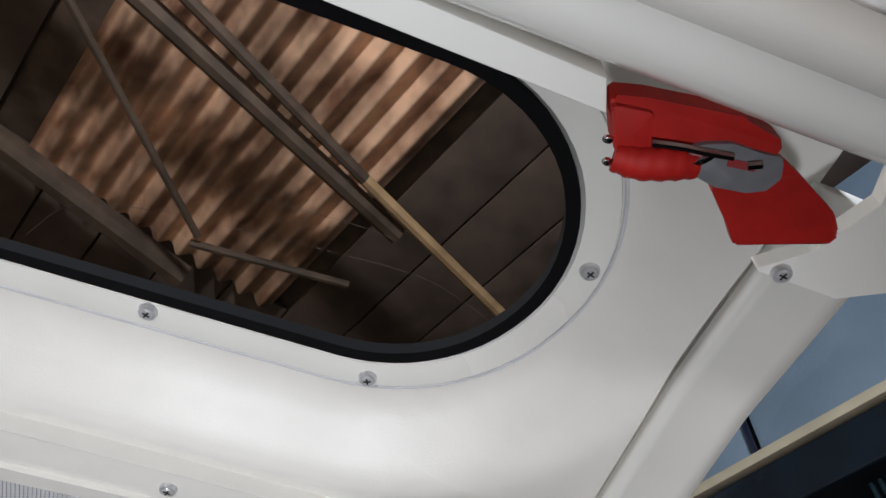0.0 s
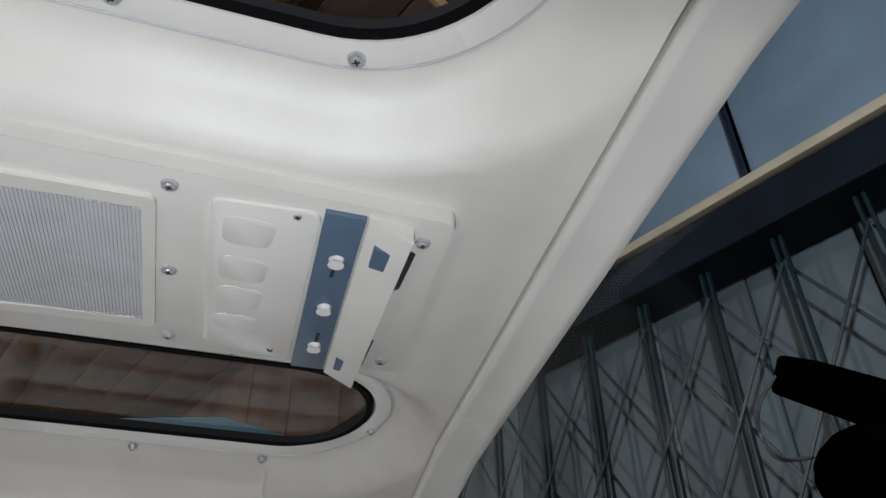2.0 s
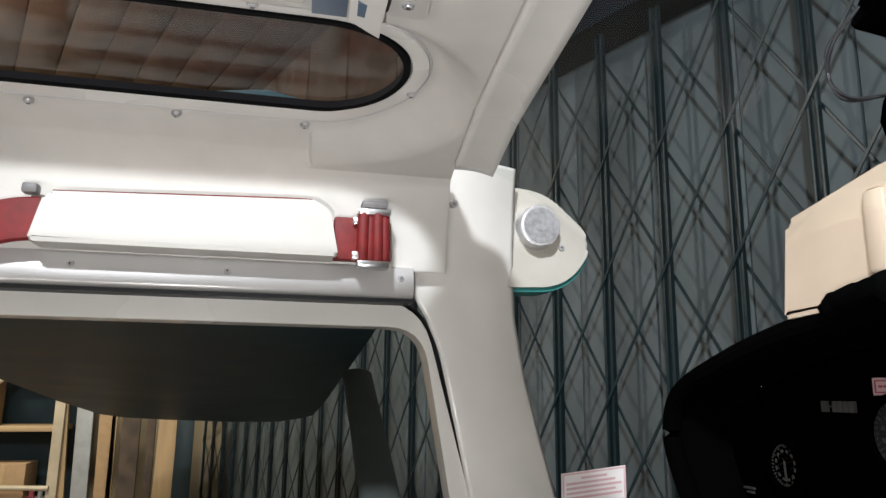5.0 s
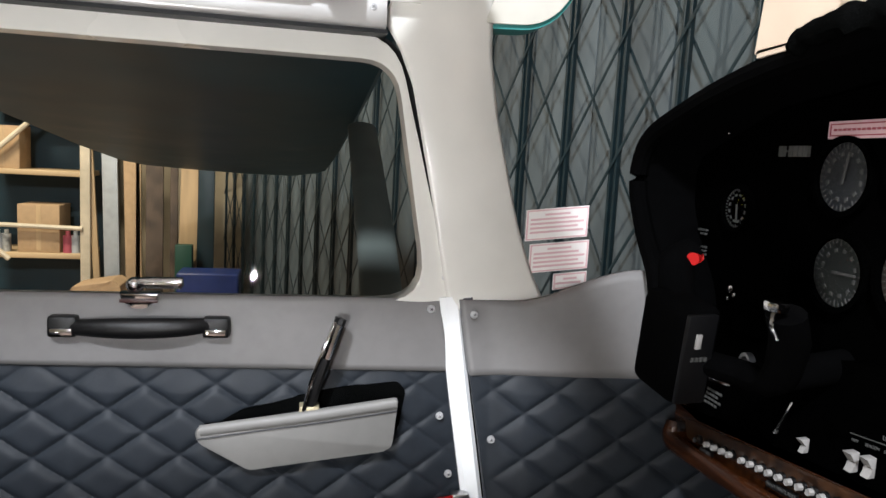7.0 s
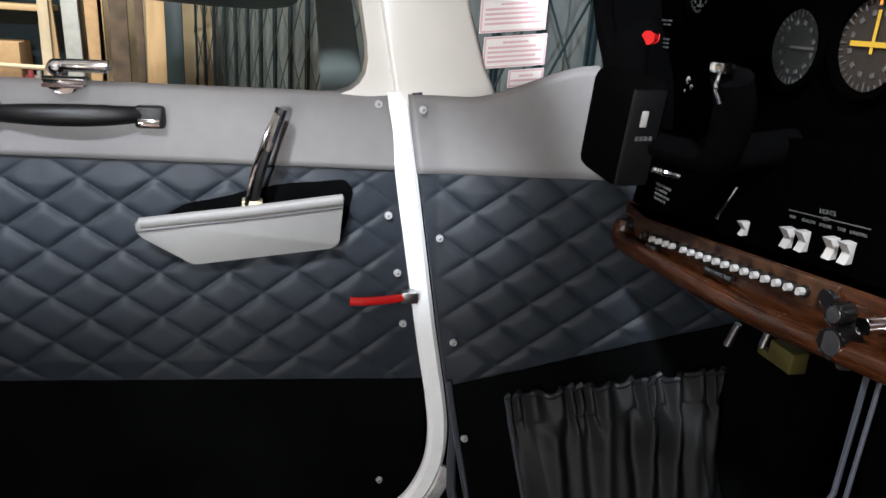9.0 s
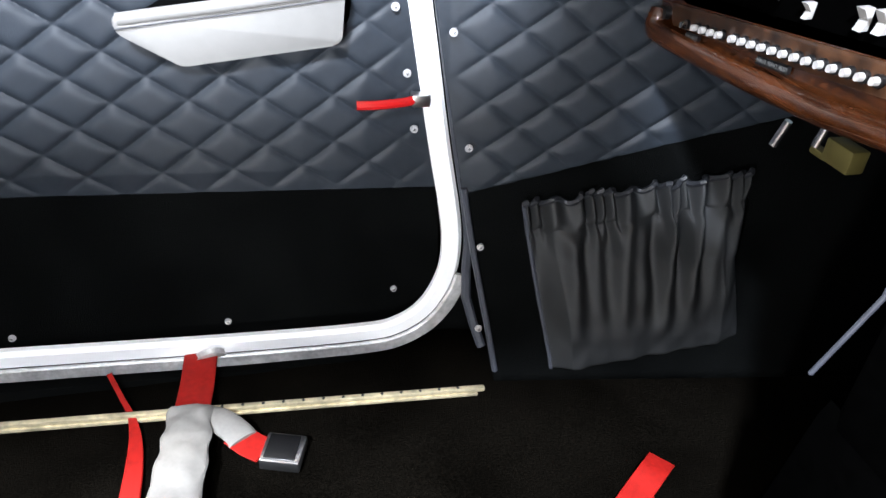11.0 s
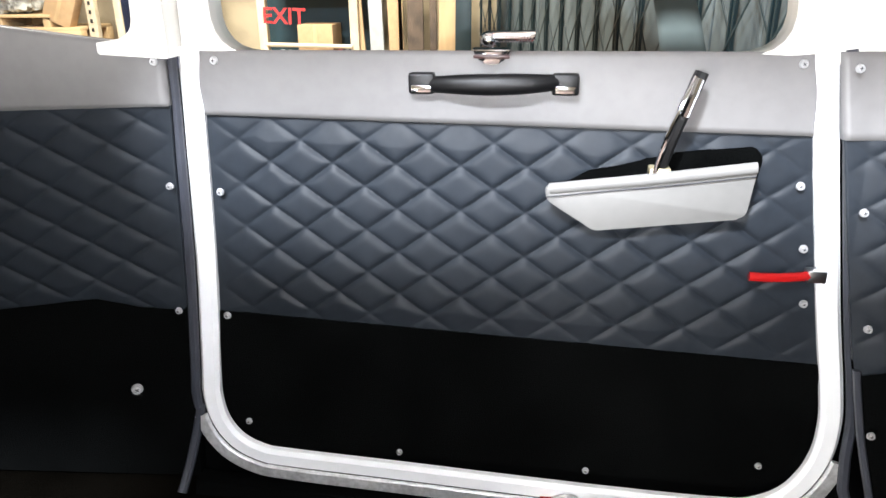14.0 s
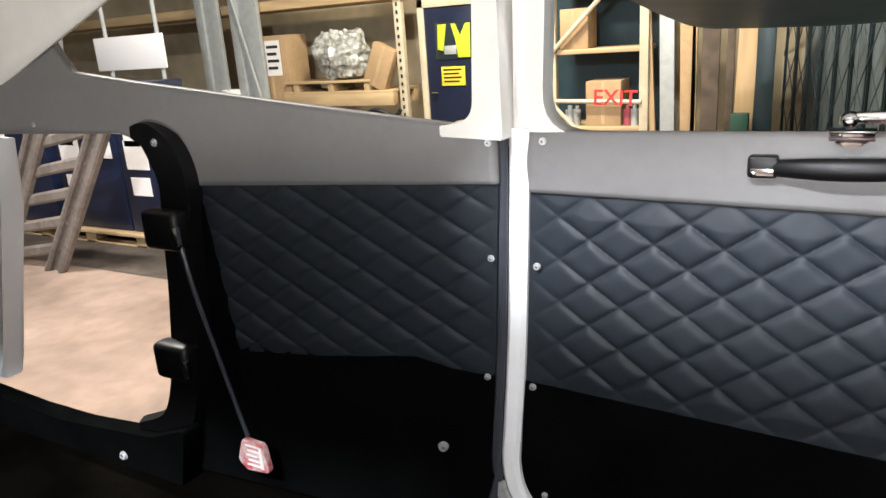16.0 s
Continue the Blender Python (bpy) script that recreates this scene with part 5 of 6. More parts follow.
ring(bm, [(0.168, 0.8865), (0.249, 0.8865), (0.249, 0.8995), (0.168, 0.8995)], [(0.1695, 0.8878), (0.2475, 0.8878), (0.2475, 0.8982), (0.1695, 0.8982)], lambda y, z, d: (0.6945 + d, y, z), 0.0, 0.0006)
for k in range(11):
    box(bm, (0.6943, 0.175 + 0.0064 * k, 0.8918), (0.695, 0.1795 + 0.0064 * k, 0.8942))
part("print", bm, REDPRINT, lab, "illegible dark red print", smooth=False)
bm = shape()
for k, w in enumerate((0.008, 0.002, 0.007, 0.007, 0.007, 0.006)):
    y = 0.324 - 0.0082 * k
    box(bm, (0.6945, y - w / 2, 0.8655 if k != 1 else 0.8705), (0.6988, y + w / 2, 0.8775 if k != 1 else 0.8725))
part("marking_bars", bm, GAUGE_MARK, dash, "white bars of an illegible marking", smooth=False)
bm = shape()
for k, (y, z, w) in enumerate(((0.472, 0.765, 0.020), (0.470, 0.760, 0.012), (0.466, 0.742, 0.010), (0.466, 0.737, 0.008), (0.465, 0.732, 0.009))):
    box(bm, (0.6945, y - w / 2, z - 0.0012), (0.6985, y + w / 2, z + 0.0012))
part("label_bars", bm, GAUGE_MARK, dash, "small illegible labels", smooth=False)
for y, z, s in ((0.394, 0.697, 0.006), (0.385, 0.690, 0.004), (0.398, 0.684, 0.003), (0.430, 0.895, 0.002), (0.30, 0.655, 0.003)):
    bm = shape()
    ball(bm, (0.694, y, z), s, (0.5, 1, 1), 10)
    part("bright_fitting", bm, CHROME, dash, "small chrome nut")
bm = shape()
ring(bm, [(0.012 * math.cos(k * math.pi / 12), 0.015 * math.sin(k * math.pi / 12)) for k in range(24)], [(0.008 * math.cos(k * math.pi / 12), 0.011 * math.sin(k * math.pi / 12)) for k in range(24)], lambda a, b, d: (0.673 + d, 0.319 + a, 0.619 + b), 0.0, 0.008)
box(bm, (0.670, 0.3175, 0.610), (0.676, 0.3205, 0.626), 0.001)
part("key_switch", bm, STEEL, dash, "round metal key switch")
bm = shape()
tube(bm, curve([(0.680, 0.402, 0.583), (0.660, 0.390, 0.588), (0.660, 0.364, 0.590), (0.680, 0.352, 0.586)]), 0.0045, 8)
part("chrome_handle", bm, CHROME, dash, "small chrome pull")
for a, b in (((0.681, 0.240, 0.600), (0.660, 0.236, 0.567)), ((0.681, 0.268, 0.668), (0.676, 0.264, 0.650))):
    bm = shape()
    cyl(bm, a, b, 0.0022, seg=8)
    part("lever_rod", bm, CHROME, dash, "thin chrome lever")
bm = shape()
for r in range(4):
    for k in range(5 - r % 2):
        box(bm, (0.6765, 0.398 - 0.0075 * k, 0.565 - 0.006 * r), (0.6795, 0.393 - 0.0075 * k, 0.568 - 0.006 * r))
part("placard_bars", bm, GAUGE_MARK, dash, "small illegible placard", smooth=False)
for y, z in ((0.209, 0.565), (0.144, 0.576), (0.124, 0.579), (0.089, 0.584), (0.071, 0.586)):
    bm = shape()
    s = 0.62 if y > 0.15 else 0.80
    m = Matrix.Translation((0.679, y, z))
    slab(bm, [(0.0, -0.011 * s), (-0.008, -0.012 * s), (-0.003, 0.0), (-0.012, 0.012 * s), (0.0, 0.013 * s)], lambda a, b, d: tuple(m @ Vector((a, d, b))), -0.0062 * s, 0.0062 * s, 0.0008)
    part("rocker_switch", bm, SWITCH_WHITE, dash, "white rocker switch")
turn_text = Matrix.Rotation(radians(-90), 4, "Z") @ Matrix.Rotation(radians(90), 4, "X")
tilt = Matrix.Rotation(radians(-6), 4, "X")
for text, y, z, s in (("LIGHTS", 0.106, 0.6115, 0.006), ("ON", 0.106, 0.6055, 0.005), ("NAV", 0.147, 0.5955, 0.0042), ("BEACON", 0.126, 0.5975, 0.0042), ("STROBE", 0.105, 0.5995, 0.0042), ("TAXI", 0.086, 0.602, 0.0042), ("LANDING", 0.067, 0.604, 0.0042)):
    lettering("switch_label", text, s, Matrix.Translation((0.6785, y, z)) @ tilt @ turn_text, GAUGE_MARK, dash, "white switch label " + text)
bm = shape()
sweep(bm, [(0.6785, 0.154, 0.6005), (0.6785, 0.056, 0.6115)], flat_section(0.0008, 0.0012))
part("label_line", bm, GAUGE_MARK, dash, "white line over the labels", smooth=False)
# walnut rail with breakers
bm = shape()
slab(bm, rounded([(0.456, 0.531), (0.450, 0.472), (0.286, 0.478), (0.06, 0.503), (-0.40, 0.57), (-0.40, 0.62), (0.05, 0.566), (0.398, 0.520), (0.424, 0.531)], [0.004, 0.012, 0.03, 0.03, 0.004, 0.004, 0.02, 0.006, 0.004]), lambda y, z, d: (0.671 + d, y, z), 0.0, 0.028, 0.003)
wood = part("walnut_rail", bm, WALNUT, dash, "varnished walnut lower rail")
bm = shape()
pth = curve([(0.668, 0.447, 0.500), (0.661, 0.440, 0.481), (0.660, 0.405, 0.478), (0.660, 0.286, 0.485), (0.660, 0.143, 0.497), (0.660, 0.055, 0.510), (0.662, -0.40, 0.578)], 6)
sweep(bm, pth, [(0.013 * math.cos(2 * math.pi * i / 14), 0.012 * math.sin(2 * math.pi * i / 14)) for i in range(14)])
part("rounded_edge", bm, WALNUT, wood, "rounded walnut lower edge")
bm = shape()
slab(bm, rounded([(0.425, 0.514), (0.415, 0.491), (0.065, 0.532), (0.062, 0.560)], 0.004), lambda y, z, d: (0.668 + d, y, z), 0.0, 0.005, 0.001)
part("breaker_strip", bm, material("burr_walnut_strip", (0.045, 0.019, 0.008), 0.35, grain=0.7, scale=70, coat=0.2, stains=0.5, stain_scale=45), wood, "burr walnut strip round the breakers")
for y in [0.383, 0.360, 0.344, 0.328, 0.313] + [0.289 - 0.016 * k for k in range(13)]:
    z = 0.501 + 0.1385 * (0.383 - y)
    bm = shape()
    cyl(bm, (0.670, y, z), (0.659, y, z), 0.0043 if y > 0.37 else 0.0040, 0.0036, 14, 0.0006)
    k = part("circuit_breaker", bm, SWITCH_WHITE if y < 0.37 else CHROME, dash, "white breaker button")
    bm = shape()
    cyl(bm, (0.669, y, z), (0.6645, y, z), 0.0058, seg=14)
    part("collar", bm, BLACK, k, "black collar")
for y, z, r in ((0.435, 0.500, 0.008), (0.069, 0.5455, 0.0085)):
    bm = shape()
    cyl(bm, (0.671, y, z), (0.664, y, z), r, r * 0.9, 18, 0.001)
    part("black_plug", bm, BLACK, dash, "round black plug")
for text, y, z in (("DME ADF", 0.366, 0.4915), ("NAV1 NAV2 AUD", 0.223, 0.5095)):
    bm = shape()
    w = 0.0036 * len(text) / 2
    slab(bm, [(y - w, z - 0.004 + 0.13 * w), (y + w, z - 0.004 - 0.13 * w), (y + w, z + 0.004 - 0.13 * w), (y - w, z + 0.004 + 0.13 * w)], lambda a, b, d: (0.6655 + d, a, b), 0.0, 0.004)
    part("label_tape", bm, BLACK, dash, "black embossed label tape", smooth=False)
    lettering("tape_text", text, 0.006, Matrix.Translation((0.665, y, z)) @ tilt @ turn_text, GAUGE_MARK, dash, "white lettering " + text)
for y, z, r, d in ((0.039, 0.520, 0.0135, 0.020), (0.048, 0.541, 0.0095, 0.014)):
    bm = shape()
    cyl(bm, (0.668, y, z), (0.668 - d, y - 0.2 * d, z), r, r * 0.94, 28, 0.002)
    k = part("control_knob", bm, BLACK, dash, "black knob with a metal face")
    bm = shape()
    cyl(bm, (0.668 - d, y - 0.2 * d, z), (0.6665 - d, y - 0.2 * d, z), r * 0.76, seg=28)
    part("metal_face", bm, STEEL, k, "spun metal face")
bm = shape()
cyl(bm, (0.668, 0.013, 0.546), (0.650, 0.011, 0.546), 0.007, seg=16, bev=0.001)
part("chrome_knob", bm, CHROME, dash, "small chrome knob")
# hanging parts below the panel
bm = shape()
box(bm, (0.676, 0.102, 0.452), (0.695, 0.136, 0.474), 0.002)
box(bm, (0.680, 0.136, 0.449), (0.692, 0.156, 0.456), 0.002)
part("bracket", bm, material("dull_brass", (0.12, 0.10, 0.03), 0.5, 0.6, grain=0.2), dash, "dull brass bracket under the panel")
for a, b, r in (((0.680, 0.203, 0.434), (0.684, 0.197, 0.462), 0.004), ((0.680, 0.150, 0.458), (0.682, 0.147, 0.478), 0.004), ((0.680, 0.052, 0.490), (0.680, 0.040, 0.496), 0.005)):
    bm = shape()
    cyl(bm, a, b, r, seg=12)
    part("pipe_fitting", bm, STEEL, dash, "small pipe fitting")
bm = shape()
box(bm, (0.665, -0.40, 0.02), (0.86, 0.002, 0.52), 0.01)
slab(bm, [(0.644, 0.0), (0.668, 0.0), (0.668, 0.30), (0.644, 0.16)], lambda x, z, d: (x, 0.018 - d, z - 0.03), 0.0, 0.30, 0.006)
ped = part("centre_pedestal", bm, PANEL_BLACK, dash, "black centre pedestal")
bm = shape()
tube(bm, [(0.662, 0.006, 0.515), (0.660, 0.004, 0.395), (0.640, 0.020, 0.30)], 0.0025)
tube(bm, [(0.662, -0.007, 0.515), (0.660, -0.008, 0.395)], 0.002)
part("edge_trim", bm, PIPING, ped, "bright edge trim")

# control yoke in front of the panel
yoke = thing("control_yoke", (0.58, 0.22, 0.66), "black control yoke with a red button and chrome screws", "control yoke")
horn = Matrix.Translation((0.555, 0.275, 0.655)) @ Matrix.Rotation(radians(8), 4, "X") @ Matrix.Rotation(radians(6), 4, "Z")
bm = shape()
box(bm, (-0.024, -0.040, -0.054), (0.026, 0.040, 0.056), 0.013, 3, m=horn)
grip = part("grip", bm, GLARE, yoke, "moulded black grip")
bm = shape()
box(bm, (-0.021, -0.0445, -0.048), (0.014, -0.0385, 0.050), 0.0015, m=horn)
part("grip_plate", bm, BLACK, grip, "dark ribbed plate")
bm = shape()
box(bm, (-0.010, -0.0462, 0.014), (-0.003, -0.0440, 0.030), 0.0006, m=horn)
part("pale_tab", bm, SWITCH_WHITE, grip, "pale rectangular tab")
bm = shape()
for k in range(4):
    box(bm, (-0.012 + 0.0052 * k, -0.0455, 0.000), (-0.0084 + 0.0052 * k, -0.0440, 0.0045), m=horn)
part("print_bars", bm, GAUGE_MARK, grip, "small illegible print", smooth=False)
bm = shape()
sweep(bm, curve([(0.560, 0.285, 0.70), (0.572, 0.315, 0.725), (0.582, 0.332, 0.742), (0.600, 0.335, 0.752)]), [(0.020 * math.cos(2 * math.pi * i / 14), 0.015 * math.sin(2 * math.pi * i / 14)) for i in range(14)])
part("horn", bm, GLARE, yoke, "curved black upper horn")
bm = shape()
cyl(bm, (0.600, 0.322, 0.746), (0.588, 0.310, 0.745), 0.0058, 0.0052, 16, 0.002)
part("button", bm, RED_GLOSS, yoke, "small red push button")
for p, r in (((0.578, 0.350, 0.733), 0.0048), ((0.578, 0.331, 0.730), 0.0036), ((0.566, 0.326, 0.713), 0.0034), ((0.560, 0.300, 0.706), 0.0026)):
    bm = shape()
    ball(bm, p, r, (1, 0.7, 1.2), 10)
    part("chrome_screw", bm, CHROME, yoke, "bright chrome screw head")
bm = shape()
sweep(bm, curve([(0.565, 0.255, 0.645), (0.598, 0.225, 0.640), (0.605, 0.175, 0.645), (0.590, 0.140, 0.690), (0.572, 0.126, 0.722)]), [(0.018 * math.cos(2 * math.pi * i / 12), 0.014 * math.sin(2 * math.pi * i / 12)) for i in range(12)])
part("wheel_bar", bm, GLARE, yoke, "black wheel bar")
bm = shape()
cyl(bm, (0.605, 0.195, 0.642), (0.700, 0.195, 0.655), 0.017, seg=20)
part("column", bm, GLARE, yoke, "black control column")
bm = shape()
box(bm, (0.555, 0.116, 0.724), (0.568, 0.136, 0.733), 0.002)
tube(bm, curve([(0.560, 0.126, 0.724), (0.558, 0.124, 0.712), (0.561, 0.119, 0.700)]), 0.0022)
part("chrome_clip", bm, CHROME, yoke, "small chrome clip")

# beige box and cloth on the glareshield
bm = shape()
slab(bm, rounded([(0.272, 0.962), (0.258, 1.066), (0.13, 1.090), (-0.06, 1.105), (-0.10, 0.978)], [0.004, 0.012, 0.02, 0.02, 0.004]), lambda y, z, d: (0.612 + d, y, z), 0.0, 0.18, 0.008)
bx = thing("dash_cover", (0.70, 0.1, 0.965), "beige plastic cover standing on the glareshield", "cover")
part("shell", bm, BEIGE, bx)
bm = shape()
box(bm, (0.606, 0.125, 0.99), (0.616, 0.150, 1.07), 0.006)
part("ridge", bm, BEIGE, bx, "raised ridge")
bm = shape()
pth = curve([(0.628, 0.235, 0.966), (0.612, 0.200, 0.970), (0.606, 0.150, 0.976), (0.608, 0.095, 0.978), (0.606, 0.040, 0.981), (0.620, -0.005, 0.978)], 8)
sweep(bm, pth, round_section(0.013, 12), scales=[0.45 + 0.55 * math.sin(math.pi * (k + 2) / (len(pth) + 3)) + 0.22 * noise.noise((k * 0.45, 0, 2)) for k in range(len(pth))])
for v in bm.verts:
    v.co += Vector((0.5, 0.3, 1)) * 0.004 * noise.noise(v.co * 60)
single("cloth_roll", bm, CARPET, "crumpled black cloth along the glareshield", "cloth")

# compass in the middle of the windscreen
comp = thing("compass", (0.45, -0.07, 1.08), "black magnetic compass with thin wires on the windscreen", "compass")
bm = shape()
m = Matrix.Translation((0.46, -0.088, 1.093)) @ Matrix.Rotation(radians(38), 4, "X")
box(bm, (-0.02, -0.070, -0.016), (0.02, 0.064, 0.014), 0.004, m=m)
part("mount", bm, PANEL_BLACK, comp, "black mounting block")
bm = shape()
ball(bm, (0.445, -0.092, 1.040), 0.034, (1, 1.15, 0.85), 20)
part("housing", bm, PANEL_BLACK, comp, "rounded black housing")
for k in range(2):
    bm = shape()
    tube(bm, curve([(0.44, -0.040, 1.128), (0.43, -0.022 - 0.004 * k, 1.108), (0.43, -0.020, 1.085), (0.43, -0.032 - 0.004 * k, 1.066), (0.44, -0.052, 1.062)]), 0.0012, 6)
    part("wire", bm, RUBBER, comp, "thin black wire")

# windscreen
bm = shape()
grid(bm, 16, 30, lambda u, v: (lambda y: (front_edge(y) + (0.98 - front_edge(y)) * u - 0.7 * y * y * u, y * (1 + 0.20 * u), 1.172 - 0.10 * max(0, abs(y) - 0.25) - 0.32 * u + 0.10 * u * (1 - u)))(-0.40 + 0.83 * v))
ws = single("windscreen", bm, GLASS, "curved clear acrylic windscreen", "windscreen", kind="structure")
facing(ws, CABIN)
# warning labels in the windscreen corner
for k, (x0, x1, z0, z1) in enumerate(((0.470, 0.562, 0.737, 0.782), (0.478, 0.566, 0.690, 0.732), (0.516, 0.566, 0.662, 0.686))):
    card = thing("warning_label", ((x0 + x1) / 2, 0.56, z0), "white warning label with dark red print", "label", "warning labels")
    lab = lambda x, z, d: (x, 0.556 + d - 0.05 * (x - 0.5), z + 0.12 * (x - 0.52))
    bm = shape()
    slab(bm, [(x0, z0), (x1, z0), (x1, z1), (x0, z1)], lab, 0.0, 0.0012)
    part("card", bm, PAPER, card, smooth=False)
    bm = shape()
    ring(bm, [(x0 + 0.001, z0 + 0.001), (x1 - 0.001, z0 + 0.001), (x1 - 0.001, z1 - 0.001), (x0 + 0.001, z1 - 0.001)], [(x0 + 0.003, z0 + 0.003), (x1 - 0.003, z0 + 0.003), (x1 - 0.003, z1 - 0.003), (x0 + 0.003, z1 - 0.003)], lab, -0.0012, -0.0004)
    part("border", bm, PINK, card, "faded red border", smooth=False)
    bm = shape()
    w = x1 - x0
    for r in range(5 if k < 2 else 2):
        zz = z1 - 0.010 - 0.0062 * r
        a, b = (x0 + 0.3 * w, x1 - 0.3 * w) if r == 0 else (x0 + 0.07 * w, x1 - 0.07 * w - 0.1 * w * (r % 2))
        slab(bm, [(a, zz), (b, zz), (b, zz + 0.003), (a, zz + 0.003)], lab, -0.0010, -0.0003)
    part("small_print", bm, PINK, card, "rows of small print", smooth=False)

# ---- outside: wing, strut ----
wing = thing("aircraft_wing", (-0.3, 2.6, 1.1), "high wing of the aircraft with a glossy grey underside and strut", "wing")
foil = [(-0.98, 0.0), (-0.7, -0.015), (-0.2, -0.03), (0.15, -0.03), (0.35, 0.0), (0.38, 0.045), (0.30, 0.11), (0.05, 0.16), (-0.4, 0.10)]
bm = shape()
stations = [(0.66, 1.17, 1.0), (2.0, 1.01, 1.0), (3.6, 0.82, 0.98), (4.4, 0.735, 0.95), (4.75, 0.705, 0.86), (4.95, 0.705, 0.70), (5.05, 0.73, 0.45)]
rows = [[bm.verts.new((-0.2 + (x + 0.2) * k, y, z0 + z * k)) for x, z in foil] for y, z0, k in stations]
for r, s in zip(rows, rows[1:]):
    for j in range(len(foil)):
        bm.faces.new((r[j], r[(j + 1) % len(foil)], s[(j + 1) % len(foil)], s[j]))
bm.faces.new(rows[0])
bm.faces.new(rows[-1][::-1])
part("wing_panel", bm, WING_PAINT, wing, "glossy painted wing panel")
bm = shape()
sweep(bm, [(0.36, 0.62, 0.02), (0.37, 1.6, 0.62), (0.38, 2.35, 0.95)], [(0.055 * math.cos(2 * math.pi * i / 16), 0.022 * math.sin(2 * math.pi * i / 16)) for i in range(16)], up=(0, -0.5, 1))
part("strut", bm, STRUT_PAINT, wing, "streamlined grey wing strut")

# ---- hangar ----
GROUND, ROOF = -0.85, 4.0
bm = shape()
grid(bm, 30, 30, lambda u, v: (-16 + 26 * u, -9 + 19 * v, GROUND))
single("ground", bm, CONCRETE, "worn pinkish concrete hangar floor", "floor", kind="structure")
U, V = Vector((0.366, -0.931, 0)), Vector((0.931, 0.366, 0))
hall = Matrix(((U.x, V.x, 0, 1.37), (U.y, V.y, 0, 2.80), (0, 0, 1, 0), (0, 0, 0, 1)))
STEP = 0.323
# wall behind the gate, in upright sheets
wall = thing("wall_front", (1.5, 2.9, GROUND), "weathered grey sheet wall behind the gate", "wall", kind="structure")
k = -24
sheet = None
while k < 26:
    bm = shape()
    box(bm, (k * 0.46, 0.16 + 0.004 * (k % 2), GROUND), (k * 0.46 + 0.452, 0.20, 2.66), 0.003, m=hall)
    part("sheet", bm, WALL_SHEET, wall)
    k += 1
bm = shape()
box(bm, (-11, 0.21, GROUND), (12, 0.3, ROOF), m=hall)
part("backing", bm, GATE_GREEN, wall, smooth=False)
# folding gate
gate = thing("folding_gate", tuple(hall @ Vector((0, 0, GROUND))), "dark green folding steel lattice gate", "gate")
bars = range(-19, 15)
base_bar = shape()
for a in (-0.022, 0.010):
    box(base_bar, (a, -0.012, -0.82), (a + 0.014, 0.012, 2.60), 0.002, m=hall)
first = part("upright", base_bar, GATE_GREEN, gate, "upright channel bar")
for n in bars:
    if n:
        ob = new("upright", first.data)
        ob.parent, ob.matrix_parent_inverse = gate, Matrix.Translation(-gate.location)
        ob.matrix_basis = Matrix.Translation(U * STEP * n)
bm = shape()
PER = 0.52
for up_ in (True, False):
    for k in range(6):
        z0 = -0.70 + PER * k + 0.005
        a, b = (z0, z0 + PER) if up_ else (z0 + PER, z0)
        sweep(bm, [hall @ Vector((0, -0.018 if up_ else 0.018, a)), hall @ Vector((STEP, -0.018 if up_ else 0.018, b))], flat_section(0.014, 0.006), up=tuple(V))
first = part("lattice", bm, GATE_GREEN, gate, "crossed lattice bars")
for n in list(bars)[:-1]:
    if n:
        ob = new("lattice", first.data)
        ob.parent, ob.matrix_parent_inverse = gate, Matrix.Translation(-gate.location)
        ob.matrix_basis = Matrix.Translation(U * STEP * n)
# head beam, cream rail and upper panels
beam = thing("beam_gate_head", tuple(hall @ Vector((0, 0, 2.7))), "dark blue head beam with a cream rail over the gate", "beam", kind="structure")
bm = shape()
box(bm, (-11, -0.10, 2.55), (12, 0.156, 2.741), 0.01, m=hall)
part("beam", bm, material("dark_blue_beam_paint", (0.005, 0.011, 0.020), 0.6, grain=0.3, scale=6, stains=0.3, spec=0.2), beam, smooth=False)
bm = shape()
box(bm, (0.6, -0.13, 2.745), (12, -0.05, 2.79), 0.006, m=hall)
part("rail", bm, CREAM_STEEL, beam, "cream steel rail")
for k in range(-14, 20):
    bm = shape()
    box(bm, (k * 0.8, 0.02, 2.745), (k * 0.8 + 0.77, 0.06, ROOF), 0.004, m=hall)
    part("upper_panel", bm, PALE_PANEL if k > 0 else ROOF_BOARD, beam, "pale blue-grey upper panel" if k > 0 else "dark timber upper panel")
    if k < 0:
        continue
    if k % 2:
        bm = shape()
        cyl(bm, hall @ Vector((k * 0.8 + 0.2, -0.09, 2.84)), hall @ Vector((k * 0.8 - 0.1, 0.0, 3.6)), 0.022, seg=8)
        part("stay", bm, CREAM_STEEL, beam, "cream steel stay")
    bm = shape()
    cyl(bm, hall @ Vector((k * 0.8 + 0.785, -0.02, 2.84)), hall @ Vector((k * 0.8 + 0.785, -0.02, 3.9)), 0.014, seg=8)
    part("seam_bar", bm, NAVY, beam, "dark seam bar")

# roof
roof = thing("roof_hangar", (0, 1.5, ROOF), "hangar roof of dark boards and rusty corrugated sheet on timbers", "roof", kind="structure")


def hall_at(u, v, z):
    """Place from distances along the gate's direction and across it, measured from the cabin's origin."""
    return Vector((u * U.x + v * V.x, u * U.y + v * V.y, z))


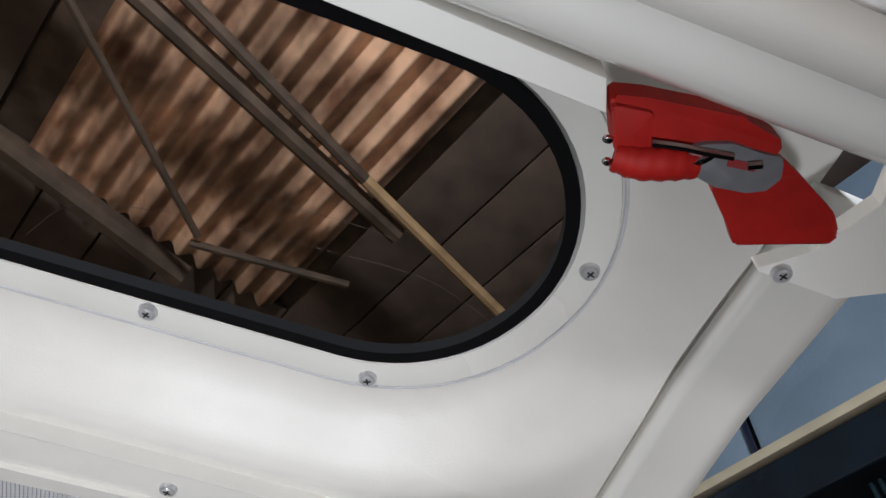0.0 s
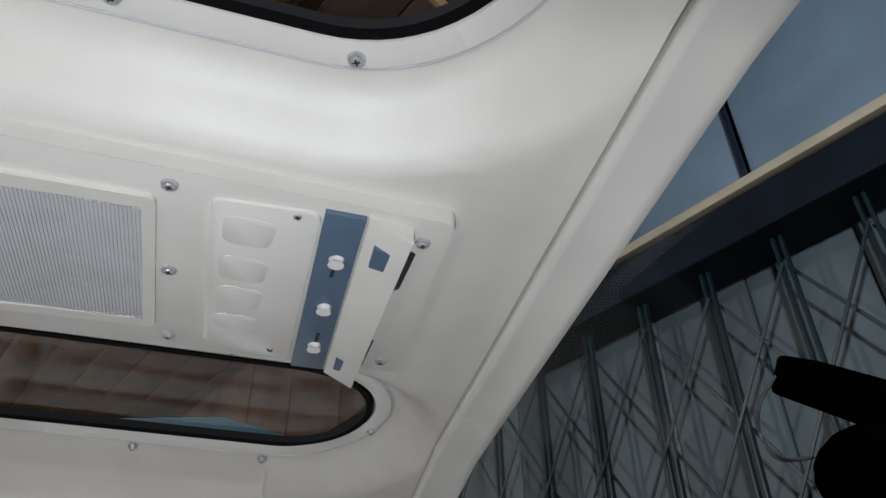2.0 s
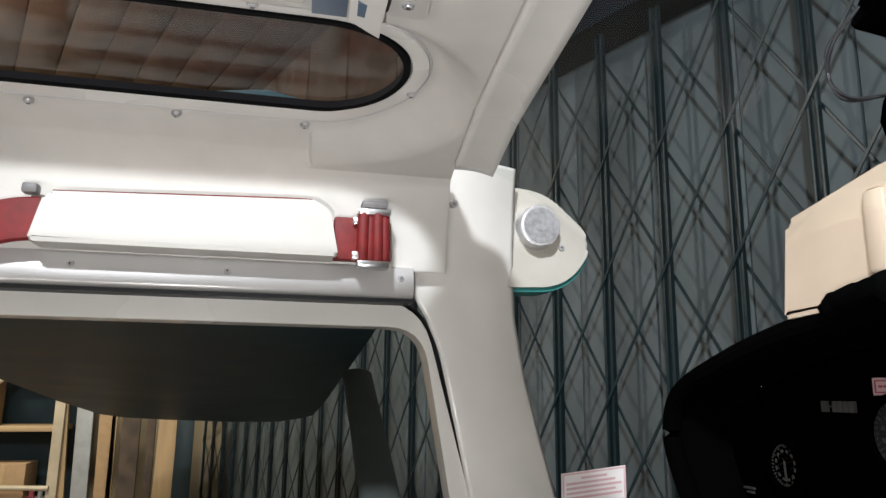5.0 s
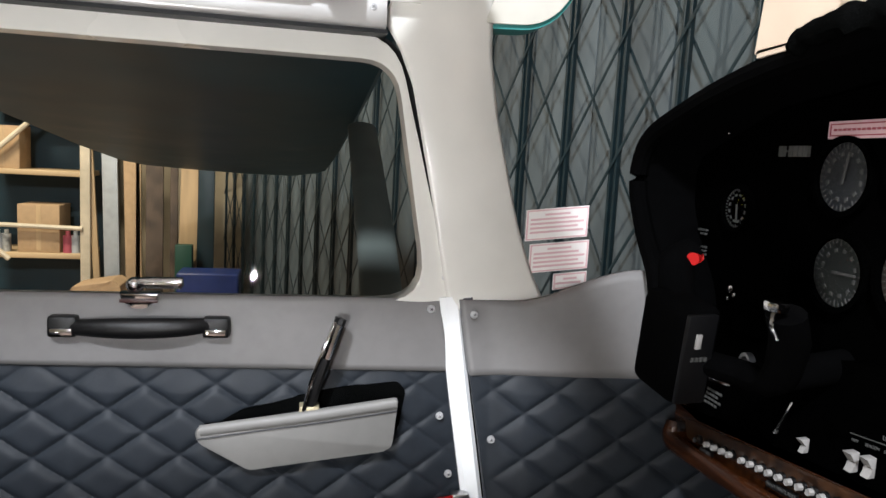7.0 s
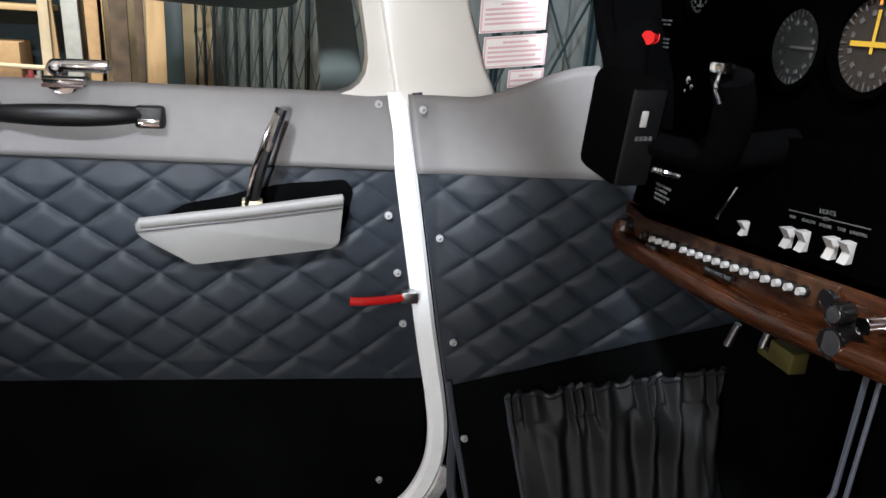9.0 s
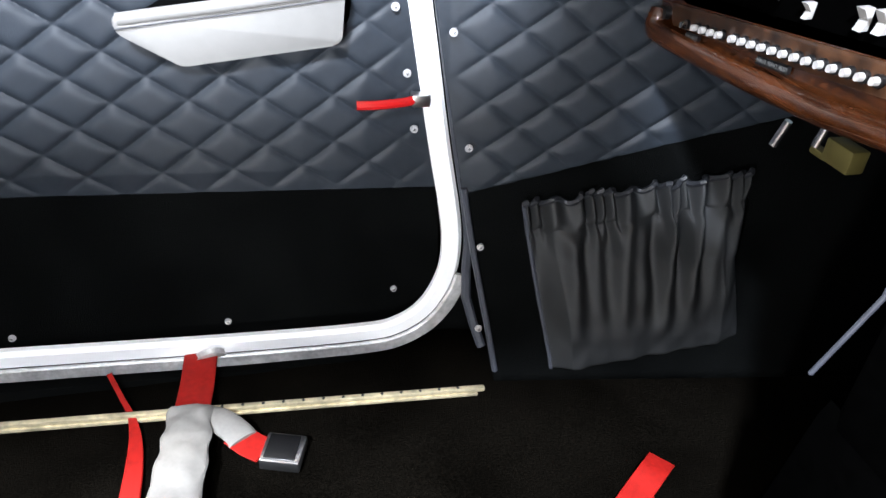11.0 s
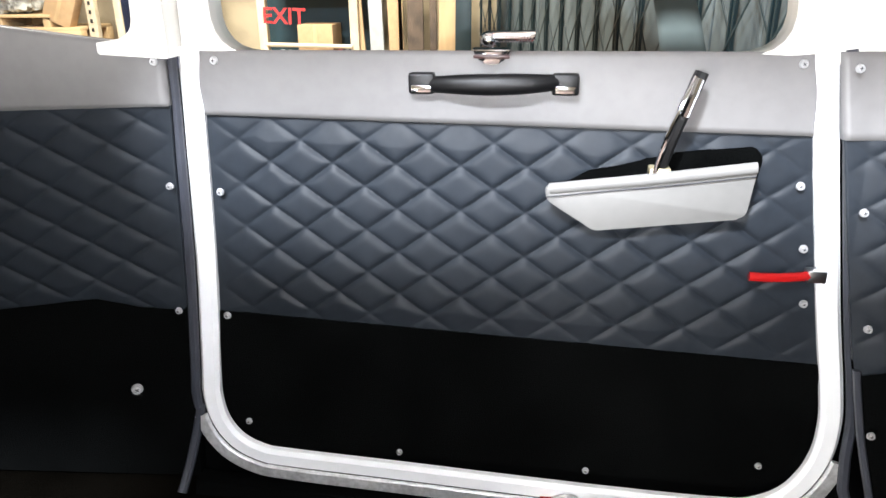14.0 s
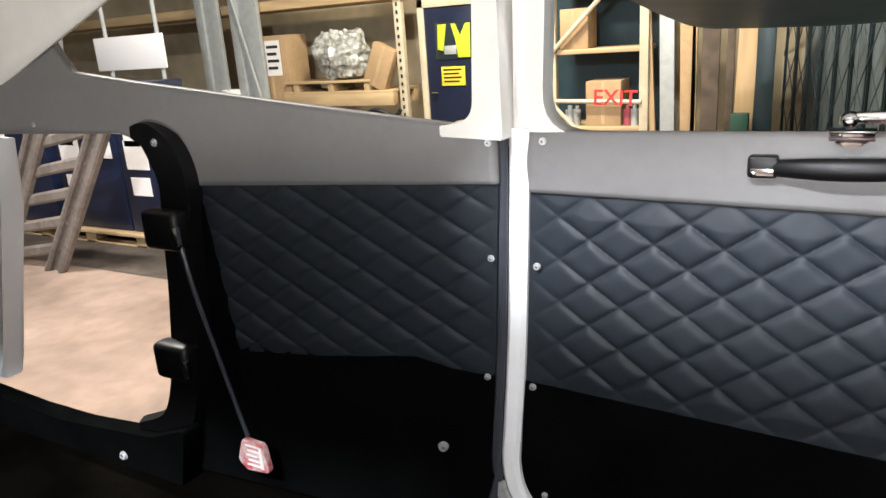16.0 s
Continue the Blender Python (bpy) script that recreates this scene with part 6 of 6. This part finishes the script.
bm = shape()
grid(bm, 3, 300, lambda a, b: hall_at(-2.2 + 4.2 * a, -0.72 + 1.44 * b, ROOF - 0.01 + 0.034 * math.sin(b * 1.44 / 0.128 * 2 * math.pi)))
part("corrugated_sheet", bm, ROOF_SHEET, roof, "rusty corrugated sheet lit from below", angle=80)
for k in range(-36, 12):
    v0 = 0.83 + 0.35 * k
    spans = ((-9, 9),) if v0 > 0.70 or v0 < -1.0 else ((-9, -2.2), (2.0, 9))
    for a, b in spans:
        bm = shape()
        m = Matrix(((U.x, V.x, 0, 0), (U.y, V.y, 0, 0), (0, 0, 1, 0), (0, 0, 0, 1)))
        box(bm, (a, v0, ROOF + 0.05), (b, v0 + 0.337, ROOF + 0.08), 0.004, m=m)
        part("board", bm, ROOF_BOARD, roof)
bm = shape()
box(bm, (-14, -9, ROOF + 0.10), (10, 10, ROOF + 0.14))
part("roof_deck", bm, TIMBER, roof, smooth=False)
# Lengths two and three are one beam, coloured dark for shade, pale for light.
for p, q_, r, mt in (((-1.75, 0.27, 3.74), (0.36, 1.40, 3.72), 0.042, TIMBER), ((-1.30, 0.295, 3.70), (0.13, 1.155, 3.70), 0.026, TIMBER), ((0.13, 1.155, 3.70), (1.25, 1.80, 3.70), 0.026, PINE), ((-1.60, 0.19, 3.70), (-0.53, 1.74, 3.70), 0.016, TIMBER), ((-0.56, 1.79, 3.70), (0.22, 1.755, 3.70), 0.018, TIMBER), ((-2.6, 1.1, 3.86), (-0.6, 2.15, 3.86), 0.06, TIMBER), ((-2.4, 0.9, 3.88), (-0.5, -0.3, 3.88), 0.03, TIMBER)):
    bm = shape()
    sweep(bm, [p, q_], flat_section(r * 2, r * 2.2))
    part("timber", bm, mt, roof, "roof timber")
for name, a, b in (("wall_rear", (-14, 7.9, GROUND), (3, 8.0, ROOF)), ("wall_side", (-14, -9, GROUND), (-13.9, 8, ROOF)), ("wall_back", (-14, -9, GROUND), (10, -8.9, ROOF))):
    bm = shape()
    box(bm, a, b)
    single(name, bm, TAN_WALL, "plain tan hangar wall", "wall", kind="structure", smooth=False)

# ---- hangar: racking seen through the side window ----
rack = thing("storage_rack", (-2.3, 7.0, GROUND), "cream steel storage rack with pine shelves", "rack")
for x in (-2.80, -1.84):
    bm = shape()
    box(bm, (x - 0.045, 6.95, GROUND), (x + 0.045, 7.03, 2.2), 0.008)
    part("post", bm, CREAM_STEEL, rack, "cream steel post")
for z, h in ((0.55, 0.05), (-0.24, 0.05), (1.15, 0.05)):
    bm = shape()
    box(bm, (-2.78, 6.96, z - h), (-1.86, 7.55, z), 0.006)
    part("shelf", bm, PINE_X, rack, "pine shelf board")
bm = shape()
tube(bm, [(-2.76, 6.94, 0.03), (-1.86, 6.94, 0.01)], 0.022)
part("cross_rail", bm, CREAM_STEEL, rack, "cream cross rail")
for p, q_ in (((-2.80, 6.93, 0.52), (-2.2, 6.93, 1.10)), ((-2.80, 6.93, 0.0), (-2.5, 6.93, -0.30))):
    bm = shape()
    tube(bm, [p, q_], 0.024)
    part("brace", bm, CREAM_STEEL, rack, "cream diagonal brace")
bm = shape()
box(bm, (-3.0, 7.60, GROUND), (-1.80, 7.64, 2.0))
single("partition_panel", bm, TEAL_DARK, "dark teal panel behind the rack", "panel", smooth=False)


def carton(a, b, label, mat=CARD, turn=0.0, papers=()):
    c = Vector([(p + q) / 2 for p, q in zip(a, b)])
    m = Matrix.Translation(c) @ Matrix.Rotation(radians(turn), 4, "Y") @ Matrix.Translation(-c)
    t = thing("cardboard_box", (c.x, c.y, a[2]), label, "box")
    bm = shape()
    box(bm, a, b, 0.006, m=m)
    part("carton", bm, mat, t)
    bm = shape()
    box(bm, ((a[0] + b[0]) / 2 - 0.02, a[1] - 0.003, a[2] + 0.02), ((a[0] + b[0]) / 2 + 0.02, a[1] + 0.001, b[2]), m=m)
    part("tape", bm, PINE, t, "brown tape", smooth=False)
    for x0, z0, x1, z1 in papers:
        bm = shape()
        box(bm, (x0, a[1] - 0.006, z0), (x1, a[1] - 0.002, z1), m=m)
        pl = part("paper_label", bm, PAPER, t, "white paper label", smooth=False)
        bm = shape()
        for r in range(4):
            zz = z1 - (z1 - z0) * (0.18 + 0.2 * r)
            box(bm, (x0 + 0.03, a[1] - 0.009, zz - 0.018), (x1 - 0.03 - 0.03 * (r % 2), a[1] - 0.0055, zz + 0.018), m=m)
        part("print_bars", bm, SLOT, pl, "illegible print", smooth=False)
    return t


carton((-2.45, 7.0, -0.24), (-2.08, 7.35, 0.22), "plain cardboard box on the pine shelf")
for x, z, r, mt in ((-2.64, -0.24, 0.05, GALV), (-2.56, -0.24, 0.04, BUBBLE), (-2.02, -0.24, 0.045, REDPRINT), (-1.95, -0.24, 0.04, GALV)):
    bm = shape()
    cyl(bm, (x, 7.05, z), (x, 7.05, z + 0.16), r, seg=14, bev=0.008)
    cyl(bm, (x, 7.05, z + 0.16), (x, 7.05, z + 0.21), r * 0.5, seg=12)
    single("can", bm, mt, "small tin standing on the rack shelf", "can", "tins on the rack")
carton((-2.72, 7.0, 0.55), (-2.42, 7.3, 0.95), "brown cardboard box on the upper shelf")
boards = "planks leaning on the wall"
for x, w, top_, lean, mt, lab in ((-1.73, 0.06, 0.95, -0.05, PINE, "slim pine post leaning upright"), (-1.60, 0.14, 1.0, -0.02, GALV, "grey sheet offcut leaning upright"), (-1.40, 0.15, 0.72, -0.02, CARD, "light brown board leaning upright"), (-1.37, 0.05, 0.88, 0.0, PINE, "slim pine batten leaning upright"), (-1.22, 0.16, 0.9, 0.0, TIMBER, "dark board leaning upright"), (-1.04, 0.07, 0.9, 0.0, TIMBER, "dark slim board leaning upright"), (-0.92, 0.17, 0.92, 0.02, PINE, "tall pine board leaning upright"), (-0.74, 0.16, 0.9, 0.0, GATE_GREEN, "dark green steel plate leaning upright")):
    bm = shape()
    m = Matrix.Translation((x, 7.0, GROUND)) @ Matrix.Rotation(lean, 4, "Y")
    box(bm, (-w / 2, -0.015, 0), (w / 2, 0.02, top_ - GROUND + 0.3), 0.004, m=m)
    single("plank", bm, mt, lab, "plank", boards)
bm = shape()
box(bm, (-1.0, 6.8, -0.60), (-0.84, 6.9, -0.10), 0.01)
single("green_can", bm, GREEN_TIN, "green metal can beside the planks", "can")

bm = shape()
box(bm, (-0.93, 6.45, GROUND), (-0.37, 6.80, -0.315), 0.02, 3)
bn = single("storage_bin", bm, material("blue_plastic", (0.012, 0.030, 0.14), 0.4, grain=0.15, scale=20, stains=0.2), "blue plastic bin on the hangar floor", "bin")
bm = shape()
slab(bm, rounded([(-1.87, -0.53), (-1.80, -0.46), (-1.48, -0.38), (-1.40, -0.44), (-1.38, -0.66), (-1.87, -0.66)], 0.03), lambda x, z, d: (x, 6.40 + d + 0.02 * math.sin(x * 23), z + 0.012 * math.sin(x * 31)), 0.0, 0.34, 0.02)
box(bm, (-1.86, 6.42, GROUND), (-1.38, 6.74, -0.655), 0.01)
single("wrapped_bundle", bm, CARD, "crumpled paper bundle beside the rack", "bundle")

# ---- hangar: seen through the rear window ----
door_b = thing("hangar_door", (-4.05, 7.3, GROUND), "navy blue door with a hi-vis vest and yellow sign", "door")
bm = shape()
box(bm, (-4.50, 7.28, GROUND), (-3.60, 7.33, 1.10), 0.004)
part("door_leaf", bm, NAVY, door_b)
bm = shape()
box(bm, (-4.30, 7.262, 0.20), (-3.99, 7.279, 0.42), 0.002)
sg = part("sign", bm, SIGN_YELLOW, door_b, "yellow sign")
bm = shape()
for r in range(4):
    box(bm, (-4.27, 7.258, 0.375 - 0.045 * r), (-4.03 - 0.03 * (r % 2), 7.263, 0.395 - 0.045 * r))
part("print_bars", bm, SLOT, sg, "illegible print", smooth=False)
bm = shape()
box(bm, (-4.36, 7.268, 0.50), (-3.86, 7.279, 0.92), 0.002)
vp = part("door_window", bm, material("dark_door_glass", (0.02, 0.03, 0.035), 0.15), door_b, "dark glazed pane of the door")
for outline in ([(-4.33, 0.62), (-4.25, 0.60), (-4.20, 0.90), (-4.31, 0.90)], [(-4.14, 0.90), (-4.08, 0.90), (-4.02, 0.76), (-3.95, 0.90), (-3.89, 0.90), (-3.90, 0.52), (-4.06, 0.52), (-4.08, 0.72)]):
    bm = shape()
    slab(bm, outline, lambda x, z, d: (x, 7.252 + d + 0.006 * math.sin(z * 31), z), 0.0, 0.012, 0.003)
    part("vest", bm, HIVIS, door_b, "yellow-green vest showing in the pane")
bm = shape()
box(bm, (-4.24, 7.256, 0.56), (-4.08, 7.266, 0.66), 0.01)
part("vest_stripe", bm, GALV, door_b, "grey reflective stripe")
bm = shape()
tube(bm, curve([(-4.42, 7.27, 0.13), (-4.42, 7.23, 0.13), (-4.34, 7.23, 0.13)]), 0.012)
part("door_handle", bm, CHROME, door_b, "chrome lever handle")
bm = shape()
for a, b in (((-4.58, 7.26, GROUND), (-4.50, 7.36, 1.20)), ((-3.60, 7.26, GROUND), (-3.52, 7.36, 1.20)), ((-4.58, 7.26, 1.10), (-3.52, 7.36, 1.20))):
    box(bm, a, b, 0.004)
part("door_frame", bm, CREAM_STEEL, door_b, "cream door frame")
bay = thing("storage_rack", (-6.0, 7.0, GROUND), "tall rack with perforated cream and galvanised posts and pine pallets", "rack")
for x in (-4.68,):
    bm = shape()
    box(bm, (x - 0.05, 6.98, GROUND), (x + 0.05, 7.06, 2.6), 0.008)
    part("post", bm, CREAM_STEEL, bay, "perforated cream post")
    bm = shape()
    for k in range(26):
        box(bm, (x - 0.015, 6.975, -0.3 + 0.09 * k), (x + 0.012, 6.982, -0.26 + 0.09 * k))
    part("slots", bm, SLOT, bay, "row of slots", smooth=False)
for x, w in ((-7.72, 0.36), (-7.12, 0.44)):
    bm = shape()
    box(bm, (x, 6.80, GROUND), (x + 0.13, 6.86, 2.6), 0.008)
    box(bm, (x + 0.10, 6.84, GROUND), (x + w, 6.90, 2.6), 0.008)
    part("galvanised_post", bm, GALV, bay, "galvanised post")
bm = shape()
tube(bm, [(-7.05, 6.78, 1.5), (-6.72, 6.78, 0.1)], 0.02)
part("brace", bm, GALV, bay, "galvanised brace")
bm = shape()
for k in range(3):
    box(bm, (-6.45, 6.9 + 0.25 * k, 0.02), (-4.78, 7.02 + 0.25 * k, 0.17), 0.004)
box(bm, (-6.45, 6.9, 0.17), (-4.78, 7.5, 0.20), 0.003)
part("pallet_deck", bm, PINE_X, bay, "pine pallet deck")
bm = shape()
for x in (-6.3, -5.75, -5.2):
    box(bm, (x, 6.92, 0.20), (x + 0.08, 7.4, 0.30), 0.004)
box(bm, (-6.42, 6.9, 0.30), (-5.1, 7.45, 0.33), 0.004)
part("crate_base", bm, PINE_X, bay, "small pine crate base")
bm = shape()
box(bm, (-12, 6.95, 1.22), (-4.6, 7.6, 1.34), 0.006)
part("upper_beam", bm, PINE_X, bay, "pine shelf above")
carton((-6.95, 6.95, 0.10), (-6.35, 7.35, 0.92), "large cardboard box with a white printed label", papers=((-6.72, 0.42, -6.47, 0.86),))
carton((-5.12, 6.92, 0.22), (-4.80, 7.05, 0.72), "tilted cardboard box leaning on the rack", turn=24)
bm = shape()
ball(bm, (-5.62, 7.1, 0.62), 0.36, (1, 0.7, 0.85), 56)
for v in bm.verts:
    v.co += (v.co - Vector((-5.62, 7.1, 0.62))).normalized() * (0.10 * noise.noise(v.co * 6) + 0.07 * abs(noise.noise(v.co * 15)) + 0.03 * noise.noise(v.co * 34))
single("wrapped_engine_part", bm, BUBBLE, "bulky part wrapped in clear bubble film", "parcel", angle=20)
for x, r, z, h in ((-6.75, 0.18, -0.45, 0.50), (-7.25, 0.14, -0.15, 0.40), (-6.55, 0.15, -0.45, 0.35)):
    bm = shape()
    cyl(bm, (x, 6.8, z), (x, 6.8, z + h), r, seg=20, bev=0.02)
    single("paper_roll", bm, PAPER, "white paper roll standing on end", "roll", "white rolls")
for x, y, z in ((-5.7, 6.85, -0.10), (-5.3, 6.9, -0.12), (-4.95, 6.85, -0.08)):
    bm = shape()
    tube(bm, curve([(x - 0.25, y, z), (x, y - 0.05, z + 0.06), (x + 0.2, y, z - 0.02), (x + 0.3, y, z + 0.05)]), 0.025)
    single("hose", bm, RUBBER, "loose black hose on the rack", "hose", "hoses on the rack")
bm = shape()
box(bm, (-6.75, 4.5, 0.66), (-5.75, 4.52, 0.98), 0.004)
single("notice_board", bm, PAPER, "white notice sheet on a stand", "notice")
bm = shape()
for x in (-6.6, -5.85):
    tube(bm, [(x, 4.54, GROUND), (x, 4.54, 1.3)], 0.02)
single("notice_stand", bm, GALV, "galvanised two-legged notice stand", "stand")

# ---- hangar: seen through the baggage hatch ----
pal = thing("pallet", (-5.9, 3.9, GROUND), "pine pallet on the hangar floor", "pallet")
for y in (3.62, 4.0, 4.38):
    for x in (-7.6, -6.9, -6.2, -5.5, -4.9):
        bm = shape()
        box(bm, (x, y, GROUND), (x + 0.14, y + 0.12, GROUND + 0.10), 0.004)
        part("block", bm, PINE_X, pal, "pine block")
    bm = shape()
    box(bm, (-7.6, y - 0.03, GROUND + 0.10), (-4.7, y + 0.13, GROUND + 0.13), 0.003)
    part("top_board", bm, PINE_X, pal, "pine top board")
    bm = shape()
    box(bm, (-7.6, y, GROUND), (-4.7, y + 0.10, GROUND + 0.018), 0.003)
    part("bottom_board", bm, PINE_X, pal, "pine bottom board")
for k, x in enumerate((-7.5, -6.45, -5.55)):
    cr = thing("storage_crate", (x + 0.45, 3.9, GROUND + 0.13), "navy blue storage crate with white papers taped on", "crate", "navy crates")
    bm = shape()
    box(bm, (x, 3.66, GROUND + 0.131), (x + 0.88, 4.5, (0.58, 0.56, 0.38)[k]), 0.015)
    part("crate_body", bm, NAVY, cr)
    for a, b, c, d, mt in ((0.10, 0.05, 0.30, 0.36, PAPER), (0.08, -0.15, 0.36, 0.10, PAPER), (0.62, -0.06, 0.80, 0.36, PAPER), (0.10, -0.38, 0.34, -0.22, PAPER), (0.42, 0.16, 0.50, 0.36, ORANGE)):
        bm = shape()
        box(bm, (x + a, 3.652, b), (x + c, 3.659, d), 0.0005)
        part("taped_paper", bm, mt, cr, "taped paper", smooth=False)
LADDER = material("dull_ladder_metal", (0.24, 0.21, 0.185), 0.5, 0.1, grain=0.25, scale=25, stains=0.3)
lad = thing("step_ladder", (-5.9, 2.9, GROUND), "worn aluminium step ladder leaning beside the crates", "ladder")
ladder_x = lambda side, z: (-4.73 if side else -5.46) + 0.79 * (z - 0.25)
for side in (True, False):
    for dx in (-0.09, 0.0, 0.09):
        bm = shape()
        sweep(bm, [(ladder_x(side, GROUND) + dx, 2.9 + 0.02 * (dx == 0), GROUND), (ladder_x(side, 0.42) + dx, 2.9 + 0.02 * (dx == 0), 0.42)], flat_section(0.05 if dx else 0.14, 0.07 if dx else 0.02), up=(0, 1, 0))
        part("rail", bm, LADDER, lad, "aluminium ladder rail")
for z in (0.31, 0.07, -0.17, -0.41, -0.65):
    bm = shape()
    sweep(bm, [(ladder_x(True, z) - 0.06, 2.93, z), (ladder_x(False, z - 0.11) + 0.06, 2.93, z - 0.11)], flat_section(0.09, 0.06), up=(0, 1, 0))
    part("step", bm, LADDER, lad, "ribbed aluminium step")
# Dark sheet over the concrete; its colour stands in for the pallets' shadow.
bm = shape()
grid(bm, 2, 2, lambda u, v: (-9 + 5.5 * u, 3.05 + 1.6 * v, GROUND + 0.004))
single("floor_shade", bm, material("shaded_floor_brown", (0.10, 0.08, 0.065), 0.7, grain=0.3, scale=12, stains=0.4, stain_scale=3), "worn strip of floor coloured dark for shade under the pallets", "floor", kind="structure")
